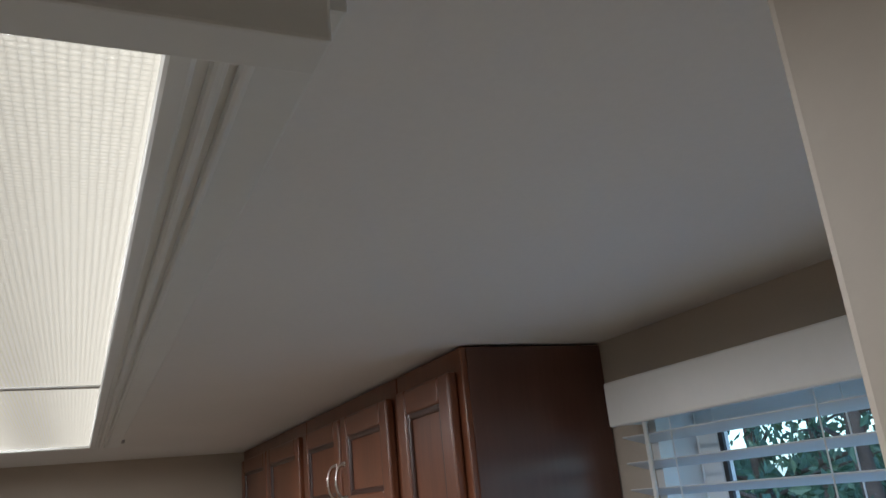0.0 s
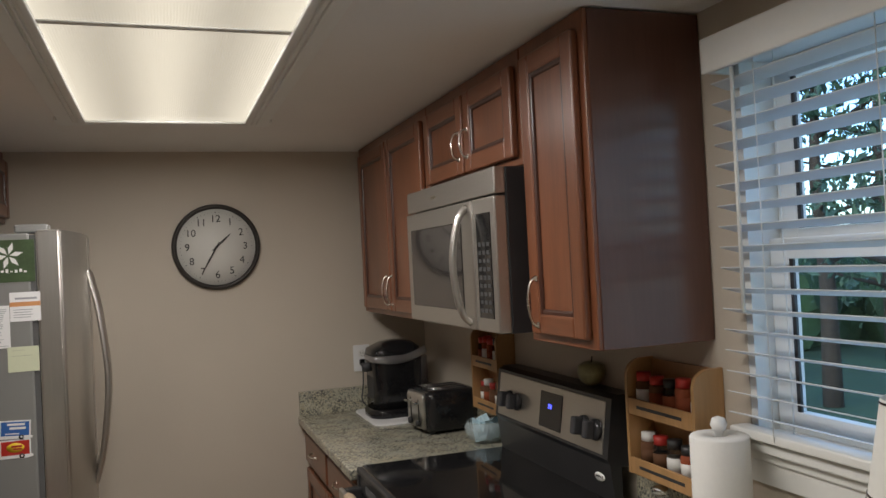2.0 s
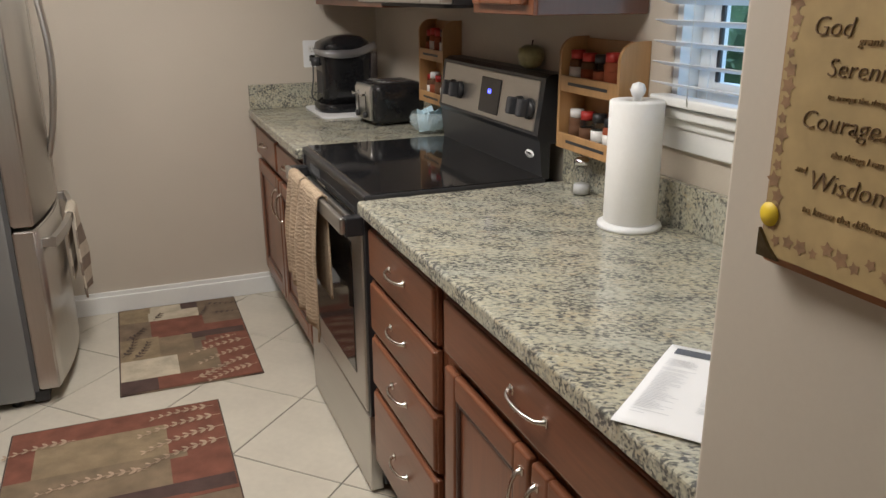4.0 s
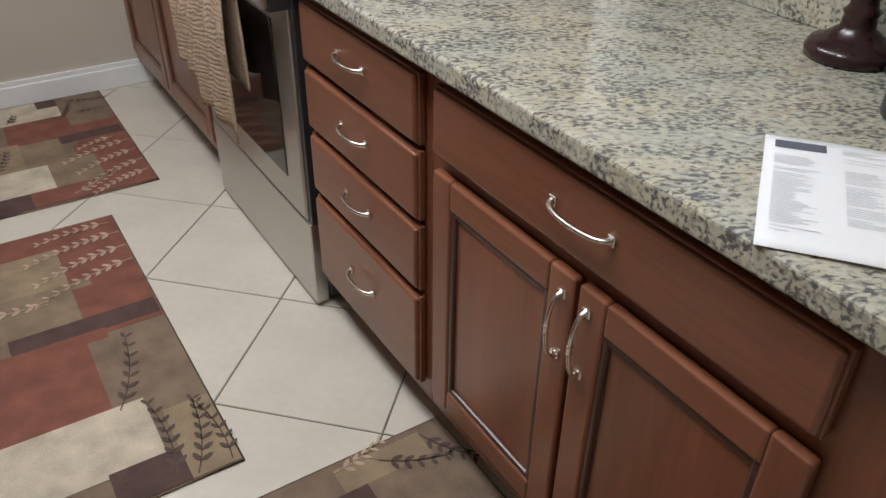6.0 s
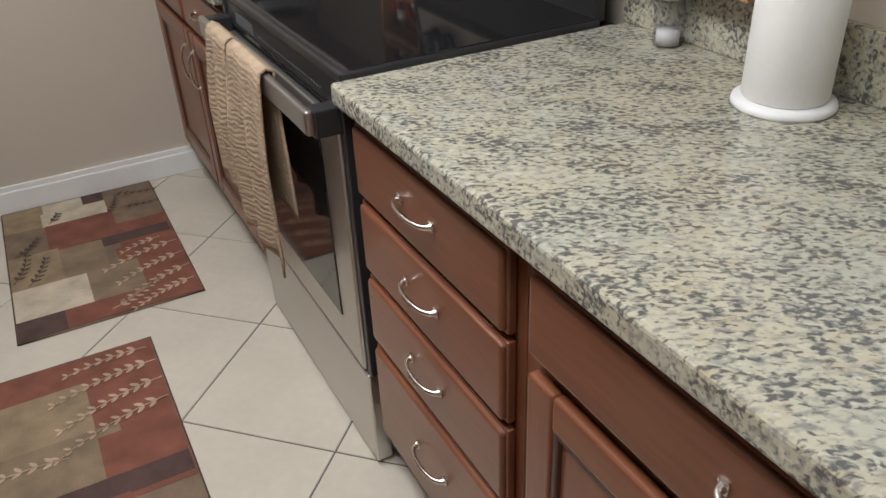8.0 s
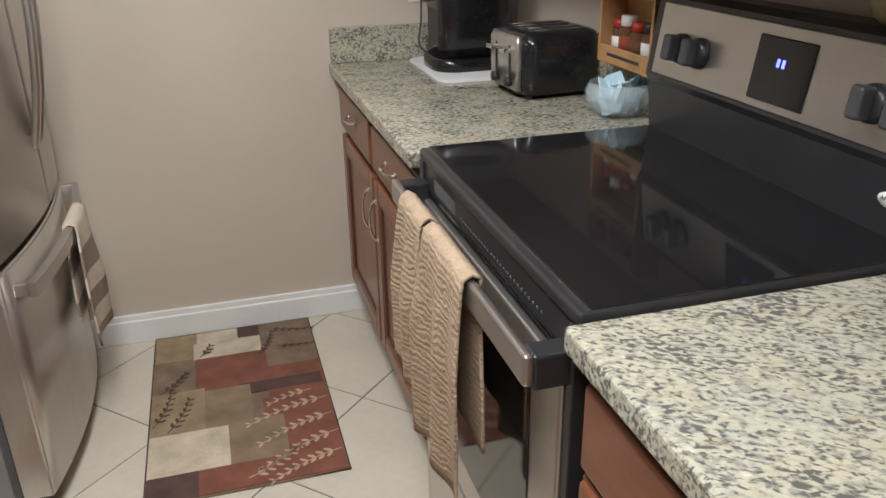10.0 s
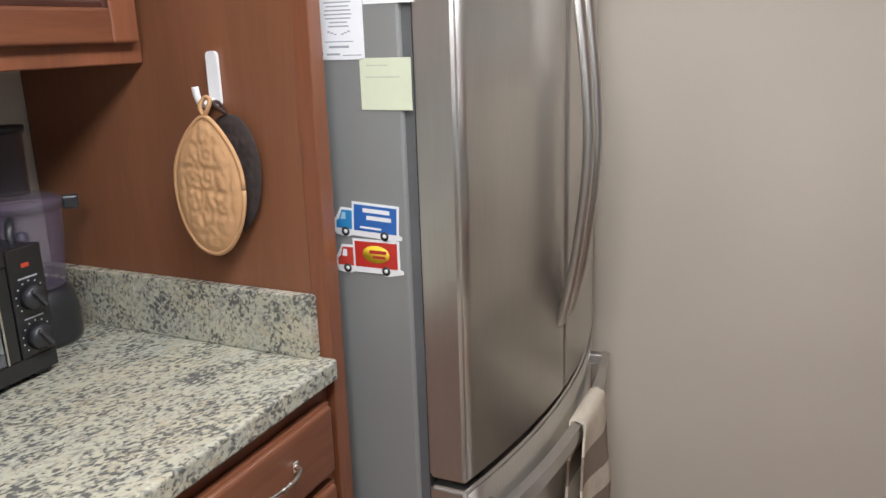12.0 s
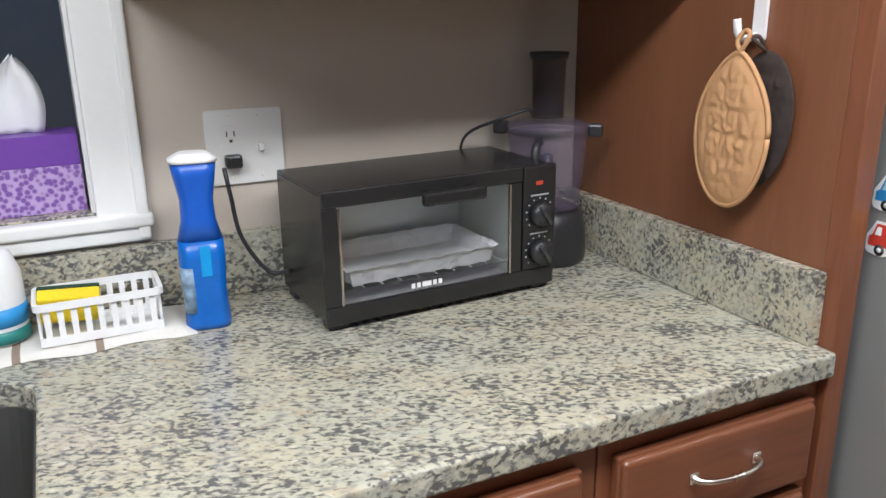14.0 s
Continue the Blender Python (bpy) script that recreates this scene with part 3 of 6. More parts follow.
part("handle", bm, STEEL_H, d, "flat bowed stainless freezer handle")

# ---- stove ----
RY0, RY1 = 1.647, 2.411
st = thing("stove", "freestanding stainless electric stove with a black glass cooktop", "stove")
part("body", slab(0.365, XR - 0.01, RY0 + 0.002, RY1 - 0.002, 0.03, 0.90, bevel=0.003), BLACK_MATT, st)
for x in (0.42, 0.88):
    for y in (RY0 + 0.05, RY1 - 0.05):
        part("foot", lathe(bmesh.new(), [(0, 0), (0.018, 0), (0.018, 0.032), (0, 0.032)], 12, Matrix.Translation((x, y, 0))), BLACK, st)
ct = part("cooktop", slab(0.330, 0.872, RY0 - 0.003, RY1 + 0.003, 0.902, 0.924, bevel=0.006, seg=3), BLACK, st, "black cooktop frame")
part("glass", slab(0.350, 0.862, RY0 + 0.002, RY1 - 0.002, 0.922, 0.9265, bevel=0.001), BLACK_GLASS, ct, "glossy black ceramic glass")
part("trim_line", slab(0.3465, 0.349, RY0 + 0.008, RY1 - 0.008, 0.9225, 0.9262), NICKEL, ct)
# control strip under the cooktop, oven door, drawer
part("front_strip", slab(0.335, 0.366, RY0 + 0.003, RY1 - 0.003, 0.835, 0.9015, bevel=0.004), BLACK, st)
part("vent_slot", slab(0.331, 0.336, RY0 + 0.06, RY1 - 0.06, 0.845, 0.852), BLACK_GLASS, st)
dr = part("oven_door", slab(0.323, 0.364, RY0 + 0.024, RY1 - 0.024, 0.272, 0.828, bevel=0.005), STEEL_H, st, "stainless oven door")
part("window", slab(0.3205, 0.33, RY0 + 0.12, RY1 - 0.12, 0.355, 0.765, bevel=0.003), OVEN_GLASS, dr, "dark oven window")
bm = slab(0.264, 0.280, RY0 + 0.01, RY1 - 0.01, 0.820, 0.867, bevel=0.006, seg=3)
hd = part("handle", bm, STEEL_H, dr, "flat stainless oven handle")
for y in (RY0 + 0.03, RY1 - 0.03):
    part("bracket", slab(0.279, 0.336, y - 0.02, y + 0.02, 0.812, 0.864, bevel=0.004), BLACK, hd)
part("drawer", slab(0.325, 0.364, RY0 + 0.012, RY1 - 0.012, 0.012, 0.264, bevel=0.004), STEEL_H, st, "stainless storage drawer")
for y in (RY0 + 0.012, RY1 - 0.012):
    part("side_trim", slab(0.329, 0.37, y - 0.0105, y + 0.0105, 0.266, 0.90, bevel=0.002), BLACK, st)
bm = bmesh.new()
for k in range(14):
    box(bm, 0.3338, 0.336, RY1 - 0.10 - k * 0.010, RY1 - 0.0965 - k * 0.010, 0.858, 0.884)
for k in range(26):
    box(bm, 0.3338, 0.336, RY1 - 0.27 - k * 0.015, RY1 - 0.267 - k * 0.015, 0.862, 0.866)
tagged(part("vent_grille", bm, material("vent_grey", (0.16, 0.16, 0.16), 0.5, bump=0), st), kind="stuff")
# backguard, leaning back
bg = part("backguard", prism(bmesh.new(), [(0.862, 0.92), (0.885, 0.92), (0.885, 1.02), (0.938, 1.02), (0.938, 1.215), (0.885, 1.215), (0.865, 1.205), (0.842, 1.045), (0.85, 1.03)], RY0 + 0.004, RY1 - 0.004, Matrix(((1, 0, 0, 0), (0, 0, 1, 0), (0, 1, 0, 0), (0, 0, 0, 1)))), BLACK, st, "black backguard")
lean = Matrix.Translation((0.8425, 0, 1.045)) @ Matrix.Rotation(math.atan2(0.023, 0.16), 4, "Y")
part("panel", slab(-0.004, 0.004, RY0 + 0.03, RY1 - 0.03, 0.008, 0.152, bevel=0.002), STEEL_H, bg, "stainless control panel", lean)
cy = 1.985
part("display", slab(-0.0065, 0.0, cy - 0.072, cy + 0.072, 0.022, 0.132, bevel=0.002), BLACK_GLASS, bg, "dark clock display", lean)
BLUE_LED = glow_material("blue_digits", (0.03, 0.05, 1.0), 5.0)
bm = bmesh.new()
for dy in (-0.004, 0.009):
    box(bm, -0.0072, -0.0062, cy + dy - 0.0035, cy + dy + 0.0035, 0.083, 0.097)
part("digits", bm, BLUE_LED, bg, "glowing blue clock digits", lean)
KNOB_GREY = material("charcoal_knob", (0.055, 0.055, 0.06), 0.4, bump=0.02)
for y in (1.71, 1.775, 2.22, 2.285):
    k = part("knob", lathe(bmesh.new(), [(0, 0), (0.030, 0), (0.029, 0.010), (0.022, 0.016), (0, 0.016)], 24), BLACK, bg, "black control knob", lean @ pose(-0.004, y, 0.07, 0, -90, 0))
    part("grip", slab(-0.025, 0.025, -0.013, 0.013, 0.014, 0.042, bevel=0.006, seg=3), KNOB_GREY, k)
bm = lathe(bmesh.new(), [(0, 0), (0.02, 0), (0.02, 0.002), (0, 0.002)], 24)
bmesh.ops.scale(bm, vec=(0.6, 1.3, 1), verts=bm.verts[:])
badge = part("badge", bm, WHITE, bg, "white oval badge", pose(0.8545, 1.715, 0.985, 0, -84, 0))
lettering("AMERICA", 0.0095, BLACK, badge, Matrix.Translation((0, 0, 0.0022)) @ Matrix.Rotation(-math.pi / 2, 4, "Z"))

# ---- microwave over the stove ----
mw = thing("microwave", "stainless over-the-range microwave with a black case", "microwave")
part("body", slab(0.585, XR - 0.003, RY0, RY1, 1.402, 1.834, bevel=0.003), BLACK, mw)
part("bottom_grille", slab(0.60, 0.78, RY0 + 0.10, RY1 - 0.10, 1.392, 1.403, bevel=0.002), BLACK_MATT, mw)
part("vent_panel", slab(0.553, 0.586, RY0 + 0.002, RY1 - 0.002, 1.765, 1.834, bevel=0.004), STEEL_H, mw, "stainless top panel")
d = part("door", slab(0.548, 0.586, RY0 + 0.158, RY1 - 0.002, 1.404, 1.760, bevel=0.005), STEEL_H, mw, "stainless microwave door")
part("window", slab(0.5455, 0.55, RY0 + 0.238, RY1 - 0.05, 1.455, 1.705, bevel=0.003), material("mirrored_dark_window", (0.10, 0.09, 0.085), 0.06, 0.6, bump=0), d, "dark reflective window")
pts = curve_pts([(0.549, RY0 + 0.195, 1.745), (0.520, RY0 + 0.197, 1.70), (0.503, RY0 + 0.20, 1.585), (0.520, RY0 + 0.197, 1.46), (0.549, RY0 + 0.195, 1.42)], 6)
part("handle", sweep(bmesh.new(), pts, 0.010, 10, 1.2), STEEL, d, "bowed stainless handle")
c = part("control_panel", slab(0.550, 0.586, RY0 + 0.002, RY0 + 0.154, 1.404, 1.760, bevel=0.005), STEEL_H, mw, "stainless control panel")
part("keypad", slab(0.548, 0.552, RY0 + 0.03, RY0 + 0.128, 1.44, 1.72, bevel=0.002), BLACK_GLASS, c)
bm = bmesh.new()
for r in range(9):
    for q in range(3):
        box(bm, 0.5472, 0.5484, RY0 + 0.040 + q * 0.028, RY0 + 0.059 + q * 0.028, 1.455 + r * 0.022, 1.466 + r * 0.022)
part("keys", bm, material("grey_print", (0.055, 0.055, 0.055), 0.5, bump=0), c)
bm = slab(0.5516, 0.5535, 2.12, 2.15, 1.793, 1.803)
box(bm, 0.5516, 0.5535, 2.10, 2.118, 1.795, 1.801)
part("badge", bm, NICKEL, mw)

# ---- window over the counter ----
win = thing("window_1", "white double-hung window with a faux-wood blind", "window", kind="structure")
bm = slab(XR + 0.001, XR + T, WY1 - 0.02, WY1 - 0.0005, WZ0, WZ1)
box(bm, XR + 0.001, XR + T, WY0 + 0.0005, WY0 + 0.02, WZ0, WZ1)
box(bm, XR + 0.001, XR + T, WY0 + 0.02, WY1 - 0.02, WZ1 - 0.02, WZ1 - 0.0005)
box(bm, XR + 0.001, XR + T, WY0 + 0.02, WY1 - 0.02, WZ0 + 0.0005, WZ0 + 0.02)
part("window_frame", bm, WHITE, win)
for n, (za, zb, xo) in enumerate(((WZ0 + 0.02, 1.61, 0.055), (1.585, WZ1 - 0.02, 0.085))):
    bm = slab(XR + xo, XR + xo + 0.028, WY0 + 0.021, WY0 + 0.075, za, zb, bevel=0.003)
    box(bm, XR + xo, XR + xo + 0.028, WY1 - 0.075, WY1 - 0.021, za, zb, bevel=0.003)
    box(bm, XR + xo + 0.001, XR + xo + 0.027, WY0 + 0.07, WY1 - 0.07, za, za + 0.045, bevel=0.003)
    box(bm, XR + xo + 0.001, XR + xo + 0.027, WY0 + 0.07, WY1 - 0.07, zb - 0.045, zb, bevel=0.003)
    s = part("sash", bm, WHITE, win)
    g = part("pane", slab(XR + xo + 0.012, XR + xo + 0.016, WY0 + 0.07, WY1 - 0.07, za + 0.04, zb - 0.04), GLASS, s, "clear window pane")
    g.visible_shadow = False
    bm = slab(XR + xo + 0.002, XR + xo + 0.008, WY1 - 0.086, WY1 - 0.0755, za + 0.045, zb - 0.045)
    part("gasket", bm, BLACK_MATT, s)
bm = slab(XR - 0.04, XR + 0.02, WY0 - 0.05, WY1 + 0.035, WZ0 - 0.012, WZ0 + 0.012, bevel=0.005, seg=3)
part("window_sill", bm, WHITE, win, "white window stool")
bm = slab(XR - 0.016, XR - 0.0005, WY0 - 0.035, WY1 + 0.02, WZ0 - 0.085, WZ0 - 0.012, bevel=0.004)
box(bm, XR - 0.024, XR - 0.0005, WY0 - 0.04, WY1 + 0.025, WZ0 - 0.035, WZ0 - 0.0125, bevel=0.005)
part("apron", bm, WHITE, win)

SLAT = material("white_blind_slat", (0.68, 0.71, 0.73), 0.5, vary=0.03, bump=0.02)
blind = thing("window_blind", "white faux-wood blind with open slats", "blind")
BX = XR - 0.012
part("valance", slab(BX - 0.068, BX - 0.055, WY0 - 0.03, WY1 + 0.006, 1.972, 2.05, bevel=0.004), WHITE, blind, "white valance board")
part("valance_return", slab(BX - 0.0545, BX + 0.0115, WY1 - 0.008, WY1 + 0.005, 1.974, 2.048, bevel=0.003), WHITE, blind)
part("headrail", slab(BX - 0.05, BX + 0.008, WY0 - 0.01, WY1 - 0.01, 1.992, 2.04, bevel=0.002), WHITE, blind)
nslat = 17
bmS = slab(-0.0245, 0.0245, WY0 - 0.012, WY1 + 0.006, -0.0013, 0.0013, bevel=0.001, seg=1)
meS = mesh_of("slat", bmS, SLAT)
for i in range(nslat):
    z = 1.235 + i * 0.0445
    o = new("slat", meS)
    o.parent = blind
    o.matrix_basis = pose(BX - 0.02, 0, z, 0, 15, 0)
part("bottom_rail", slab(BX - 0.044, BX + 0.004, WY0 - 0.012, WY1 + 0.006, 1.192, 1.212, bevel=0.004), WHITE, blind)
for y in (WY1 - 0.13, (WY0 + WY1) / 2, WY0 + 0.13):
    for dx in (-0.046, 0.005):
        part("ladder_cord", sweep(bmesh.new(), [(BX + dx, y, 1.20), (BX + dx, y, 2.0)], 0.0012, 6), WHITE, blind)
part("wand", sweep(bmesh.new(), [(BX - 0.053, WY1 - 0.075, 1.98), (BX - 0.056, WY1 - 0.075, 1.46)], 0.0042, 8), WHITE, blind, "white tilt wand")

# ---- pass-through opening on the left ----
win2 = thing("window_2", "white-cased pass-through opening with a granite ledge", "opening", kind="structure")
cw = 0.070
bm = slab(XL + 0.0005, XL + 0.018, LY1 - 0.006, LY1 + cw - 0.004, LZ0 - 0.045, LZ1 + cw, bevel=0.004)
box(bm, XL + 0.0005, XL + 0.024, LY1 + 0.052, LY1 + cw, LZ0 - 0.045, LZ1 + cw, bevel=0.004)
box(bm, XL + 0.0005, XL + 0.018, LY0 - cw, LY0 + 0.006, LZ0 - 0.045, LZ1 + cw, bevel=0.004)
box(bm, XL + 0.0005, XL + 0.0175, LY0 + 0.006, LY1 - 0.006, LZ1 - 0.006, LZ1 + cw, bevel=0.004)
part("casing", bm, WHITE, win2)
bm = slab(XL + 0.0006, XL + 0.028, LY0 - cw - 0.006, LY1 + cw + 0.006, LZ0 - 0.025, LZ0 - 0.002, bevel=0.006, seg=3)
box(bm, XL + 0.0005, XL + 0.020, LY0 - cw, LY1 + cw, LZ0 - 0.048, LZ0 - 0.025, bevel=0.004)
part("sill_moulding", bm, WHITE, win2)
bm = slab(XL - T, XL - 0.001, LY1 - 0.012, LY1 - 0.0005, LZ0 + 0.001, LZ1)
box(bm, XL - T, XL - 0.001, LY0 + 0.0005, LY0 + 0.012, LZ0 + 0.001, LZ1)
box(bm, XL - T, XL - 0.001, LY0 + 0.012, LY1 - 0.012, LZ1 - 0.012, LZ1 - 0.0005)
part("jamb", bm, WHITE, win2)
part("ledge", slab(XL - T - 0.06, XL - 0.0005, LY0 + 0.001, LY1 - 0.001, LZ0 - 0.02, LZ0, bevel=0.002), GRANITE, win2, "granite ledge")

# ---- materials of the small things ----
PAPER = material("white_paper", (0.80, 0.80, 0.80), 0.7, vary=0.02, bump=0.02)
PRINT = material("grey_ink", (0.35, 0.36, 0.38), 0.7, bump=0)
INK = material("black_ink", (0.03, 0.028, 0.025), 0.6, bump=0)
OAK = wood_material("pale_oak", (0.42, 0.235, 0.10), 0.45, 0.2)
RED = material("red_plastic", (0.45, 0.03, 0.025), 0.4, bump=0)
YELLOW = material("yellow_plastic", (0.75, 0.52, 0.03), 0.5, bump=0)
BROWN_SPICE = material("brown_spice", (0.12, 0.05, 0.02), 0.8, fine=300)
RED_SPICE = material("red_spice", (0.28, 0.06, 0.02), 0.8, fine=300)
CLEAR = glass_material("clear_glass", alpha=0.22)
SMOKE = glass_material("smoky_plastic", (0.06, 0.055, 0.07), 0.32, 0.08)
VIOLET = glass_material("clear_violet_plastic", (0.16, 0.13, 0.19), 0.24, 0.06)
OVEN_PANE = glass_material("oven_door_glass", (0.05, 0.055, 0.05), 0.10, 0.03)
TAN_TOWEL = material("tan_terry_towel", (0.41, 0.305, 0.205), 0.95, vary=0.14, scale=30, fine=260, bump=0.9)
CREAM_TOWEL = material("cream_terry_towel", (0.60, 0.52, 0.41), 0.95, vary=0.1, scale=30, fine=260, bump=0.9)
TAUPE = material("taupe_terry_stripe", (0.26, 0.20, 0.155), 0.95, vary=0.1, scale=30, fine=260, bump=0.9)
PLATE = material("ivory_plate", (0.74, 0.73, 0.69), 0.4, vary=0.02, bump=0)
PLASTIC = material("white_plastic", (0.80, 0.80, 0.79), 0.35, vary=0.02, bump=0)
DARK_WOOD = material("dark_turned_wood", (0.03, 0.012, 0.011), 0.22, vary=0.3, scale=12, bump=0.02)
FOIL = material("crumpled_foil", (0.88, 0.88, 0.88), 0.32, 0.35, vary=0.1, scale=40, fine=120, bump=1.0)


def outlet_cord(parent, pts, r=0.0032, label="black power cord"):
    return part("cord", sweep(bmesh.new(), curve_pts(pts, 8), r, 8), BLACK, parent, label)


# ---- end wall: clock and outlet ----
clock = thing("wall_clock", "round wall clock with a dark rim and white face", "clock", pose(-0.021, YF - 0.001, 1.714, 90, 0, 0))
RIM = material("dark_bronze_rim", (0.035, 0.03, 0.027), 0.35, 0.3, bump=0.02)
part("rim", lathe(bmesh.new(), [(0.170, 0), (0.190, 0), (0.193, 0.012), (0.189, 0.026), (0.182, 0.032), (0.176, 0.028), (0.172, 0.014), (0.170, 0.010), (0.170, 0)], 64), RIM, clock)
face = part("face", lathe(bmesh.new(), [(0, 0.002), (0.1725, 0.002), (0.1725, 0.012), (0, 0.012)], 48), material("clock_face", (0.72, 0.71, 0.66), 0.55, vary=0.02, bump=0), clock, "white clock face")
for h in range(1, 13):
    a = radians(90 - 30 * h)
    lettering(str(h), 0.046, INK, face, pose(0.126 * math.cos(a), 0.126 * math.sin(a), 0.0126))
bm = bmesh.new()
for k in range(60):
    a = radians(6 * k)
    sz = 0.0022 if k % 5 == 0 else 0.0011
    lathe(bm, [(0, 0.0121), (sz, 0.0121), (sz, 0.0128), (0, 0.0128)], 8, Matrix.Translation((0.155 * math.cos(a), 0.155 * math.sin(a), 0)))
part("minute_track", bm, INK, face)
for length, width, deg, z in ((0.085, 0.0045, 47.5, 0.016), (0.132, 0.0036, 210, 0.019)):
    bm = prism(bmesh.new(), [(-width * 0.6, -0.025), (width * 0.6, -0.025), (width, length * 0.5), (width * 0.3, length), (-width * 0.3, length), (-width, length * 0.5)], z, z + 0.0015)
    part("hour_hand" if length < 0.1 else "minute_hand", bm, INK, clock, "", pose(0, 0, 0, 0, 0, -deg))
part("hub", lathe(bmesh.new(), [(0, 0.012), (0.006, 0.012), (0.006, 0.022), (0, 0.022)], 16), INK, clock)

op = thing("power_outlet", "white duplex power outlet on the end wall", "outlet", pose(0.622, YF - 0.0005, 1.158, 90, 0, 0))
part("plate", prism(bmesh.new(), rounded(-0.04, 0.04, -0.062, 0.062, 0.006, 3), 0, 0.006), PLASTIC, op)
bm = bmesh.new()
for z in (-0.022, 0.022):
    prism(bm, rounded(-0.016, 0.016, z - 0.016, z + 0.016, 0.008, 4), 0.006, 0.008)
part("sockets", bm, PLATE, op)
bm = bmesh.new()
for x in (-0.006, 0.006):
    box(bm, x - 0.001, x + 0.001, 0.02, 0.029, 0.008, 0.0084)
lathe(bm, [(0, 0.008), (0.0025, 0.008), (0.0025, 0.0084), (0, 0.0084)], 10, Matrix.Translation((0, 0.012, 0)))
part("slots", bm, INK, op)

# ---- far corner: tray, coffee maker, toaster, bowl ----
tray = thing("drip_mat", "white drying mat under the coffee maker", "mat")
bm = prism(bmesh.new(), rounded(0.563, 0.86, 3.045, 3.462, 0.05), CT + 0.0005, CT + 0.007)
part("mat", bm, material("white_mat_cloth", (0.74, 0.74, 0.74), 0.9, vary=0.06, fine=180, bump=0.6), tray)
part("hem", sweep(bmesh.new(), [(x, y, CT + 0.006) for x, y in rounded(0.565, 0.858, 3.047, 3.46, 0.049)] + [(0.858, 3.411, CT + 0.006)], 0.0022, 6), PLASTIC, tray)

cm = thing("coffee_maker", "black single-serve coffee maker with silver trim", "coffee maker", pose(0.725, 3.275, CT + 0.0072, 0, 0, 0))


def lofted(rings):
    """Joins rounded rings (x0, x1, y0, y1, r, z) into a body."""
    bm = bmesh.new()
    vs = [[bm.verts.new((x, y, z)) for x, y in rounded(x0, x1, y0, y1, r, 6)] for x0, x1, y0, y1, r, z in rings]
    n = len(vs[0])
    for a, b in zip(vs, vs[1:]):
        for i in range(n):
            f = bm.faces.new((a[i], a[(i + 1) % n], b[(i + 1) % n], b[i]))
            f.smooth = True
    bm.faces.new(vs[0][::-1])
    bm.faces.new(vs[-1])
    return bm


part("base", lofted([(-0.14, 0.10, -0.12, 0.10, 0.07, 0), (-0.142, 0.10, -0.122, 0.10, 0.07, 0.004), (-0.142, 0.10, -0.122, 0.10, 0.07, 0.032), (-0.13, 0.10, -0.112, 0.10, 0.06, 0.038)]), GLOSS_BLACK, cm)
part("body", lofted([(-0.125, 0.10, -0.105, 0.10, 0.05, 0.036), (-0.118, 0.10, -0.10, 0.10, 0.05, 0.12), (-0.125, 0.105, -0.108, 0.105, 0.055, 0.235), (-0.13, 0.105, -0.112, 0.105, 0.06, 0.262)]), GLOSS_BLACK, cm)
part("recess", slab(-0.1215, -0.11, -0.055, 0.06, 0.055, 0.225, bevel=0.004), BLACK_MATT, cm)
part("lid", lofted([(-0.132, 0.105, -0.114, 0.105, 0.06, 0.2635), (-0.122, 0.10, -0.105, 0.10, 0.06, 0.30), (-0.07, 0.07, -0.07, 0.07, 0.05, 0.325), (-0.02, 0.03, -0.03, 0.03, 0.02, 0.332)]), GLOSS_BLACK, cm, "domed black lid")
band = lofted([(-0.136, 0.06, -0.118, 0.075, 0.062, 0.252), (-0.138, 0.06, -0.12, 0.075, 0.062, 0.2625), (-0.135, 0.06, -0.117, 0.075, 0.062, 0.272)])
part("silver_band", band, DULL_SILVER, cm, "silver band under the lid")
part("collar", sweep(bmesh.new(), curve_pts([(-0.137, -0.03, 0.262), (-0.128, -0.105, 0.258), (-0.05, -0.122, 0.252), (0.04, -0.112, 0.262), (0.115, -0.098, 0.29)], 6), [0.006 + 0.012 * min(1.0, k / 14) for k in range(25)], 10, 0.35), DULL_SILVER, cm, "silver curved collar")
part("tank", lofted([(0.03, 0.135, -0.09, 0.10, 0.04, 0.04), (0.03, 0.135, -0.09, 0.10, 0.04, 0.255)]), SMOKE, cm, "smoky water tank")
part("spout", lathe(bmesh.new(), [(0, 0.2), (0.02, 0.2), (0.024, 0.236), (0, 0.236)], 16, Matrix.Translation((-0.135, 0, 0))), BLACK_MATT, cm)
outlet_cord(cm, [(-0.105, 0.218, 0.222), (-0.105, 0.195, 0.215), (-0.112, 0.175, 0.12), (-0.125, 0.155, 0.05), (-0.10, 0.12, 0.02), (-0.04, 0.09, 0.015)])
part("plug", slab(-0.117, -0.093, 0.195, 0.2165, 0.203, 0.232, bevel=0.004), GLOSS_BLACK, cm)

to = thing("toaster", "black four-slice toaster with a stainless front", "toaster", pose(0.80, 2.876, CT, 0, 0, 4))
part("shell", lofted([(-0.10, 0.115, -0.108, 0.108, 0.03, 0.012), (-0.105, 0.12, -0.115, 0.115, 0.035, 0.03), (-0.105, 0.12, -0.115, 0.115, 0.035, 0.14), (-0.098, 0.112, -0.108, 0.108, 0.035, 0.163), (-0.08, 0.10, -0.095, 0.095, 0.03, 0.171)]), GLOSS_BLACK, to)
for x in (-0.08, 0.09):
    for y in (-0.085, 0.085):
        part("foot", lathe(bmesh.new(), [(0, 0), (0.011, 0), (0.011, 0.014), (0, 0.014)], 10, Matrix.Translation((x, y, 0))), BLACK_MATT, to)
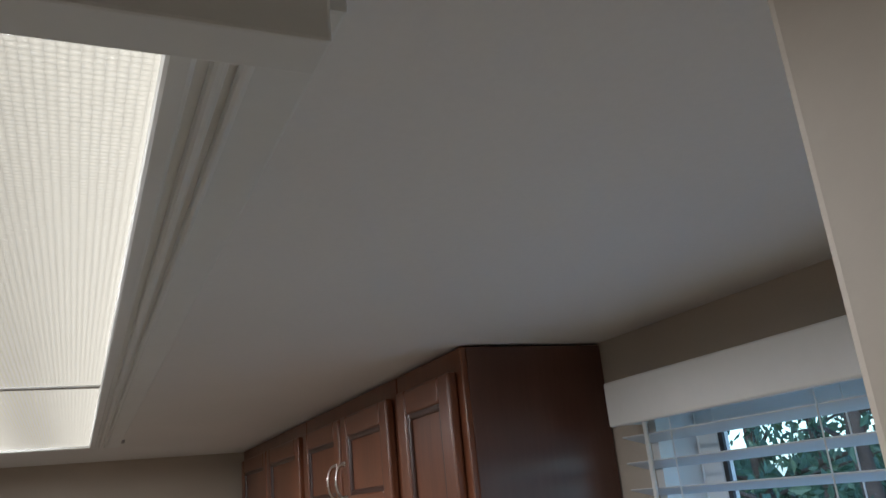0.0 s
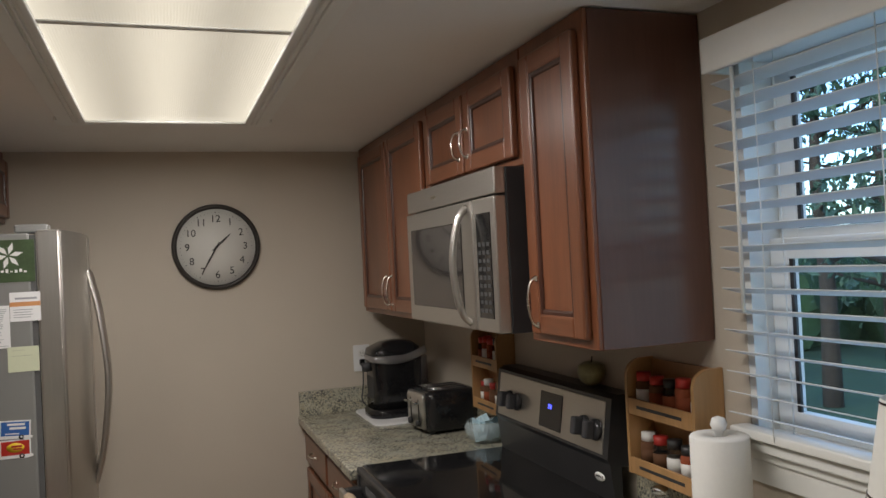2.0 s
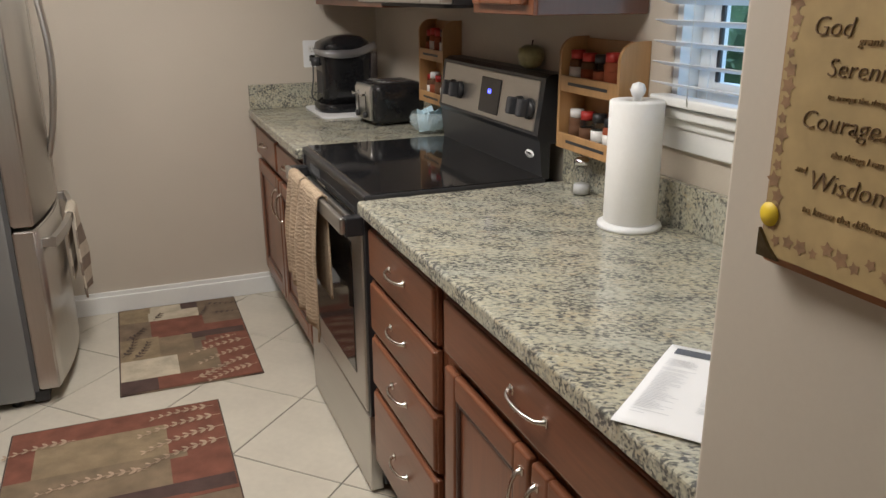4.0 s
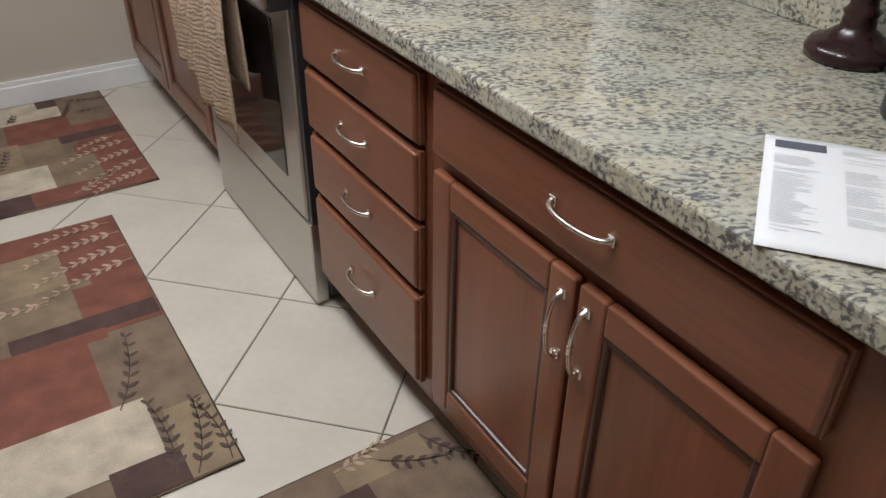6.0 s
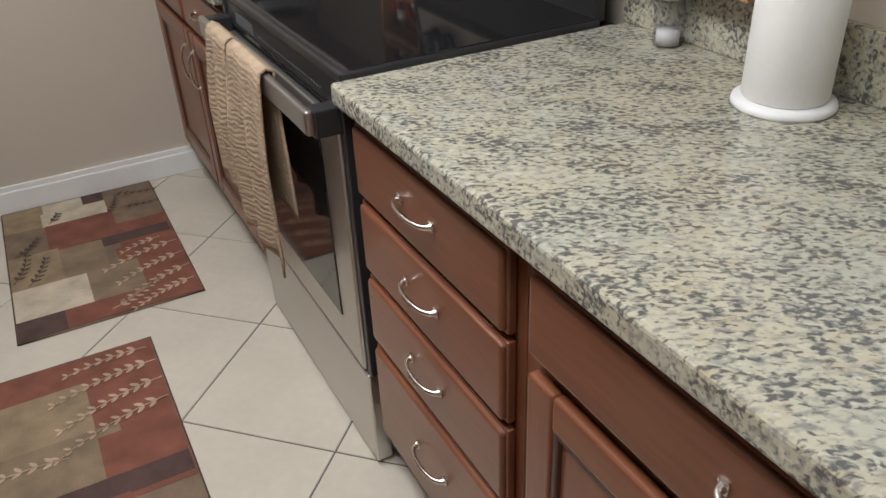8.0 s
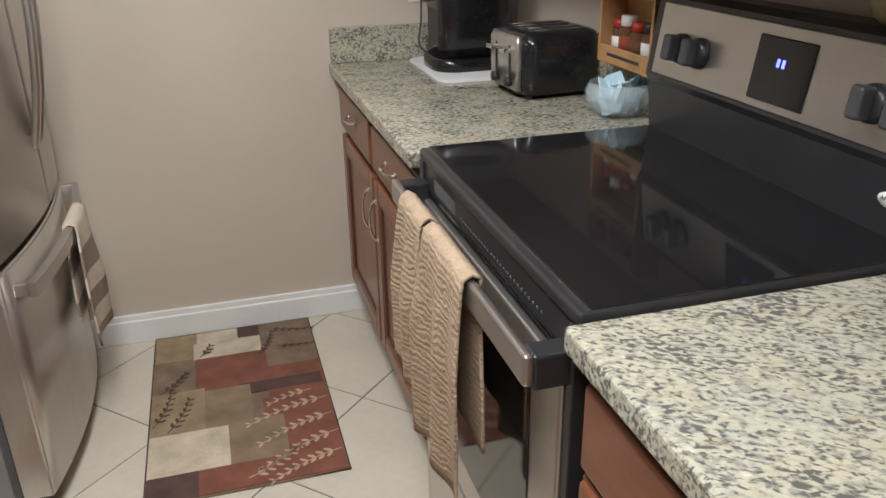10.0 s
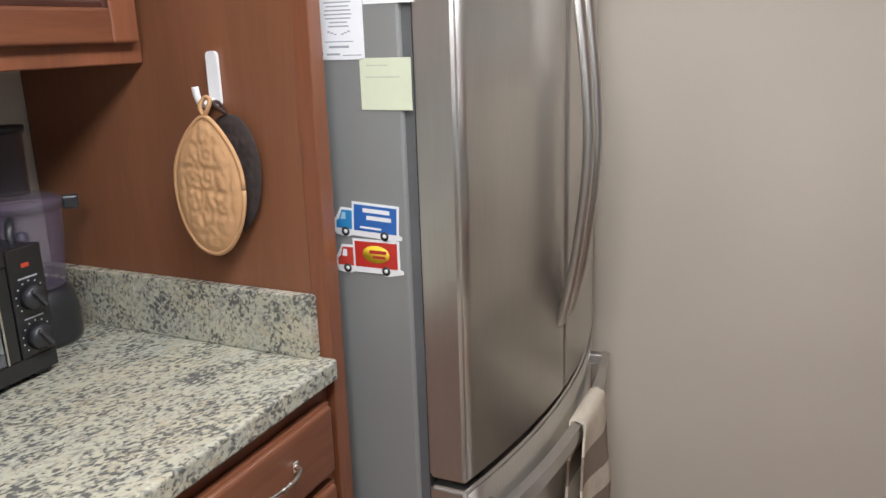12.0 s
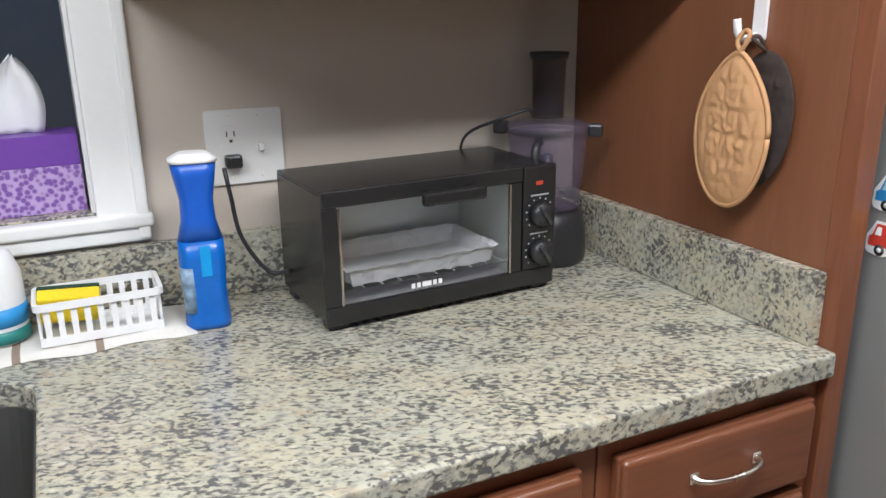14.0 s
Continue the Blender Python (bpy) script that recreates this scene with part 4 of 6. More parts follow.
fp = part("front_panel", lofted([(-0.116, -0.10, -0.085, 0.085, 0.006, 0.022), (-0.118, -0.10, -0.085, 0.085, 0.006, 0.145), (-0.112, -0.10, -0.08, 0.08, 0.005, 0.162)]), STEEL, to, "stainless front panel")
for y in (-0.042, 0.042):
    part("lever_slot", slab(-0.1192, -0.117, y - 0.004, y + 0.004, 0.055, 0.135), INK, fp)
    part("lever", slab(-0.142, -0.1165, y - 0.017, y + 0.017, 0.118, 0.13, bevel=0.003), CHROME, fp)
    part("dial", lathe(bmesh.new(), [(0, 0), (0.014, 0), (0.012, 0.014), (0, 0.014)], 18), BLACK, fp, "", pose(-0.1165, y, 0.042, 0, -90, 0))
for y in (-0.07, -0.03, 0.03, 0.07):
    s = part("slot", slab(-0.065, 0.085, y - 0.013, y + 0.013, 0.1695, 0.1722), BLACK_MATT, to)
    part("slot_wire", sweep(bmesh.new(), [(-0.065, y - 0.008, 0.1735), (0.085, y - 0.008, 0.1735)], 0.0012, 6), CHROME, s)
outlet_cord(to, [(0.115, 0.02, 0.05), (0.135, -0.02, 0.10), (0.133, -0.06, 0.15), (0.138, -0.09, 0.165)])

bowl = thing("glass_bowl", "small clear glass bowl of blue sweetener packets", "bowl", pose(0.862, 2.556, CT) @ Matrix.Diagonal((1.22, 1.22, 1.12, 1)))
part("glass", lathe(bmesh.new(), [(0, 0.0), (0.03, 0.0), (0.05, 0.012), (0.064, 0.035), (0.066, 0.055), (0.058, 0.072), (0.056, 0.072), (0.063, 0.055), (0.061, 0.036), (0.048, 0.015), (0.028, 0.004), (0, 0.004)], 32), glass_material("pale_pressed_glass", (0.6, 0.7, 0.72), 0.3), bowl)
rng = random.Random(5)
BLUE_PACK = material("pale_blue_packet", (0.50, 0.68, 0.76), 0.6, vary=0.15, scale=60, bump=0.1)
mpk = mesh_of("packet", box(bmesh.new(), -0.019, 0.019, -0.027, 0.027, -0.0012, 0.0012, bevel=0.001, seg=1), BLUE_PACK)
for k in range(16):
    o = new("packet", mpk)
    o.parent = bowl
    a = rng.uniform(0, 6.28)
    o.matrix_basis = pose(0.026 * math.cos(a), 0.026 * math.sin(a), rng.uniform(0.032, 0.066), rng.uniform(40, 100), rng.uniform(-30, 30), rng.uniform(0, 360))

# ---- spice racks and jars ----


def spice_rack(label, y0, y1, x0, z0, z1):
    r = thing("spice_rack", label, "spice rack")
    x1 = XR - 0.002
    h = z1 - z0
    for y in (y0, y1 - 0.011):
        prof = [(x0, z0), (x1, z0), (x1, z1)] + [(x0 + 0.05 - 0.05 * math.sin(radians(10 * k)), z1 - 0.045 + 0.045 * math.cos(radians(10 * k))) for k in range(1, 10)]
        part("side", prism(bmesh.new(), prof, y, y + 0.011, Matrix(((1, 0, 0, 0), (0, 0, 1, 0), (0, 1, 0, 0), (0, 0, 0, 1)))), OAK, r)
    part("back", slab(x1 - 0.006, x1, y0 + 0.011, y1 - 0.011, z0, z1 - 0.005), OAK, r)
    for zs in (z0, z0 + h * 0.52):
        part("shelf", slab(x0 + 0.008, x1 - 0.006, y0 + 0.011, y1 - 0.011, zs + 0.004, zs + 0.012), OAK, r)
        f = part("front_rail", slab(x0, x0 + 0.008, y0 + 0.0111, y1 - 0.0111, zs, zs + 0.042, bevel=0.002), OAK, r)
        part("slot", slab(x0 - 0.0006, x0 + 0.001, y0 + 0.05, y1 - 0.05, zs + 0.018, zs + 0.026), BLACK_MATT, f)
    return z0 + 0.0125, z0 + h * 0.52 + 0.0125


def spice_jar(x, y, z, h, r, lid_mat, fill):
    j = thing("spice_jar", "small spice jar with a coloured cap on the rack", "jar", pose(x, y, z), group="spice jars")
    part("glass", lathe(bmesh.new(), [(0, 0), (r, 0), (r, h * 0.7), (r * 0.8, h * 0.77), (0, h * 0.77)], 14), fill, j)
    part("cap", lathe(bmesh.new(), [(0, h * 0.77), (r * 0.88, h * 0.77), (r * 0.88, h), (0, h)], 14), lid_mat, j)
    part("label_band", lathe(bmesh.new(), [(r * 1.01, h * 0.15), (r * 1.025, h * 0.15), (r * 1.025, h * 0.55), (r * 1.01, h * 0.55)], 14), rng.choice((PAPER, BROWN_SPICE, PLATE, RED_SPICE)), j)


for label, y0, y1, x0, z0, z1, n in (("pale wooden spice rack with two shelves of jars beside the window", 1.29, 1.575, 0.860, 1.03, 1.322, 5),
                                     ("small wooden two-shelf spice rack beyond the stove", 2.435, 2.69, 0.868, 1.025, 1.335, 5)):
    za, zb = spice_rack(label, y0, y1, x0, z0, z1)
    for z, caps in ((za, (RED, BLACK, BLACK, RED, PLASTIC)), (zb, (RED, RED, BLACK, RED, RED))):
        for k in range(n):
            y = y0 + 0.034 + (y1 - y0 - 0.068) * k / (n - 1)
            spice_jar(x0 + 0.040 + rng.uniform(-0.004, 0.004), y, z, rng.uniform(0.085, 0.105), 0.021, caps[(k + (1 if y0 > 2 else 0)) % 5], rng.choice((CLEAR, BROWN_SPICE, RED_SPICE, BROWN_SPICE)))

ap = thing("apple_ornament", "pale green ceramic apple on the stove backguard", "ornament", pose(0.912, 1.835, 1.2152))
part("fruit", lathe(bmesh.new(), [(0, 0.006), (0.015, 0.0), (0.032, 0.012), (0.042, 0.036), (0.037, 0.058), (0.02, 0.068), (0.006, 0.062), (0, 0.058)], 24), material("green_glaze", (0.36, 0.33, 0.17), 0.3, vary=0.3, scale=20), ap)
part("stem", sweep(bmesh.new(), [(0, 0, 0.058), (0.003, 0, 0.07), (0.008, 0.004, 0.082)], 0.002, 6), DARK_WOOD, ap)

# ---- counter beside the stove ----
sh = thing("glass_shaker", "ribbed clear glass shaker with white contents", "shaker", pose(0.885, 1.475, CT))
part("glass", lathe(bmesh.new(), [(0, 0), (0.024, 0), (0.028, 0.008), (0.026, 0.03), (0.029, 0.05), (0.026, 0.07), (0.022, 0.082), (0, 0.082)], 12), CLEAR, sh)
part("contents", lathe(bmesh.new(), [(0, 0.003), (0.021, 0.003), (0.021, 0.028), (0, 0.028)], 12), PLASTIC, sh)
part("lid", lathe(bmesh.new(), [(0, 0.082), (0.023, 0.082), (0.023, 0.094), (0.012, 0.102), (0, 0.103)], 16), CHROME, sh)

pt = thing("paper_towel_holder", "white paper towel roll on an upright holder", "paper towels", pose(0.828, 1.168, CT))
part("base", lathe(bmesh.new(), [(0, 0), (0.072, 0), (0.074, 0.004), (0.072, 0.011), (0.06, 0.014), (0, 0.014)], 40), PLASTIC, pt, "round white base")
ROLL = material("white_kitchen_paper", (0.82, 0.81, 0.78), 0.9, vary=0.03, scale=12, fine=120, bump=0.35)
rl = part("roll", lathe(bmesh.new(), [(0.02, 0.0145), (0.058, 0.0145), (0.0605, 0.018), (0.0605, 0.286), (0.058, 0.29), (0.02, 0.29), (0.02, 0.0145)], 48), ROLL, pt)
part("loose_edge", slab(0.0, 0.0018, -0.003, 0.012, 0.018, 0.287), ROLL, rl, "", pose(0.0585, -0.016, 0, 0, 0, 10))
part("pole", lathe(bmesh.new(), [(0, 0.0142), (0.008, 0.0142), (0.008, 0.296), (0.013, 0.30), (0.0175, 0.312), (0.013, 0.325), (0, 0.33)], 20), PLASTIC, pt)
part("tension_arm", sweep(bmesh.new(), [(0.066, 0.01, 0.01), (0.068, 0.01, 0.15), (0.066, 0.01, 0.25)], 0.003, 8), PLASTIC, pt)

lamp = thing("table_lamp", "table lamp with dark turned base and white shade", "lamp", pose(0.850, 0.708, CT))
part("base", lathe(bmesh.new(), [(0, 0), (0.066, 0), (0.068, 0.012), (0.062, 0.024), (0.045, 0.03), (0.040, 0.036), (0.026, 0.046), (0.024, 0.066), (0.027, 0.07), (0.021, 0.078), (0.019, 0.092), (0.03, 0.105), (0.032, 0.125), (0.024, 0.15), (0.018, 0.175), (0.017, 0.195), (0.024, 0.20), (0.024, 0.206), (0.011, 0.212), (0.009, 0.26), (0, 0.26)], 32), DARK_WOOD, lamp, "dark turned wooden base")
SHADE = material("white_lamp_shade", (0.74, 0.73, 0.68), 0.8, vary=0.04, bump=0.1)
sd = part("shade", lathe(bmesh.new(), [(0.084, 0.262), (0.056, 0.43), (0.0545, 0.43), (0.0825, 0.262), (0.084, 0.262)], 40), SHADE, lamp, "white fabric shade")
for z in (0.268, 0.277, 0.424):
    r = 0.084 - (z - 0.262) / 0.168 * 0.028
    part("trim_band", lathe(bmesh.new(), [(r + 0.0002, z - 0.0018), (r + 0.0014, z - 0.0018), (r + 0.0012, z + 0.0018), (r, z + 0.0018)], 40), DARK_WOOD, sd)
part("fitting", sweep(bmesh.new(), [(0, 0, 0.255), (0, 0, 0.40)], 0.008, 8), NICKEL, lamp)
part("spider", sweep(bmesh.new(), [(-0.057, 0, 0.40), (0.057, 0, 0.40)], 0.0015, 6), NICKEL, lamp)

can = thing("canister", "brushed steel canister with black base and lid", "canister", pose(0.745, 0.501, CT))
part("base", lathe(bmesh.new(), [(0, 0), (0.072, 0), (0.073, 0.006), (0.073, 0.04), (0, 0.04)], 36), BLACK, can)
part("body", lathe(bmesh.new(), [(0, 0.04), (0.0715, 0.04), (0.066, 0.21), (0, 0.21)], 36), STEEL, can)
part("lid", lathe(bmesh.new(), [(0, 0.21), (0.068, 0.21), (0.07, 0.222), (0.06, 0.25), (0.03, 0.262), (0.014, 0.268), (0.014, 0.285), (0, 0.29)], 36), BLACK, can)
cup = solid("black_cup", lathe(bmesh.new(), [(0, 0), (0.04, 0), (0.042, 0.006), (0.03, 0.03), (0.026, 0.07), (0.034, 0.11), (0.031, 0.11), (0.022, 0.07), (0, 0.06)], 24), BLACK, "small black cup behind the canister", "cup", m=pose(0.862, 0.61, CT))

sheet = thing("printed_sheet", "folded white printed sheet lying on the granite", "paper", Matrix.Translation((0.516, 0.593, CT + 0.0012)) @ Matrix.Rotation(radians(-53.5), 4, "Z"))
bm = bmesh.new()
nx, ny = 10, 14
grid = [[bm.verts.new((0.216 * i / nx, -0.268 * j / ny, 0.002 * math.sin(3.3 * i / nx) ** 2 + 0.0015 * math.sin(5 * j / ny) ** 2)) for i in range(nx + 1)] for j in range(ny + 1)]
for j in range(ny):
    for i in range(nx):
        bm.faces.new((grid[j][i], grid[j][i + 1], grid[j + 1][i + 1], grid[j + 1][i])).smooth = True
pg = part("page", bm, PAPER, sheet)
pgs = pg.modifiers.new("thickness", "SOLIDIFY")
pgs.thickness = 0.0004


def on_sheet(x, y):
    return 0.002 * math.sin(3.3 * x / 0.216) ** 2 + 0.0015 * math.sin(5 * -y / 0.268) ** 2 + 0.0006


def print_bar(bm, x0, x1, y0, y1):
    vs = [bm.verts.new((x, y, on_sheet(x, y))) for x, y in ((x0, y0), (x1, y0), (x1, y1), (x0, y1))]
    bm.faces.new(vs)


bm = bmesh.new()
print_bar(bm, 0.012, 0.07, -0.034, -0.012)
part("heading_block", bm, material("dark_slate_ink", (0.10, 0.11, 0.13), 0.7, bump=0), sheet)
bm = bmesh.new()
for x0, ya, yb in ((0.012, 0.055, 0.235), (0.088, 0.018, 0.06), (0.088, 0.075, 0.20), (0.145, 0.015, 0.04), (0.145, 0.055, 0.24)):
    y = ya
    while y < yb:
        w = rng.uniform(0.02, 0.05)
        if rng.random() < 0.85:
            print_bar(bm, x0, x0 + w, -y - 0.0012, -y)
        y += 0.0042
tagged(part("printing", bm, material("pale_grey_ink", (0.56, 0.57, 0.59), 0.7, bump=0), sheet), kind="stuff")

# ---- wall by the entrance: plaque and keys ----
TX = PX - 0.0005
OUT = Matrix(((0, 0, -1, 0), (-1, 0, 0, 0), (0, 1, 0, 0), (0, 0, 0, 1)))
pl = thing("wall_plaque", "wooden plaque with a parchment verse and brass corners", "plaque", Matrix.Translation((TX, 0.151, 1.463)) @ OUT)
PW, PH = 0.26, 0.233
PLQ = wood_material("plaque_wood", (0.33, 0.14, 0.065), 0.4, 0.2)
part("board", prism(bmesh.new(), rounded(0, PW, -PH, 0, 0.006, 3), 0, 0.010), PLQ, pl)
part("step", prism(bmesh.new(), rounded(0.003, PW - 0.003, -PH + 0.004, -0.006, 0.005, 3), 0.010, 0.014), PLQ, pl)
PARCH = material("aged_parchment", (0.42, 0.30, 0.145), 0.45, vary=0.22, scale=14, fine=60, bump=0.02)
pf = part("parchment", prism(bmesh.new(), rounded(0.006, PW - 0.006, -PH + 0.008, -0.014, 0.004, 3), 0.014, 0.0165), PARCH, pl, "aged parchment verse")
BROWN_INK = material("brown_ink", (0.16, 0.095, 0.045), 0.6, bump=0)
FADED = material("faded_brown_ink", (0.30, 0.19, 0.085), 0.6, bump=0)
for body, x, y, size, ink in (("God", 0.024, -0.052, 0.026, BROWN_INK), ("grant me the", 0.064, -0.060, 0.012, FADED), ("Serenity", 0.041, -0.079, 0.025, BROWN_INK), ("to accept the things I cannot change", 0.045, -0.098, 0.0085, FADED),
                              ("Courage", 0.024, -0.116, 0.026, BROWN_INK), ("to change", 0.082, -0.120, 0.010, FADED), ("the things I can", 0.055, -0.137, 0.0095, FADED),
                              ("and", 0.025, -0.152, 0.010, FADED), ("Wisdom", 0.038, -0.158, 0.027, BROWN_INK), ("to know the difference", 0.036, -0.180, 0.0115, FADED)):
    lettering(body, size * 0.74, ink, pf, pose(x + 0.005, y * 1.004, 0.0169), align="LEFT", shear=0.22, thin=size * 0.016)
# grape-leaf border
LEAF_P = material("faded_leaf_print", (0.29, 0.17, 0.09), 0.6, vary=0.35, scale=60, bump=0)


def star(bm, x, y, r, z, a0):
    c = bm.verts.new((x, y, z))
    r *= 1.05
    ring = [bm.verts.new((x + r * (1 if k % 2 else 0.55) * math.cos(a0 + k * math.pi / 5), y + r * (1 if k % 2 else 0.55) * math.sin(a0 + k * math.pi / 5), z)) for k in range(10)]
    for k in range(10):
        bm.faces.new((c, ring[k], ring[(k + 1) % 10]))


bm = bmesh.new()
for k in range(15):
    star(bm, 0.0125 + rng.uniform(-0.002, 0.004), -0.036 - k * 0.0118, rng.uniform(0.004, 0.0075), 0.0168, rng.uniform(0, 3))
for k in range(20):
    star(bm, 0.02 + k * 0.0122, -0.026 + rng.uniform(-0.003, 0.003), rng.uniform(0.004, 0.008), 0.0168, rng.uniform(0, 3))
    star(bm, 0.02 + k * 0.0122, -0.208 + rng.uniform(-0.004, 0.003), rng.uniform(0.004, 0.008), 0.0168, rng.uniform(0, 3))
part("leaf_border", bm, LEAF_P, pf)
BRASS = material("dark_brass", (0.10, 0.075, 0.04), 0.4, 0.8, vary=0.4, scale=80, bump=0.4)
for cx, cy, sx, sy in ((0.004, -0.012, 1, -1), (0.004, -PH + 0.006, 1, 1), (PW - 0.004, -0.012, -1, -1), (PW - 0.004, -PH + 0.006, -1, 1)):
    part("corner", prism(bmesh.new(), [(cx, cy), (cx + sx * 0.022, cy), (cx + sx * 0.011, cy + sy * 0.009), (cx, cy + sy * 0.022)], 0.0165, 0.0195), BRASS, pl, "embossed brass corner")
part("sticker", lathe(bmesh.new(), [(0, 0.0172), (0.0095, 0.0172), (0.0095, 0.0178), (0, 0.0178)], 24, Matrix.Translation((0.011, -0.193, 0))), YELLOW, pl, "round yellow sticker")

KEYM = material("dull_key_metal", (0.16, 0.14, 0.12), 0.4, 0.9, vary=0.2, bump=0.05)
for ky, n in ((0.152, 2), (0.100, 1)):
    kt = thing("keys", "bunch of keys hanging on a wall hook" if n > 1 else "single key hanging on a wall hook", "keys", Matrix.Translation((TX, ky, 1.609)) @ OUT, group="hanging keys")
    part("hook", sweep(bmesh.new(), curve_pts([(0, 0.01, 0), (0, 0.008, 0.008), (0, 0.0, 0.012), (0, 0.002, 0.016), (0, 0.008, 0.017)], 4), 0.0016, 8), BRASS, kt)
    part("ring", sweep(bmesh.new(), [(0.011 * math.sin(a), -0.008 + 0.011 * math.cos(a), 0.011) for a in [6.2832 * k / 20 for k in range(21)]], 0.0011, 6), CHROME, kt)
    part("fob", prism(bmesh.new(), rounded(-0.014, 0.014, -0.046, -0.018, 0.0138, 6), 0.006, 0.013), BLACK_MATT, kt)
    for q in range(n):
        dx = (q - (n - 1) / 2) * 0.008
        bm = prism(bmesh.new(), rounded(dx - 0.007, dx + 0.007, -0.060, -0.044, 0.006, 3), 0.003 + 0.003 * q, 0.0052 + 0.003 * q)
        prism(bm, [(dx - 0.003, -0.096 + 0.004 * q), (dx + 0.002, -0.098 + 0.004 * q), (dx + 0.0035, -0.09), (dx + 0.002, -0.086), (dx + 0.0035, -0.08), (dx + 0.003, -0.058), (dx - 0.003, -0.058)], 0.0031 + 0.003 * q, 0.005 + 0.003 * q)
        part("key", bm, KEYM, kt, "", pose(0, 0, 0, 0, 0, (q - (n - 1) / 2) * 5))


# ---- towels ----
def draped(bm, y0, y1, xbar, zbar, front, back, out, seed, depth=0.02, flare=0.0, folds=3, thick=0.006):
    """A towel over a bar that runs along y; out is +1 or -1, the side of the room."""
    r = random.Random(seed)
    ph = [r.uniform(0, 6.28) for _ in range(4)]
    nu, ns = 36, 40
    rows = []
    for k in range(ns + 1):
        t = k / ns
        if t < 0.46:
            d, z = 0.017, -front * (1 - t / 0.46)
        elif t < 0.54:
            a = (t - 0.46) / 0.08 * math.pi
            d, z = 0.017 * math.cos(a), 0.017 * math.sin(a)
        else:
            d, z = -0.013, -back * (t - 0.54) / 0.46
        row = []
        for i in range(nu + 1):
            u = i / nu
            hang = min(1.0, abs(z) / 0.18)
            fold = math.sin(folds * math.pi * 2 * u + ph[0]) * 0.75 + 0.35 * math.sin(folds * 5 * u + ph[1] + z * 6)
            y = y0 + (y1 - y0) * u + (u - 0.5) * flare * hang + 0.008 * hang * math.sin(7 * u + ph[2] + 5 * z)
            dd = d + (depth * hang * fold if t < 0.46 else 0.15 * depth * hang * fold)
            if t < 0.46:
                dd += 0.012 * hang
            zz = z + (0.012 * math.sin(5 * u + ph[3]) * hang if k == 0 else 0)
            row.append(bm.verts.new((xbar + out * dd, y, zbar + zz)))
        rows.append(row)
    for a, b in zip(rows, rows[1:]):
        for i in range(nu):
            bm.faces.new((a[i], a[i + 1], b[i + 1], b[i])).smooth = True
    return rows


def ribbed(name, base_mat):
    """Herringbone ribs on terry cloth."""
    m = base_mat.copy()
    m.name = name
    nt = m.node_tree
    bump = [n for n in nt.nodes if n.type == "BUMP"][0]
    tc = nt.nodes.new("ShaderNodeTexCoord")
    w = nt.nodes.new("ShaderNodeTexWave")
    w.wave_type, w.bands_direction = "BANDS", "Z"
    w.inputs["Scale"].default_value, w.inputs["Distortion"].default_value, w.inputs["Detail Scale"].default_value = 24, 6.5, 1.6
    nt.links.new(tc.outputs["Object"], w.inputs["Vector"])
    b2 = nt.nodes.new("ShaderNodeBump")
    b2.inputs["Strength"].default_value, b2.inputs["Distance"].default_value = 0.32, 0.004
    nt.links.new(w.outputs["Fac"], b2.inputs["Height"])
    nt.links.new(bump.outputs["Normal"], b2.inputs["Normal"])
    nt.links.new(b2.outputs["Normal"], nt.nodes["Principled BSDF"].inputs["Normal"])
    return m


RIBBED = ribbed("ribbed_tan_terry", TAN_TOWEL)
for (y0, y1, front, seed) in ((2.13, 2.285, 0.36, 3), (1.885, 2.11, 0.42, 8)):
    bm = bmesh.new()
    draped(bm, y0, y1, 0.272, 0.860, front, 0.30, -1, seed, 0.012, 0.03, 2)
    tw = solid("hand_towel", bm, RIBBED, "tan ribbed terry towel hung over the oven handle", "towel", group="towels on the oven handle")
    sm = tw.modifiers.new("thickness", "SOLIDIFY")
    sm.thickness, sm.offset = 0.005, 0

bm = bmesh.new()
rows = draped(bm, 3.02, 3.19, -0.480, 0.610, 0.34, 0.26, 1, 5, 0.014, 0.05, 1)
bm.faces.ensure_lookup_table()
tw = solid("hand_towel", bm, CREAM_TOWEL, "cream terry towel with taupe stripes over the freezer handle", "towel")
tw.data.materials.append(TAUPE)
for p in tw.data.polygons:
    z = 0.61 - p.center.z
    if (0.07 < z < 0.13) or (0.20 < z < 0.25) or (0.30 < z):
        p.material_index = 1
sm = tw.modifiers.new("thickness", "SOLIDIFY")
sm.thickness, sm.offset = 0.006, 0

# ---- fridge side: papers and magnets ----
FYS = FY0 - 0.0004
FS = Matrix(((1, 0, 0, 0), (0, 0, -1, 0), (0, 1, 0, 0), (0, 0, 0, 1)))


def card(name, label, x0, x1, z0, z1, mat, thick=0.0008):
    c = thing(name, label, "paper", Matrix.Translation((x0, FYS, z0)) @ FS)
    part("sheet", slab(0, x1 - x0, 0, z1 - z0, 0, thick), mat, c)
    return c


c = card("notice_card", "white printed notice on the fridge side", -0.807, -0.718, 1.392, 1.527, PAPER)
bm = bmesh.new()
for k in range(13):
    w = 0.033 - 0.0012 * k + rng.uniform(-0.004, 0.004)
    box(bm, 0.0445 - w, 0.0445 + w, 0.122 - k * 0.006, 0.124 - k * 0.006, 0.0008, 0.0010)
for dx in (-1, 1):
    for k in range(3):
        box(bm, 0.0445 + dx * (0.004 + 0.006 * k), 0.0445 + dx * (0.009 + 0.006 * k), 0.038 + 0.002 * k, 0.040 + 0.002 * k, 0.0008, 0.0010)
box(bm, 0.018, 0.07, 0.027, 0.0285, 0.0008, 0.0010)
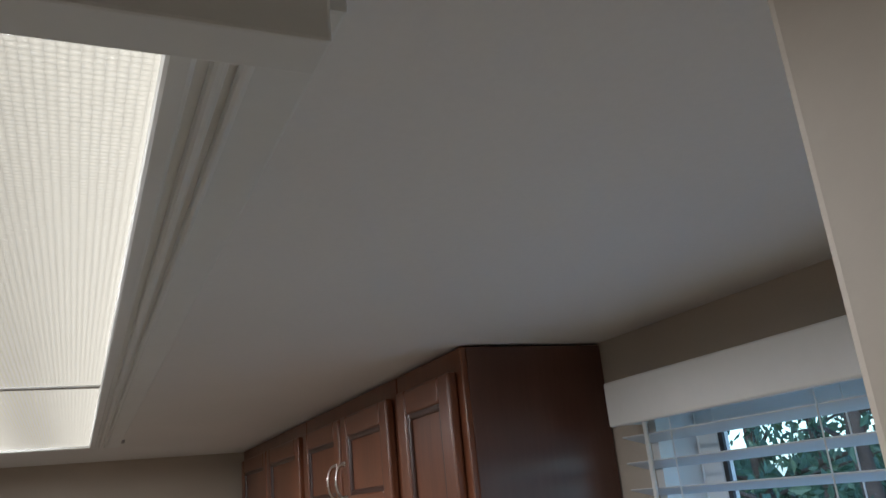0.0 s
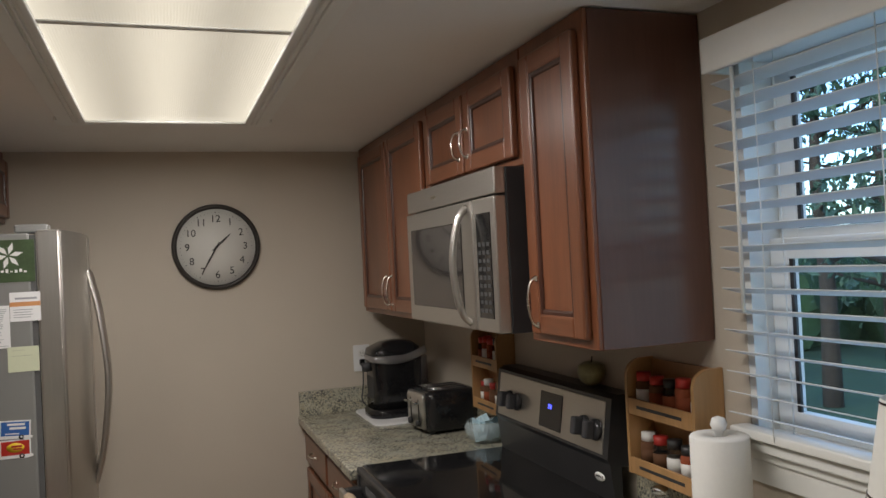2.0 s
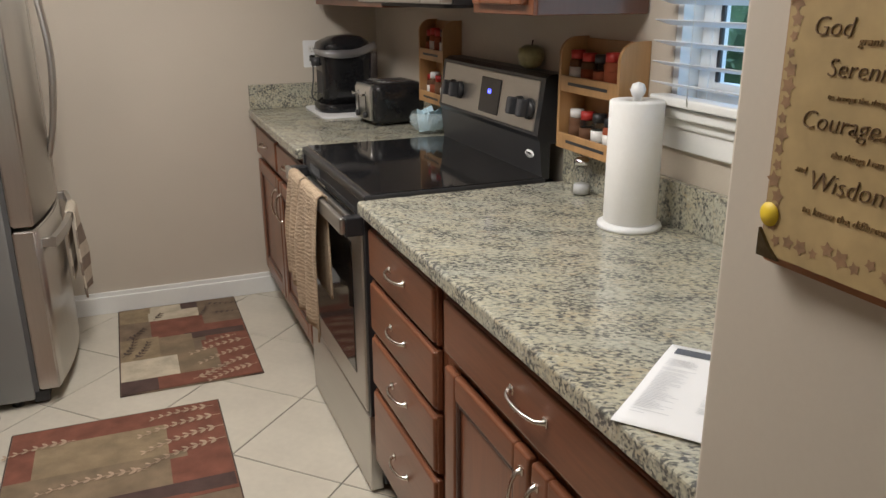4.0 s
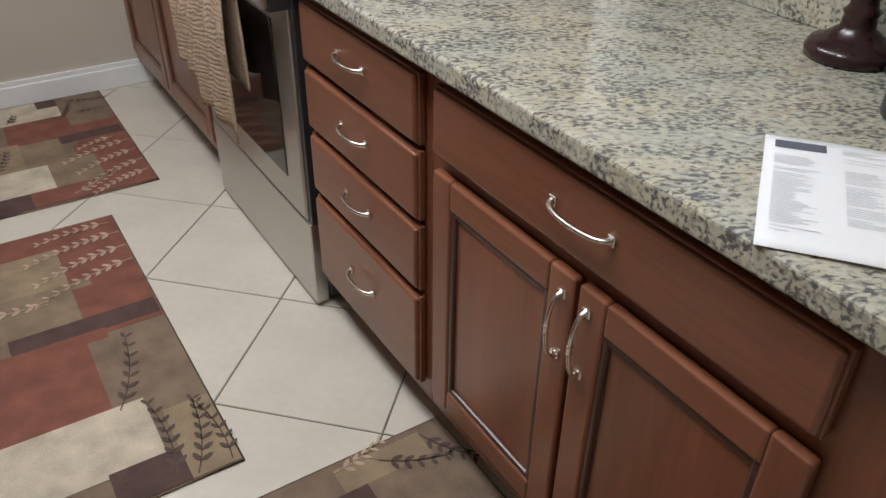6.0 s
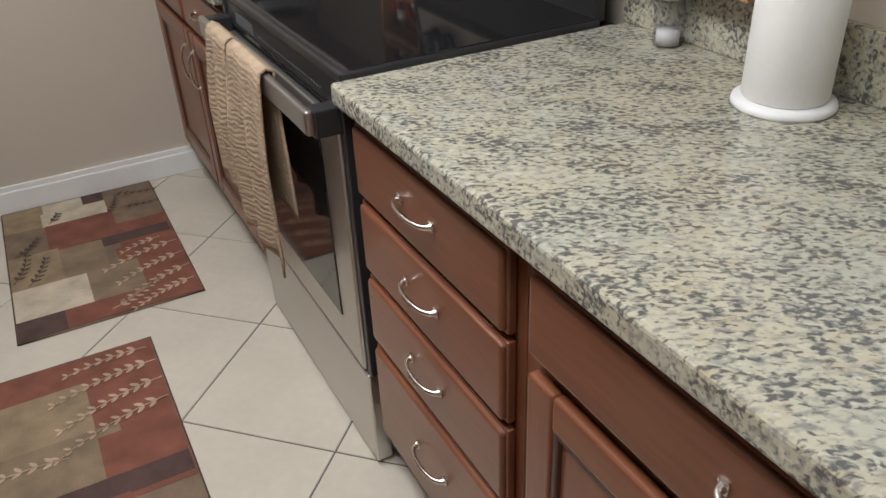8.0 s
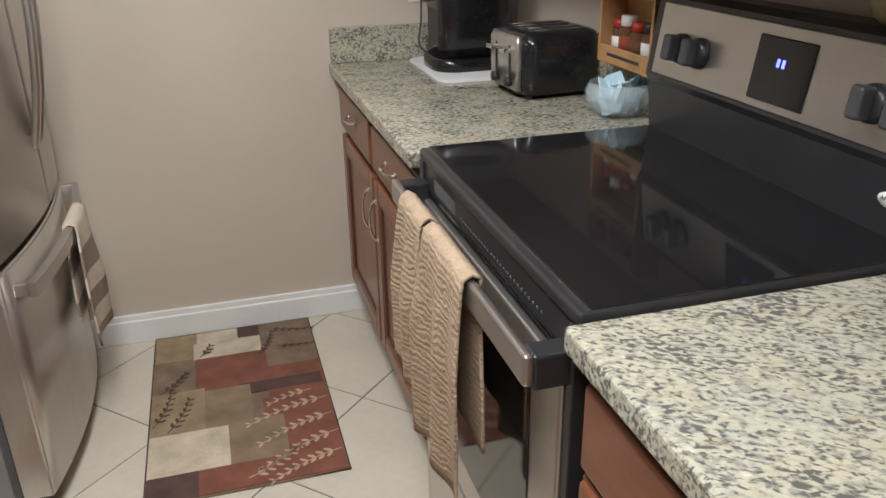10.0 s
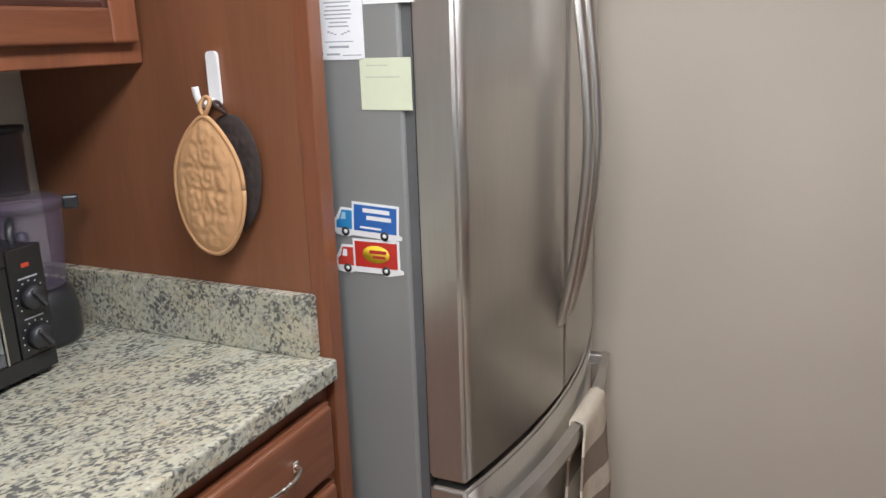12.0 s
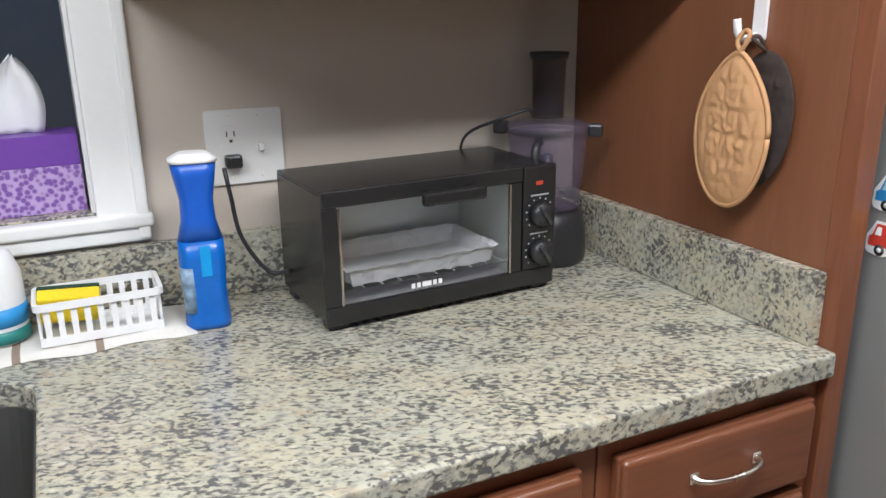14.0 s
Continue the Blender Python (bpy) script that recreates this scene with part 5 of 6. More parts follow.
box(bm, 0.025, 0.062, 0.018, 0.0215, 0.0008, 0.0010)
box(bm, 0.02, 0.045, 0.007, 0.010, 0.0008, 0.0010)
box(bm, 0.05, 0.084, 0.006, 0.0075, 0.0008, 0.0010)
tagged(part("printing", bm, PRINT, c), kind="stuff")
bm = lathe(bmesh.new(), [(0, 0.0008), (0.004, 0.0008), (0.004, 0.001), (0, 0.001)], 10, Matrix.Translation((0.010, 0.010, 0)))
part("logo", bm, material("navy_ink", (0.02, 0.03, 0.12), 0.6, bump=0), c)
c = card("sticky_note", "pale green sticky note on the fridge side", -0.728, -0.638, 1.314, 1.394, material("pale_green_paper", (0.62, 0.65, 0.47), 0.8, vary=0.04, bump=0.02))
bm = slab(0.01, 0.07, 0.050, 0.0515, 0.0008, 0.001)
box(bm, 0.012, 0.05, 0.068, 0.0692, 0.0008, 0.001)
part("pencil_lines", bm, material("pencil", (0.45, 0.47, 0.36), 0.8, bump=0), c)
c = card("appointment_card", "white card with an orange band on the fridge side", -0.7165, -0.6285, 1.474, 1.567, PAPER)
part("orange_band", slab(0.0, 0.088, 0.048, 0.062, 0.0008, 0.001), material("orange_print", (0.65, 0.30, 0.12), 0.7, bump=0), c)
part("heading", slab(0.015, 0.078, 0.070, 0.076, 0.0008, 0.001), PRINT, c)
bm = bmesh.new()
for k in range(4):
    box(bm, 0.01, 0.06 + 0.006 * (k % 2), 0.012 + k * 0.008, 0.014 + k * 0.008, 0.0008, 0.001)
tagged(part("printing", bm, PRINT, c), kind="stuff")
c = card("flower_card", "green card with a white lily on the fridge side", -0.80, -0.640, 1.60, 1.735, material("green_card", (0.05, 0.085, 0.035), 0.5, vary=0.3, scale=12, bump=0))
bm = bmesh.new()
for k in range(6):
    a = radians(60 * k + 12)
    prism(bm, [(0.085 + r * math.cos(a + o), 0.085 + r * math.sin(a + o)) for r, o in ((0.004, 0), (0.024, -0.32), (0.044, 0), (0.024, 0.32))], 0.0008 + 0.0001 * k, 0.0012 + 0.0001 * k)
part("petals", bm, PLASTIC, c, "white lily petals")
bm = bmesh.new()
for k in range(7):
    box(bm, 0.05 + 0.013 * k, 0.058 + 0.013 * k, 0.030 + 0.002 * (k % 2), 0.036 + 0.003 * (k % 3), 0.0008, 0.001)
part("script_line", bm, PLASTIC, c)

for z0, tilt, body_mat, cab_mat, label in ((1.108, -3, material("truck_blue", (0.03, 0.13, 0.42), 0.4, bump=0), material("cab_blue", (0.03, 0.22, 0.48), 0.4, bump=0), "blue delivery truck magnet on the fridge side"),
                                           (1.043, 0, material("truck_red", (0.50, 0.03, 0.02), 0.4, bump=0), material("cab_red", (0.55, 0.05, 0.03), 0.4, bump=0), "red delivery truck magnet on the fridge side")):
    mg = thing("truck_magnet", label, "magnet", Matrix.Translation((-0.795, FYS, z0)) @ FS @ pose(0, 0, 0, 0, 0, tilt), group="truck magnets")
    edge = [(0.0, 0.004), (0.004, -0.001), (0.016, -0.003), (0.028, -0.003), (0.034, 0.0), (0.088, 0.0), (0.094, -0.004), (0.104, -0.003), (0.128, 0.002), (0.128, 0.008), (0.122, 0.010), (0.122, 0.058), (0.034, 0.058), (0.034, 0.046), (0.012, 0.046), (0.006, 0.034), (0.0, 0.024)]
    part("backing", prism(bmesh.new(), edge, 0, 0.0012), PLASTIC, mg, "white die-cut backing")
    part("cargo_box", slab(0.038, 0.118, 0.010, 0.054, 0.0012, 0.0016), body_mat, mg)
    cb = part("cab", prism(bmesh.new(), [(0.004, 0.010), (0.034, 0.010), (0.034, 0.042), (0.014, 0.042), (0.009, 0.026), (0.004, 0.022)], 0.0012, 0.0016), cab_mat, mg)
    part("window", prism(bmesh.new(), [(0.012, 0.026), (0.022, 0.026), (0.022, 0.038), (0.0155, 0.038)], 0.0016, 0.0018), material("truck_window", (0.35, 0.55, 0.65), 0.4, bump=0) if tilt else PLASTIC, cb)
    for x in (0.022, 0.096):
        w = part("wheel", lathe(bmesh.new(), [(0, 0.0018), (0.0078, 0.0018), (0.0078, 0.0021), (0, 0.0021)], 18, Matrix.Translation((x, 0.0055, 0))), INK, mg)
        part("hub", lathe(bmesh.new(), [(0, 0.0022), (0.0035, 0.0022), (0.0035, 0.0024), (0, 0.0024)], 12, Matrix.Translation((x, 0.0055, 0))), PLASTIC, w)
    if tilt:
        bm = bmesh.new()
        for x0, x1, y in ((0.055, 0.105, 0.042), (0.062, 0.108, 0.030)):
            box(bm, x0, x1, y, y + 0.007, 0.0016, 0.0018)
        box(bm, 0.05, 0.09, 0.0145, 0.018, 0.0016, 0.0018)
        part("lettering", bm, PLASTIC, mg, "white lettering bars")
    else:
        bm = lathe(bmesh.new(), [(0, 0.0016), (0.016, 0.0016), (0.016, 0.0018), (0, 0.0018)], 24)
        bmesh.ops.scale(bm, vec=(1.6, 0.95, 1), verts=bm.verts[:])
        part("oval", bm, YELLOW, mg, "yellow oval", Matrix.Translation((0.078, 0.033, 0)))
        bm = slab(0.066, 0.098, 0.034, 0.040, 0.0018, 0.002)
        box(bm, 0.072, 0.096, 0.026, 0.031, 0.0018, 0.002)
        part("lettering", bm, RED, mg)

# ---- cherry panel: hook, oven mitt, pot holder ----
PY0 = 2.5483
hk = thing("wall_hook", "white adhesive hook on the cherry panel", "hook", pose(-0.953, PY0, 1.370))
bm = prism(bmesh.new(), rounded(-0.011, 0.011, -0.045, 0.042, 0.008, 4), 0.0, 0.006, Matrix(((1, 0, 0, 0), (0, 0, -1, 0), (0, 1, 0, 0), (0, 0, 0, 1))))
part("plate", bm, PLASTIC, hk)
part("hook_arm", sweep(bmesh.new(), curve_pts([(-0.004, -0.005, -0.036), (-0.008, -0.025, -0.040), (-0.011, -0.033, -0.030), (-0.013, -0.035, -0.012)], 5), 0.0055, 10, 1.3), PLASTIC, hk)


def quilted(w, h, thick, seed, point=True):
    """A padded oval, drawn to a point at the top, with stitched dimples."""
    bm = bmesh.new()
    n, rings = 96, 28
    r = random.Random(seed)
    off = Vector((r.uniform(0, 50), r.uniform(0, 50), 0))
    for side in (1, -1):
        centre = bm.verts.new((0, side * thick, 0))
        prev = None
        for k in range(1, rings + 1):
            f = k / rings
            ring = []
            for i in range(n):
                a = 2 * math.pi * i / n
                x, z = w * math.cos(a), h * math.sin(a)
                if point and z > 0:
                    x *= 1 - 0.42 * (z / h) ** 2.4
                x, z = x * f, z * f
                q = abs(math.sin(x * 105 + 1.2)) * abs(math.sin(z * 85 + 0.4))
                bulge_y = thick * (1 - f ** 6) * (0.80 + 0.22 * min(1, q * 2.4)) + 0.003 * noise.noise(Vector((x * 110, z * 110, side)) + off) * (1 - f ** 4)
                ring.append(bm.verts.new((x, side * bulge_y, z)))
            for i in range(n):
                j = (i + 1) % n
                bm.faces.new((centre, ring[i], ring[j]) if prev is None else (prev[i], ring[i], ring[j], prev[j])).smooth = True
            prev = ring
    bmesh.ops.remove_doubles(bm, verts=bm.verts[:], dist=0.0002)
    return bm


ORANGE = material("orange_quilted_cotton", (0.52, 0.29, 0.135), 0.9, vary=0.08, scale=20, fine=260, bump=0.3)
mt = thing("oven_mitt", "orange quilted oval pot holder hanging on the hook", "pot holder", pose(-0.954, 2.508, 1.200, 0, 2, 0))
part("pad", quilted(0.069, 0.112, 0.010, 2), ORANGE, mt)
part("piping", sweep(bmesh.new(), [(0.0695 * math.cos(a) * (1 - 0.42 * max(0, math.sin(a)) ** 2.4), 0, 0.1125 * math.sin(a)) for a in [2 * math.pi * k / 48 for k in range(49)]], 0.0038, 8), ORANGE, mt)
part("loop", sweep(bmesh.new(), curve_pts([(0.0, 0, 0.114), (-0.006, 0.0, 0.128), (0.002, 0.004, 0.142), (0.013, 0.002, 0.139), (0.010, 0, 0.126), (0.002, 0, 0.114)], 5), 0.0035, 8), ORANGE, mt)
dk = thing("pot_holder", "dark brown pot holder hanging behind the orange one", "pot holder", pose(-0.928, 2.534, 1.215, 0, 6, 0))
part("pad", quilted(0.060, 0.100, 0.007, 4, False), material("dark_brown_cloth", (0.035, 0.024, 0.02), 0.9, vary=0.3, scale=40, fine=200, bump=0.4), dk)
part("loop", sweep(bmesh.new(), curve_pts([(-0.01, 0, 0.10), (-0.014, -0.012, 0.118), (-0.018, -0.02, 0.116), (-0.006, -0.004, 0.10)], 4), 0.003, 8), TOE, dk)

# ---- left counter: toaster oven, food processor ----
ov = thing("toaster_oven", "black toaster oven with foil-lined tray", "toaster oven", pose(-1.162, 2.143, CT, 0, 0, 93))
# local x runs along the front to -y... turned so that local -y faces the room
W2, D2, H2 = 0.204, 0.20, 0.215


def ovp(name, dims, mat, label="", bevel=0.0, parent=None):
    return part(name, slab(*dims, bevel=bevel), mat, parent or ov, label)


SHELL = material("black_enamel", (0.018, 0.018, 0.018), 0.24, vary=0.1, bump=0.03)
GALV = material("galvanised_liner", (0.62, 0.63, 0.60), 0.45, 0.35, vary=0.12, scale=8, bump=0.04)
ovp("top", (-W2, W2, 0.006, D2, H2 - 0.006, H2), SHELL, "", 0.002)
ovp("bottom", (-W2, W2, 0.006, D2, 0.018, 0.024), SHELL)
ovp("side", (-W2, -W2 + 0.006, 0.006, D2, 0.024, H2 - 0.006), SHELL)
ovp("side", (0.138, W2, 0.006, D2, 0.024, H2 - 0.006), SHELL)
ovp("back", (-W2 + 0.006, 0.138, D2 - 0.006, D2, 0.024, H2 - 0.006), GALV)
ovp("liner", (-W2 + 0.0062, 0.1378, 0.02, D2 - 0.0065, H2 - 0.0095, H2 - 0.0065), GALV)
ovp("liner", (-W2 + 0.0062, 0.1378, 0.02, D2 - 0.0065, 0.0245, 0.0275), GALV)
ovp("liner", (0.1345, 0.1375, 0.02, D2 - 0.0065, 0.028, H2 - 0.01), GALV)
ovp("liner", (-W2 + 0.0065, -W2 + 0.0095, 0.02, D2 - 0.0065, 0.028, H2 - 0.01), GALV)
for x in (-W2 + 0.02, W2 - 0.02):
    for y in (0.02, D2 - 0.02):
        ovp("foot", (x - 0.016, x + 0.016, y - 0.014, y + 0.014, 0.0, 0.0185), BLACK_MATT, "", 0.003)
fr2 = ovp("front_frame", (-W2 - 0.002, W2 + 0.002, -0.004, 0.0065, 0.010, 0.040), SHELL, "", 0.003)
ovp("top_rail", (-W2 - 0.001, 0.142, -0.004, 0.0064, H2 - 0.024, H2 + 0.002), SHELL, "", 0.003)
ovp("post", (-W2 - 0.002, -W2 + 0.024, -0.0035, 0.0062, 0.0402, H2 - 0.0242), SHELL, "", 0.002)
dr2 = ovp("door", (0.118, 0.14, -0.0035, 0.0062, 0.0402, H2 - 0.0242), SHELL, "", 0.002)
g = ovp("pane", (-W2 + 0.024, 0.118, -0.001, 0.0015, 0.0402, H2 - 0.0242), OVEN_PANE, "glass oven window", 0.0, dr2)
g.visible_shadow = False
ovp("silver_edge", (-W2 + 0.0235, -W2 + 0.0265, -0.0048, -0.0036, 0.0405, H2 - 0.025), NICKEL, "", 0, dr2)
ovp("silver_edge", (0.115, 0.118, -0.0048, -0.0036, 0.0405, H2 - 0.025), NICKEL, "", 0, dr2)
ovp("lower_pane", (-W2 + 0.0265, 0.115, -0.003, -0.0012, 0.0405, 0.062), SMOKE, "", 0, dr2)
hd2 = ovp("handle", (-0.055, 0.055, -0.034, -0.020, H2 - 0.034, H2 - 0.012), SHELL, "black bar handle", 0.005, dr2)
for x in (-0.04, 0.04):
    ovp("handle_post", (x - 0.006, x + 0.006, -0.021, -0.003, H2 - 0.022, H2 - 0.014), SHELL, "", 0, hd2)
cp = ovp("control_panel", (0.142, W2 + 0.002, -0.006, 0.0066, 0.0402, H2 + 0.0015), SHELL, "", 0.003)
for z in (0.070, 0.135):
    k = part("knob", lathe(bmesh.new(), [(0, 0), (0.021, 0), (0.019, 0.016), (0, 0.018)], 24), BLACK, cp, "", pose(0.173, -0.006, z, 90, 0, 0))
    part("grip", slab(-0.0035, 0.0035, -0.018, 0.018, 0.014, 0.023, bevel=0.002), BLACK_MATT, k, "", pose(0, 0, 0, 0, 0, 35))
    bm = bmesh.new()
    for a in range(-130, 131, 26):
        x, y = 0.0265 * math.sin(radians(a)), 0.0265 * math.cos(radians(a))
        box(bm, 0.173 + x - 0.0012, 0.173 + x + 0.0012, -0.0066, -0.006, z + y - 0.0012, z + y + 0.0012)
    box(bm, 0.155, 0.19, -0.0066, -0.006, z + 0.031, z + 0.0335)
    part("dial_marks", bm, PRINT, cp)
part("pilot_light", slab(0.164, 0.178, -0.008, -0.006, 0.184, 0.191, bevel=0.001), material("red_lens", (0.45, 0.06, 0.03), 0.2, bump=0), cp, "red pilot light")
bm = bmesh.new()
for k, w in enumerate((0.006, 0.006, 0.009, 0.006, 0.006, 0.006)):
    box(bm, -0.065 + k * 0.0095, -0.065 + k * 0.0095 + w, -0.0042, -0.003, 0.047, 0.0545)
part("lettering", bm, PLASTIC, dr2)
# rack and foil tray
bm = bmesh.new()
for k in range(10):
    x = -0.165 + k * 0.032
    sweep(bm, [(x, 0.02, 0.053), (x, D2 - 0.01, 0.053)], 0.0014, 6)
part("wire_rack", bm, CHROME, ov)
bm = bmesh.new()
n1, n2 = 40, 24
gr = []
for j in range(n2 + 1):
    row = []
    for i in range(n1 + 1):
        x, y = -0.165 + 0.275 * i / n1, 0.012 + 0.16 * j / n2
        e = min(i, n1 - i, j, n2 - j)
        z = 0.057 + (0.030 if e < 1 else 0.024 if e < 2 else 0.001) + 0.0035 * noise.noise(Vector((x * 70, y * 70, 3))) * (1.0 if e < 3 else 0.4)
        row.append(bm.verts.new((x + 0.003 * noise.noise(Vector((x * 90, y * 90, 9))), y, z)))
    gr.append(row)
for j in range(n2):
    for i in range(n1):
        bm.faces.new((gr[j][i], gr[j][i + 1], gr[j + 1][i + 1], gr[j + 1][i]))
part("foil_tray", bm, FOIL, ov, "foil-lined baking tray")
outlet_cord(ov, [(-W2 - 0.003, D2 - 0.03, 0.05), (-W2 - 0.03, D2 - 0.01, 0.05), (-W2 - 0.065, D2 + 0.005, 0.11), (-W2 - 0.075, D2 + 0.012, 0.18), (-W2 - 0.078, D2 + 0.025, 0.222)], 0.0038)

fp2 = thing("food_processor", "food processor with black base and clear bowl", "food processor", pose(-1.318, 2.428, CT) @ Matrix.Diagonal((0.88, 0.88, 0.99, 1)))
part("base", lathe(bmesh.new(), [(0, 0), (0.085, 0), (0.088, 0.01), (0.086, 0.06), (0.078, 0.095), (0.06, 0.105), (0, 0.105)], 32), BLACK, fp2)
bm = bmesh.new()
part("switch_panel", lofted([(-0.03, 0.03, -0.098, -0.07, 0.01, 0.03), (-0.03, 0.03, -0.094, -0.06, 0.01, 0.12)]), BLACK, fp2, "", pose(0, 0, 0, 0, 0, 45))
for x in (-0.014, 0.014):
    part("button", lathe(bmesh.new(), [(0, 0), (0.009, 0), (0.008, 0.005), (0, 0.005)], 16), NICKEL, fp2, "", pose(0, 0, 0, 0, 0, 45) @ pose(x, -0.094, 0.105, 90, 0, 0))
bw = part("bowl", lathe(bmesh.new(), [(0.072, 0.106), (0.08, 0.20), (0.083, 0.245), (0.0805, 0.245), (0.0775, 0.20), (0.0695, 0.108), (0.072, 0.106)], 36), VIOLET, fp2, "smoky clear bowl")
part("blade_hub", lathe(bmesh.new(), [(0, 0.106), (0.018, 0.106), (0.014, 0.20), (0, 0.205)], 16), BLACK, bw)
part("bowl_handle", sweep(bmesh.new(), curve_pts([(0.055, -0.055, 0.235), (0.078, -0.078, 0.225), (0.08, -0.08, 0.16), (0.055, -0.055, 0.135)], 5), 0.009, 8), BLACK, bw)
ld = part("lid", lathe(bmesh.new(), [(0, 0.268), (0.03, 0.268), (0.07, 0.266), (0.088, 0.258), (0.088, 0.246), (0.084, 0.246), (0.084, 0.255), (0.03, 0.262), (0, 0.262)], 36), VIOLET, fp2, "clear lid")
part("lid_band", lathe(bmesh.new(), [(0.0885, 0.246), (0.091, 0.246), (0.091, 0.257), (0.0885, 0.257)], 36), CLEAR, ld)
for a in (25, 205):
    part("latch", slab(0.085, 0.115, -0.012, 0.012, 0.238, 0.262, bevel=0.004), BLACK, ld, "", pose(0, 0, 0, 0, 0, a + 20))
part("feed_tube", lathe(bmesh.new(), [(0.031, 0.266), (0.034, 0.266), (0.036, 0.37), (0.040, 0.374), (0.040, 0.38), (0.034, 0.38), (0.031, 0.266)], 24), SMOKE, ld, "dark feed tube", pose(-0.03, 0.02, 0))
part("tube_cap", lathe(bmesh.new(), [(0, 0.374), (0.034, 0.374), (0.041, 0.38), (0.041, 0.386), (0, 0.388)], 24), BLACK_MATT, ld, "", pose(-0.03, 0.02, 0))
outlet_cord(fp2, [(-0.03, -0.02, 0.275), (0.02, -0.06, 0.29), (0.0, -0.11, 0.275), (-0.06, -0.155, 0.245), (-0.09, -0.16, 0.20), (-0.098, -0.15, 0.12)], 0.003)

# ---- outlet plate by the pass-through ----
LW = Matrix(((0, 0, 1, 0), (1, 0, 0, 0), (0, 1, 0, 0), (0, 0, 0, 1)))
sp = thing("switch_plate", "ivory two-gang plate with outlet and toggle switch", "outlet", Matrix.Translation((XL + 0.0005, 1.893, 1.1635)) @ LW)
part("plate", prism(bmesh.new(), rounded(-0.063, 0.063, -0.061, 0.061, 0.005, 3), 0, 0.006), PLATE, sp)
part("receptacle", prism(bmesh.new(), rounded(-0.04, -0.006, -0.034, 0.036, 0.003, 3), 0.006, 0.0085), PLATE, sp)
bm = bmesh.new()
for x in (-0.029, -0.017):
    box(bm, x - 0.001, x + 0.001, 0.018, 0.027, 0.0085, 0.0089)
lathe(bm, [(0, 0.0085), (0.0026, 0.0085), (0.0026, 0.0089), (0, 0.0089)], 10, Matrix.Translation((-0.023, 0.011, 0)))
part("slots", bm, INK, sp)
part("toggle", slab(0.020, 0.030, -0.008, 0.004, 0.006, 0.018, bevel=0.002), PLATE, sp)
bm = bmesh.new()
for x in (-0.023, 0.025):
    for y in (-0.05, 0.05):
        lathe(bm, [(0, 0.006), (0.0028, 0.006), (0.0024, 0.0072), (0, 0.0072)], 10, Matrix.Translation((x, y, 0)))
part("screws", bm, PLATE, sp)
part("plug", slab(-0.037, -0.010, -0.032, -0.010, 0.0086, 0.028, bevel=0.004), BLACK, sp, "black plug")

# ---- cleaning things by the sink ----
bt = thing("spray_bottle", "tall blue cleaning bottle with a white cap", "bottle", pose(-1.272, 1.787, CT, 0, 0, 84))
BLUEB = material("blue_bottle_plastic", (0.008, 0.15, 0.60), 0.25, vary=0.2, scale=9, bump=0.02, Transmission_Weight=0.15)
part("bottle", lofted([(-0.032, 0.032, -0.02, 0.02, 0.015, 0.0), (-0.034, 0.034, -0.022, 0.022, 0.018, 0.01), (-0.031, 0.031, -0.021, 0.021, 0.018, 0.06), (-0.034, 0.034, -0.022, 0.022, 0.018, 0.11), (-0.033, 0.033, -0.022, 0.022, 0.018, 0.14)]), BLUEB, bt)
part("trigger_shroud", lofted([(-0.0325, 0.0325, -0.0215, 0.0215, 0.018, 0.1402), (-0.025, 0.025, -0.019, 0.019, 0.016, 0.17), (-0.024, 0.024, -0.019, 0.019, 0.016, 0.20), (-0.030, 0.030, -0.022, 0.022, 0.018, 0.235), (-0.033, 0.033, -0.024, 0.024, 0.02, 0.256)]), material("deep_blue_plastic", (0.012, 0.10, 0.50), 0.3, bump=0), bt, "blue sprayer head")
part("cap", lofted([(-0.0345, 0.0345, -0.0255, 0.0255, 0.02, 0.2562), (-0.0345, 0.0345, -0.0255, 0.0255, 0.02, 0.262), (-0.02, 0.02, -0.014, 0.014, 0.012, 0.270)]), PLASTIC, bt, "white top cap")
part("paper_label", lofted([(-0.0325, -0.012, -0.0235, 0.0235, 0.01, 0.03), (-0.0342, -0.012, -0.0238, 0.0238, 0.01, 0.10)]), material("label_print", (0.20, 0.30, 0.40), 0.5, vary=0.6, scale=60, bump=0), bt)
part("window", slab(-0.004, 0.012, -0.0232, -0.020, 0.085, 0.133, bevel=0.001), material("bright_blue_window", (0.01, 0.30, 0.70), 0.25, bump=0), bt)

dt = thing("dish_cloth", "folded white dish towel with brown stripes", "towel")
bm = bmesh.new()
nu, nv = 30, 14
low_g, g2 = [], []
for j in range(nv + 1):
    row = []
    for i in range(nu + 1):
        x, y = -1.383 + 0.137 * j / nv, 1.44 + 0.325 * i / nu
        edge = min(1, min(i, nu - i, j, nv - j) / 1.5)
        row.append(bm.verts.new((x + 0.006 * math.sin(i * 0.5), y, CT + 0.001 + 0.008 * edge + 0.003 * noise.noise(Vector((x * 20, y * 20, 1))) * edge)))
    g2.append(row)
for j in range(nv):
    for i in range(nu):
        bm.faces.new((g2[j][i], g2[j][i + 1], g2[j + 1][i + 1], g2[j + 1][i])).smooth = True
cl = part("cloth", bm, material("white_terry", (0.68, 0.66, 0.61), 0.95, vary=0.06, scale=25, fine=220, bump=0.6), dt)
cl.data.materials.append(TAUPE)
for p in cl.data.polygons:
    if p.index % nu in (7, 17):
        p.material_index = 1

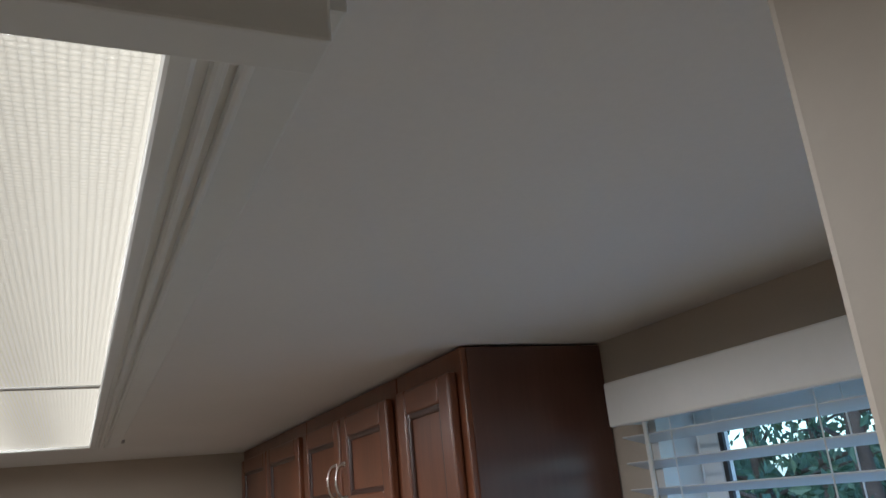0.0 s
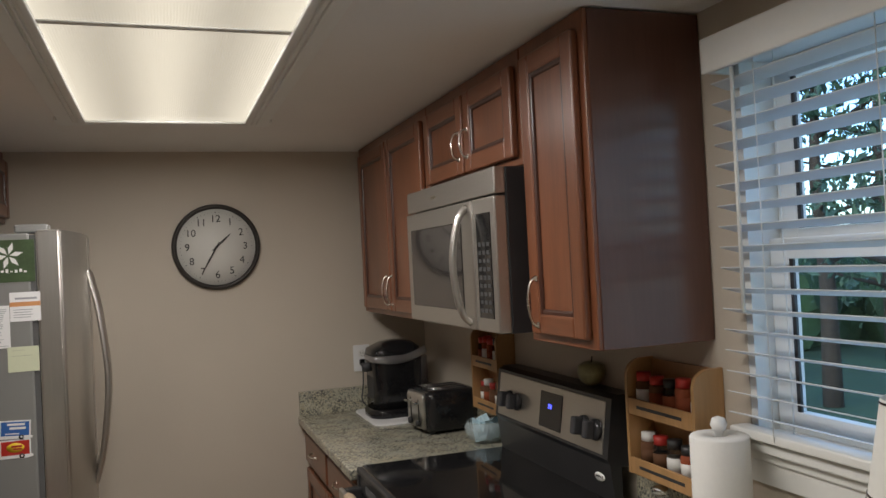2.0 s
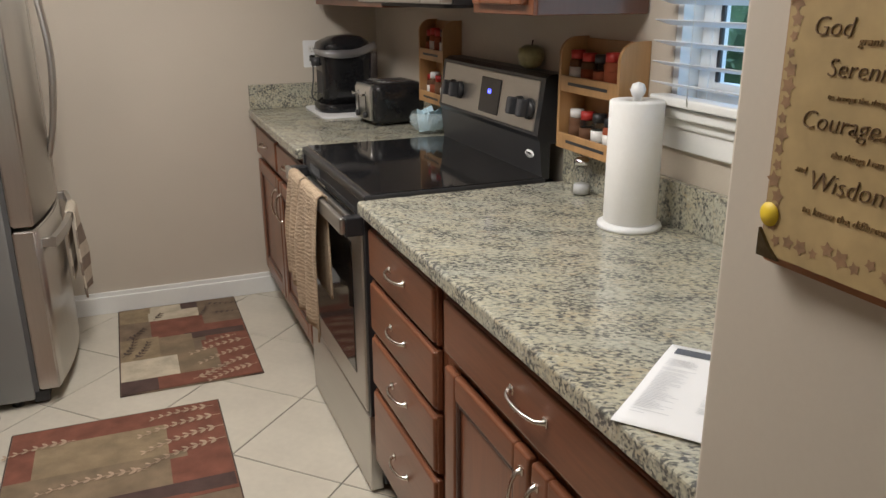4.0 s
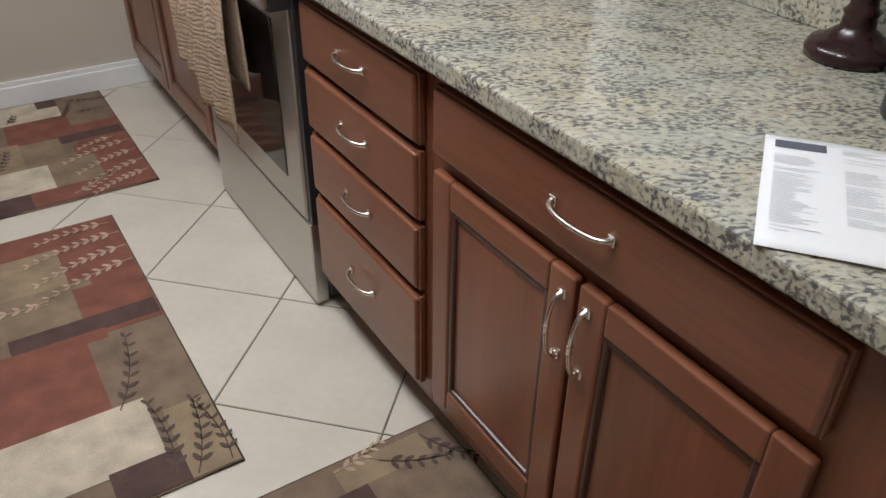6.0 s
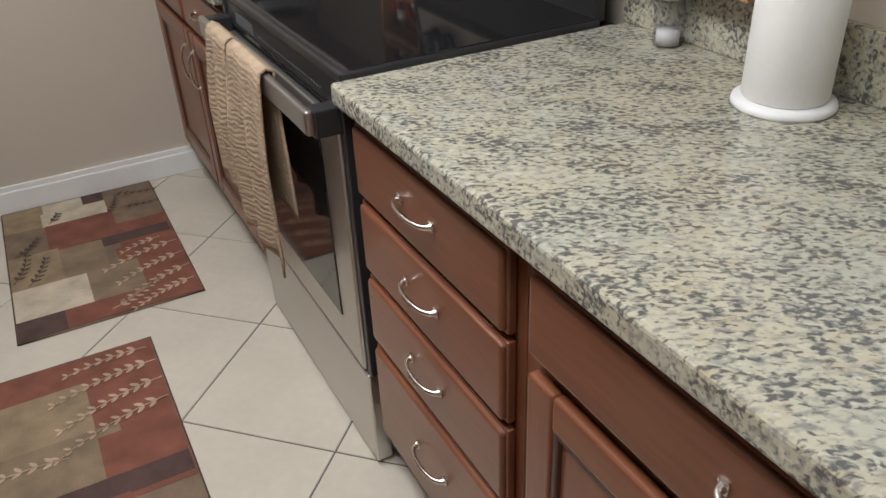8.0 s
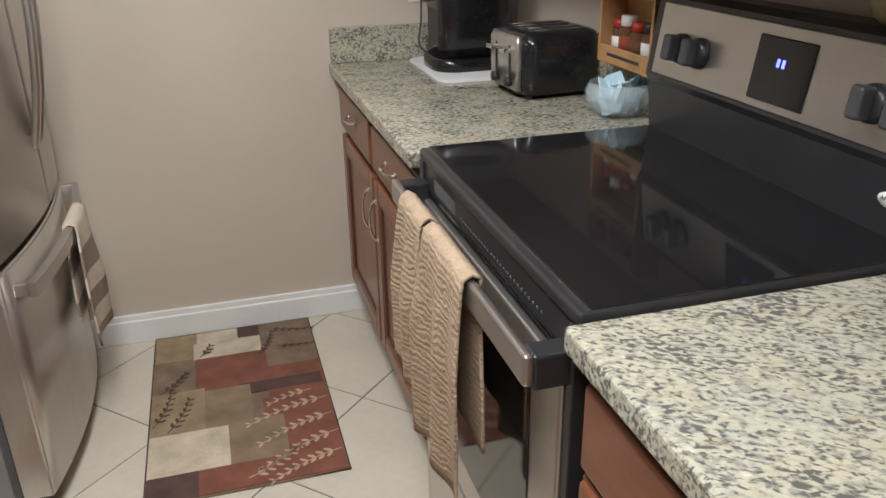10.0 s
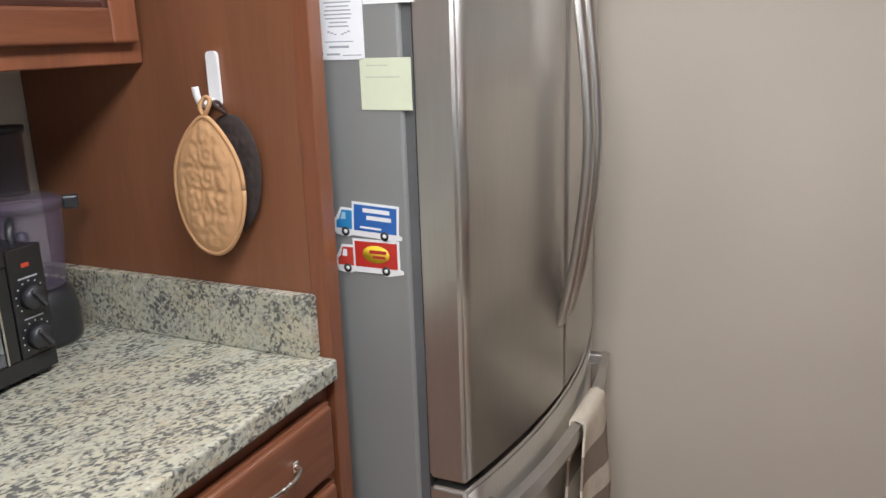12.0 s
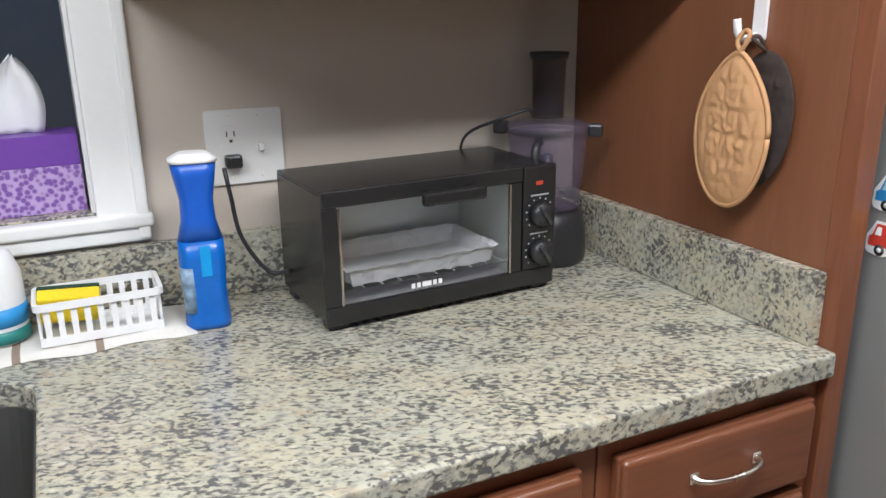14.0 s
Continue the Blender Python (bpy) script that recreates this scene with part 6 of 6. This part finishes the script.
bk = thing("sponge_basket", "small white slotted plastic basket", "basket", pose(-1.310, 1.638, CT + 0.0105))
bx, by, bh = 0.042, 0.083, 0.064
part("floor", slab(-bx + 0.006, bx - 0.006, -by + 0.006, by - 0.006, 0, 0.003), PLASTIC, bk)
bm = bmesh.new()
ro = rounded(-bx - 0.005, bx + 0.005, -by - 0.005, by + 0.005, 0.012, 4)
ri = rounded(-bx + 0.001, bx - 0.001, -by + 0.001, by - 0.001, 0.008, 4)
for z0_, z1_ in ((bh - 0.010, bh),):
    lo_o, hi_o, lo_i, hi_i = ([bm.verts.new((x, y, z)) for x, y in r] for r, z in ((ro, z0_), (ro, z1_), (ri, z0_), (ri, z1_)))
    n = len(ro)
    for i in range(n):
        j = (i + 1) % n
        bm.faces.new((lo_o[i], lo_o[j], hi_o[j], hi_o[i]))
        bm.faces.new((lo_i[i], hi_i[i], hi_i[j], lo_i[j]))
        bm.faces.new((hi_o[i], hi_o[j], hi_i[j], hi_i[i]))
        bm.faces.new((lo_o[i], lo_i[i], lo_i[j], lo_o[j]))
part("rim", bm, PLASTIC, bk)
for s in (-1, 1):
    for k in range(9):
        y = -by + 0.012 + k * (2 * by - 0.024) / 8
        part("slat", slab(s * (bx - 0.001) - 0.0016, s * (bx - 0.001) + 0.0016, y - 0.0042, y + 0.0042, 0.012, bh - 0.009), PLASTIC, bk)
    for k in range(4):
        x = -bx + 0.012 + k * (2 * bx - 0.024) / 3
        part("slat", slab(x - 0.0042, x + 0.0042, s * (by - 0.001) - 0.0016, s * (by - 0.001) + 0.0016, 0.012, bh - 0.009), PLASTIC, bk)
    part("lower_band", slab(s * (bx - 0.001) - 0.0018, s * (bx - 0.001) + 0.0018, -by, by, 0.0, 0.013), PLASTIC, bk)
    part("lower_band", slab(-bx + 0.001, bx - 0.001, s * (by - 0.001) - 0.0018, s * (by - 0.001) + 0.0018, 0.0, 0.0128), PLASTIC, bk)
spg = thing("sponge", "yellow scrubbing sponge with a dark green pad", "sponge", pose(-1.312, 1.598, CT + 0.054, -8, -62, 4))
part("foam", slab(-0.026, 0.026, -0.042, 0.042, -0.012, 0.010, bevel=0.003), material("yellow_sponge", (0.80, 0.60, 0.02), 0.95, vary=0.12, fine=220, bump=0.8), spg)
part("scour_pad", slab(-0.026, 0.026, -0.042, 0.042, 0.0102, 0.017, bevel=0.002), material("green_scour_pad", (0.02, 0.05, 0.03), 0.95, fine=300, bump=0.8), spg)
sb = thing("soap_bottle", "white soap bottle with blue label", "bottle", pose(-1.335, 1.502, CT + 0.0105))
part("bottle", lathe(bmesh.new(), [(0, 0), (0.036, 0), (0.04, 0.008), (0.04, 0.10), (0.03, 0.13), (0.014, 0.14), (0, 0.14)], 28), PLASTIC, sb)
part("blue_band", lathe(bmesh.new(), [(0.0402, 0.028), (0.0412, 0.028), (0.0412, 0.055), (0.0402, 0.055)], 28), material("sky_blue_print", (0.03, 0.28, 0.62), 0.45, bump=0), sb)
part("green_base", lathe(bmesh.new(), [(0.0402, 0.003), (0.0408, 0.003), (0.0408, 0.022), (0.0402, 0.022)], 28), material("teal_print", (0.02, 0.22, 0.20), 0.45, bump=0), sb)
part("pump", lathe(bmesh.new(), [(0, 0.14), (0.015, 0.14), (0.015, 0.155), (0.004, 0.157), (0.004, 0.18), (0, 0.18)], 16), PLASTIC, sb)

tb = thing("tissue_box", "purple patterned tissue box on the granite ledge", "tissue box", pose(-1.485, 1.578, LZ0))


def bubble_material():
    m = material("purple_bubble_card", (0.16, 0.05, 0.36), 0.4, bump=0)
    nt = m.node_tree
    p = nt.nodes["Principled BSDF"]
    tc = nt.nodes.new("ShaderNodeTexCoord")
    v = nt.nodes.new("ShaderNodeTexVoronoi")
    v.inputs["Scale"].default_value = 120
    nt.links.new(tc.outputs["Object"], v.inputs["Vector"])
    r = nt.nodes.new("ShaderNodeValToRGB")
    r.color_ramp.elements[0].color, r.color_ramp.elements[1].color = (0.20, 0.09, 0.36, 1), (0.50, 0.36, 0.62, 1)
    r.color_ramp.elements[0].position, r.color_ramp.elements[1].position = 0.35, 0.62
    nt.links.new(v.outputs["Distance"], r.inputs["Fac"])
    nt.links.new(r.outputs["Color"], p.inputs["Base Color"])
    return m


part("carton", slab(-0.044, 0.044, -0.066, 0.066, 0.0, 0.074, bevel=0.001, seg=1), bubble_material(), tb, "bubble-printed carton")
part("carton_top", slab(-0.044, 0.044, -0.066, 0.066, 0.0742, 0.122, bevel=0.001, seg=1), material("plain_purple_card", (0.17, 0.06, 0.36), 0.4, bump=0), tb)
bm = bmesh.new()
rows = []
for k in range(12):
    t = k / 11
    w = 0.040 * (1 - t) ** 0.7 + 0.014 * math.sin(math.pi * t) + 0.004
    rows.append([bm.verts.new((0.012 * math.sin(i * 1.3 + 3 * t) * (0.5 + t) + (0.004 if i % 2 else -0.004), -0.02 + w * (i / 6 - 0.5) * 1.9 + 0.012 * t, 0.1225 + 0.115 * t + 0.006 * math.sin(i * 2.1) * t)) for i in range(7)])
for a, b in zip(rows, rows[1:]):
    for i in range(6):
        bm.faces.new((a[i], a[i + 1], b[i + 1], b[i])).smooth = True
tis = part("tissue", bm, PAPER, tb, "white tissue")
tsm = tis.modifiers.new("thickness", "SOLIDIFY")
tsm.thickness = 0.0006


# ---- rugs ----
def pile(name, c):
    return material(name, c, 0.95, vary=0.26, scale=14, fine=260, bump=0.7)


RUG = {"tan": pile("rug_tan", (0.27, 0.20, 0.12)), "cream": pile("rug_cream", (0.50, 0.43, 0.32)), "rust": pile("rug_rust", (0.20, 0.075, 0.048)), "brown": pile("rug_brown", (0.19, 0.135, 0.09)),
       "dark": pile("rug_dark", (0.085, 0.05, 0.042)), "olive": pile("rug_olive", (0.22, 0.16, 0.10)), "leafdark": pile("rug_leaf_dark", (0.095, 0.065, 0.05)), "leafpale": pile("rug_leaf_pale", (0.46, 0.33, 0.23))}


def sprig(bm, x, y, ang, length, n, leaf, z):
    """A stem with pairs of small flat leaves."""
    d = Vector((math.cos(ang), math.sin(ang), 0))
    s = Vector((-d.y, d.x, 0))
    bend = 0.25
    pts = [Vector((x, y, z)) + d * length * k / n + s * bend * length * (k / n) ** 2 for k in range(n + 1)]
    for a, b in zip(pts, pts[1:]):
        w = s * 0.0016
        bm.faces.new([bm.verts.new(v) for v in (a - w, a + w, b + w, b - w)])
    for k, p in enumerate(pts[1:]):
        for side in (-1, 1):
            q = (d * 0.75 + s * side * 0.66).normalized()
            e = Vector((-q.y, q.x, 0))
            l = leaf * (1 - 0.35 * k / n)
            bm.faces.new([bm.verts.new(v) for v in (p, p + q * l * 0.35 + e * l * 0.2, p + q * l * 0.75 + e * l * 0.16, p + q * l, p + q * l * 0.75 - e * l * 0.16, p + q * l * 0.35 - e * l * 0.2)])


def rug(label, x0, x1, y0, y1, blocks, sprigs):
    """Blocks are (colour, u0, u1, v0, v1) with u to the right and v from the far edge."""
    r = thing("area_rug", label, "rug", pose(x0, y1, 0))
    w, h = x1 - x0, y1 - y0
    part("rug_base", slab(0, w, -h, 0, 0.0005, 0.0065, bevel=0.002), RUG["brown"], r)
    part("binding", sweep(bmesh.new(), [(0.001, -0.001, 0.004), (w - 0.001, -0.001, 0.004), (w - 0.001, -h + 0.001, 0.004), (0.001, -h + 0.001, 0.004), (0.001, -0.001, 0.004)], 0.0032, 6), RUG["dark"], r)
    for k, (c, u0, u1, v0, v1) in enumerate(blocks):
        part("colour_block", slab(max(u0 * w, 0.004), min(u1 * w, w - 0.004), max(-v1 * h, -h + 0.004), min(-v0 * h, -0.004), 0.006, 0.0068 + 0.00025 * k), RUG[c], r)
    top = 0.0072 + 0.00025 * len(blocks)
    for c in ("leafdark", "leafpale"):
        bm = bmesh.new()
        for col, u, v, ang, ln, n, leaf in sprigs:
            if col == c:
                sprig(bm, u * w, -v * h, radians(ang), ln, n, leaf, top)
        if bm.faces:
            tagged(part("leaf_pattern", bm, RUG[c], r), kind="stuff")
    return r


rug("small rust and tan patchwork rug by the end wall", -0.37, 0.160, 2.585, 3.474,
    [("tan", 0, 0.26, 0, 0.2), ("cream", 0.26, 0.52, 0, 0.10), ("dark", 0.52, 0.7, 0.0, 0.09), ("cream", 0.24, 0.66, 0.09, 0.21), ("brown", 0.66, 1, 0, 0.36), ("rust", 0.25, 0.68, 0.21, 0.46), ("rust", 0.66, 1, 0.34, 0.56), ("dark", 0.5, 0.98, 0.43, 0.5),
     ("tan", 0, 0.30, 0.42, 0.68), ("olive", 0.30, 0.56, 0.44, 0.68), ("rust", 0.62, 1, 0.55, 0.9), ("cream", 0, 0.42, 0.67, 0.89), ("olive", 0.42, 0.72, 0.66, 0.88), ("dark", 0, 0.26, 0.88, 1), ("rust", 0.26, 1, 0.88, 1)],
    [("leafdark", 0.02, 0.62, 60, 0.17, 6, 0.028), ("leafdark", 0.10, 0.66, 55, 0.16, 6, 0.028), ("leafdark", 0.05, 0.42, 40, 0.12, 5, 0.028), ("leafdark", 0.28, 0.20, 50, 0.07, 3, 0.026), ("leafdark", 0.64, 0.24, 55, 0.14, 6, 0.022), ("leafdark", 0.72, 0.05, -30, 0.15, 6, 0.022), ("leafdark", 0.75, 0.20, -20, 0.12, 5, 0.02),
     ("leafpale", 0.98, 0.60, 185, 0.24, 8, 0.03), ("leafpale", 0.98, 0.70, 190, 0.22, 8, 0.03), ("leafpale", 0.99, 0.80, 195, 0.24, 8, 0.03), ("leafpale", 0.98, 0.90, 190, 0.2, 8, 0.03), ("leafpale", 0.5, 0.96, 20, 0.16, 6, 0.03), ("leafpale", 0.9, 0.54, 185, 0.13, 5, 0.026)])
rug("large rust and tan patchwork rug on the tile floor", -0.715, -0.035, 1.255, 2.428,
    [("rust", 0, 1, 0, 0.34), ("tan", 0.12, 0.72, 0.10, 0.27), ("olive", 0.0, 0.80, 0.27, 0.43), ("rust", 0.72, 1, 0.3, 0.5), ("dark", 0.45, 0.99, 0.425, 0.485), ("rust", 0.0, 0.78, 0.48, 0.78), ("brown", 0.70, 1, 0.52, 1), ("cream", 0.22, 0.80, 0.745, 0.92), ("tan", 0.84, 1, 0.80, 1), ("dark", 0.62, 0.84, 0.91, 1), ("olive", 0, 0.3, 0.78, 1)],
    [("leafpale", 0.99, 0.10, 178, 0.26, 9, 0.032), ("leafpale", 0.99, 0.17, 184, 0.26, 9, 0.032), ("leafpale", 0.99, 0.24, 186, 0.28, 9, 0.032), ("leafpale", 0.97, 0.04, 172, 0.2, 7, 0.03), ("leafpale", 0.62, 0.33, 170, 0.3, 9, 0.03), ("leafpale", 0.3, 0.1, 175, 0.2, 7, 0.03),
     ("leafdark", 0.80, 0.98, 75, 0.24, 7, 0.034), ("leafdark", 0.86, 0.99, 62, 0.22, 7, 0.034), ("leafdark", 0.72, 0.76, 60, 0.26, 7, 0.034), ("leafdark", 0.97, 0.99, 80, 0.2, 6, 0.03)])
rug("patchwork rug in front of the wide base cabinet", -0.42, 0.385, 0.28, 1.143,
    [("brown", 0, 1, 0, 0.3), ("tan", 0.66, 0.92, 0.02, 0.10), ("dark", 0.50, 0.72, 0.10, 0.20), ("cream", 0.30, 0.74, 0.20, 0.36), ("rust", 0, 0.5, 0.3, 0.7), ("olive", 0.5, 1, 0.36, 0.7), ("rust", 0.2, 1, 0.7, 1)],
    [("leafdark", 0.78, 0.05, -40, 0.14, 5, 0.03), ("leafdark", 0.92, 0.03, -70, 0.16, 6, 0.03), ("leafpale", 0.66, 0.03, 0, 0.12, 5, 0.028)])

# ---- garden seen through the window ----
GRASS = material("lawn_grass", (0.05, 0.095, 0.045), 0.9, vary=0.35, scale=0.8, fine=30, bump=0.4)
solid("ground", slab(XR + T + 0.05, 60, -60, 60, -0.75, -0.7), GRASS, "green lawn outside the window", "lawn", "structure")
BARK = material("tree_bark", (0.06, 0.045, 0.035), 0.9, vary=0.3, scale=8, bump=0.8)
LEAVES = [material("tree_leaves", (0.035, 0.085, 0.055), 0.6, vary=0.4, scale=2, bump=0), material("tree_leaves_light", (0.075, 0.13, 0.075), 0.6, vary=0.3, scale=2, bump=0)]


def tree(x, y, h, spread, seed, leaves, low):
    r = random.Random(seed)
    t = thing("tree", "leafy green tree standing on the lawn", "tree", pose(x, y, -0.7), group="garden trees")
    bm = sweep(bmesh.new(), [(0, 0, 0), (0.05, 0.03, h * 0.25), (-0.04, 0.06, h * 0.5), (0.02, 0, h * 0.85)], [0.14, 0.11, 0.08, 0.02], 10)
    tips = []
    for k in range(16):
        a, z = r.uniform(0, 6.28), h * r.uniform(low, 0.85)
        ln = spread * r.uniform(0.5, 1.0) * (1.1 - 0.5 * abs(z / h - 0.5))
        e = Vector((math.cos(a) * ln, math.sin(a) * ln, z + ln * r.uniform(-0.05, 0.4)))
        mid = Vector((e.x * 0.5, e.y * 0.5, z + ln * 0.15))
        sweep(bm, [(0, 0, z), mid, e], [0.04, 0.025, 0.008], 6)
        tips += [mid, e, (mid + e) / 2, Vector((e.x * 0.25, e.y * 0.25, z))]
    part("trunk", bm, BARK, t)
    verts, faces = [[], []], [[], []]
    for k in range(leaves):
        c = r.choice(tips) + Vector((r.gauss(0, 0.33), r.gauss(0, 0.33), r.gauss(0, 0.26)))
        m = Euler((r.uniform(0, 6), r.uniform(0, 6), r.uniform(0, 6))).to_matrix()
        s = r.uniform(0.05, 0.10)
        q = 0 if r.random() < 0.7 else 1
        n0 = len(verts[q])
        verts[q] += [tuple(c + m @ Vector(p) * s) for p in ((-1, 0, 0), (0, -0.45, 0.12), (1, 0, 0), (0, 0.45, 0.12))]
        faces[q].append((n0, n0 + 1, n0 + 2, n0 + 3))
    for q in (0, 1):
        me = bpy.data.meshes.new("crown")
        me.from_pydata(verts[q], [], faces[q])
        me.materials.append(LEAVES[q])
        o = new("crown", me)
        o.parent = t
        tagged(o, kind="stuff")


for k, (x, y, h, s, n, low) in enumerate(((6.5, 5.2, 5.5, 2.2, 1500, 0.30), (8.5, 8.5, 6.5, 2.6, 1800, 0.22), (10.5, 5.5, 7, 2.8, 1800, 0.2), (7.0, 10.5, 6, 2.5, 2000, 0.2), (12.5, 11, 8, 3.2, 2200, 0.15), (5.0, 13.5, 7, 3.0, 2400, 0.15), (14, 7.5, 8, 3.2, 2400, 0.12))):
    tree(x, y, h, s, 40 + k, n, low)
HEDGE = material("far_hedge", (0.03, 0.07, 0.03), 0.9, vary=0.5, scale=1.5, fine=12, bump=0.6)
bm = bmesh.new()
rr = random.Random(77)
for k in range(60):
    a = radians(-5 + 100 * k / 59)
    d = rr.uniform(19, 23)
    rad = rr.uniform(1.0, 1.8)
    g0 = bmesh.ops.create_icosphere(bm, subdivisions=3, radius=rad, matrix=Matrix.Translation((d * math.cos(a), d * math.sin(a), -0.4 + rad * 0.5)))
    for v in g0["verts"]:
        v.co += Vector((1, 1, 1)) * 0.45 * noise.noise(v.co * 1.6) + Vector((0, 0, 1)) * 0.3 * noise.noise(v.co * 4)
solid("hedge", bm, HEDGE, "distant dark green hedge beyond the lawn", "hedge", "stuff")

# ---- floor tiles, laid diagonally ----
HD = 0.291
floor = solid("floor", slab(XL - T, XR + T, YB - T, YF + T, -0.06, -0.003), GROUT, "cream ceramic tile floor laid diagonally", "floor", "structure")


def clipped(poly, x0, x1, y0, y1):
    for axis, lim, sign in ((0, x0, 1), (0, x1, -1), (1, y0, 1), (1, y1, -1)):
        out = []
        for i, a in enumerate(poly):
            b = poly[(i + 1) % len(poly)]
            da, db = sign * (a[axis] - lim), sign * (b[axis] - lim)
            if da >= 0:
                out.append(a)
            if da * db < 0:
                t = da / (da - db)
                out.append((a[0] + t * (b[0] - a[0]), a[1] + t * (b[1] - a[1])))
        poly = out
        if len(poly) < 3:
            return []
    return poly


def tile_mesh(poly):
    bm = bmesh.new()
    cx, cy = sum(p[0] for p in poly) / len(poly), sum(p[1] for p in poly) / len(poly)
    n = len(poly)
    rings = [[bm.verts.new((cx + (x - cx) * k, cy + (y - cy) * k, z)) for x, y in poly] for k, z in ((1, -0.006), (1, -0.0015), (0.992, 0.0))]
    for a, b in zip(rings, rings[1:]):
        for i in range(n):
            bm.faces.new((a[i], a[(i + 1) % n], b[(i + 1) % n], b[i]))
    bm.faces.new(rings[-1])
    return mesh_of("tile", bm, TILE)


gap = 0.0032
full = [(0, -HD + gap), (HD - gap, 0), (0, HD - gap), (-HD + gap, 0)]
shared = tile_mesh(full)
for i in range(-8, 6):
    for j in range(-16, 9):
        if (i + j) % 2 == 0:
            continue
        cx, cy = 0.256 + i * HD, 1.75 + j * HD
        moved = [(x + cx, y + cy) for x, y in full]
        poly = clipped(moved, XL, XR, YB, YF)
        if len(poly) < 3:
            continue
        if poly == moved:
            o = new("tile", shared)
            o.matrix_basis = pose(cx, cy, 0)
        else:
            area = abs(sum(a[0] * b[1] - a[1] * b[0] for a, b in zip(poly, poly[1:] + poly[:1]))) / 2
            if area < 0.002:
                continue
            o = new("tile", tile_mesh(poly))
        o.parent = floor
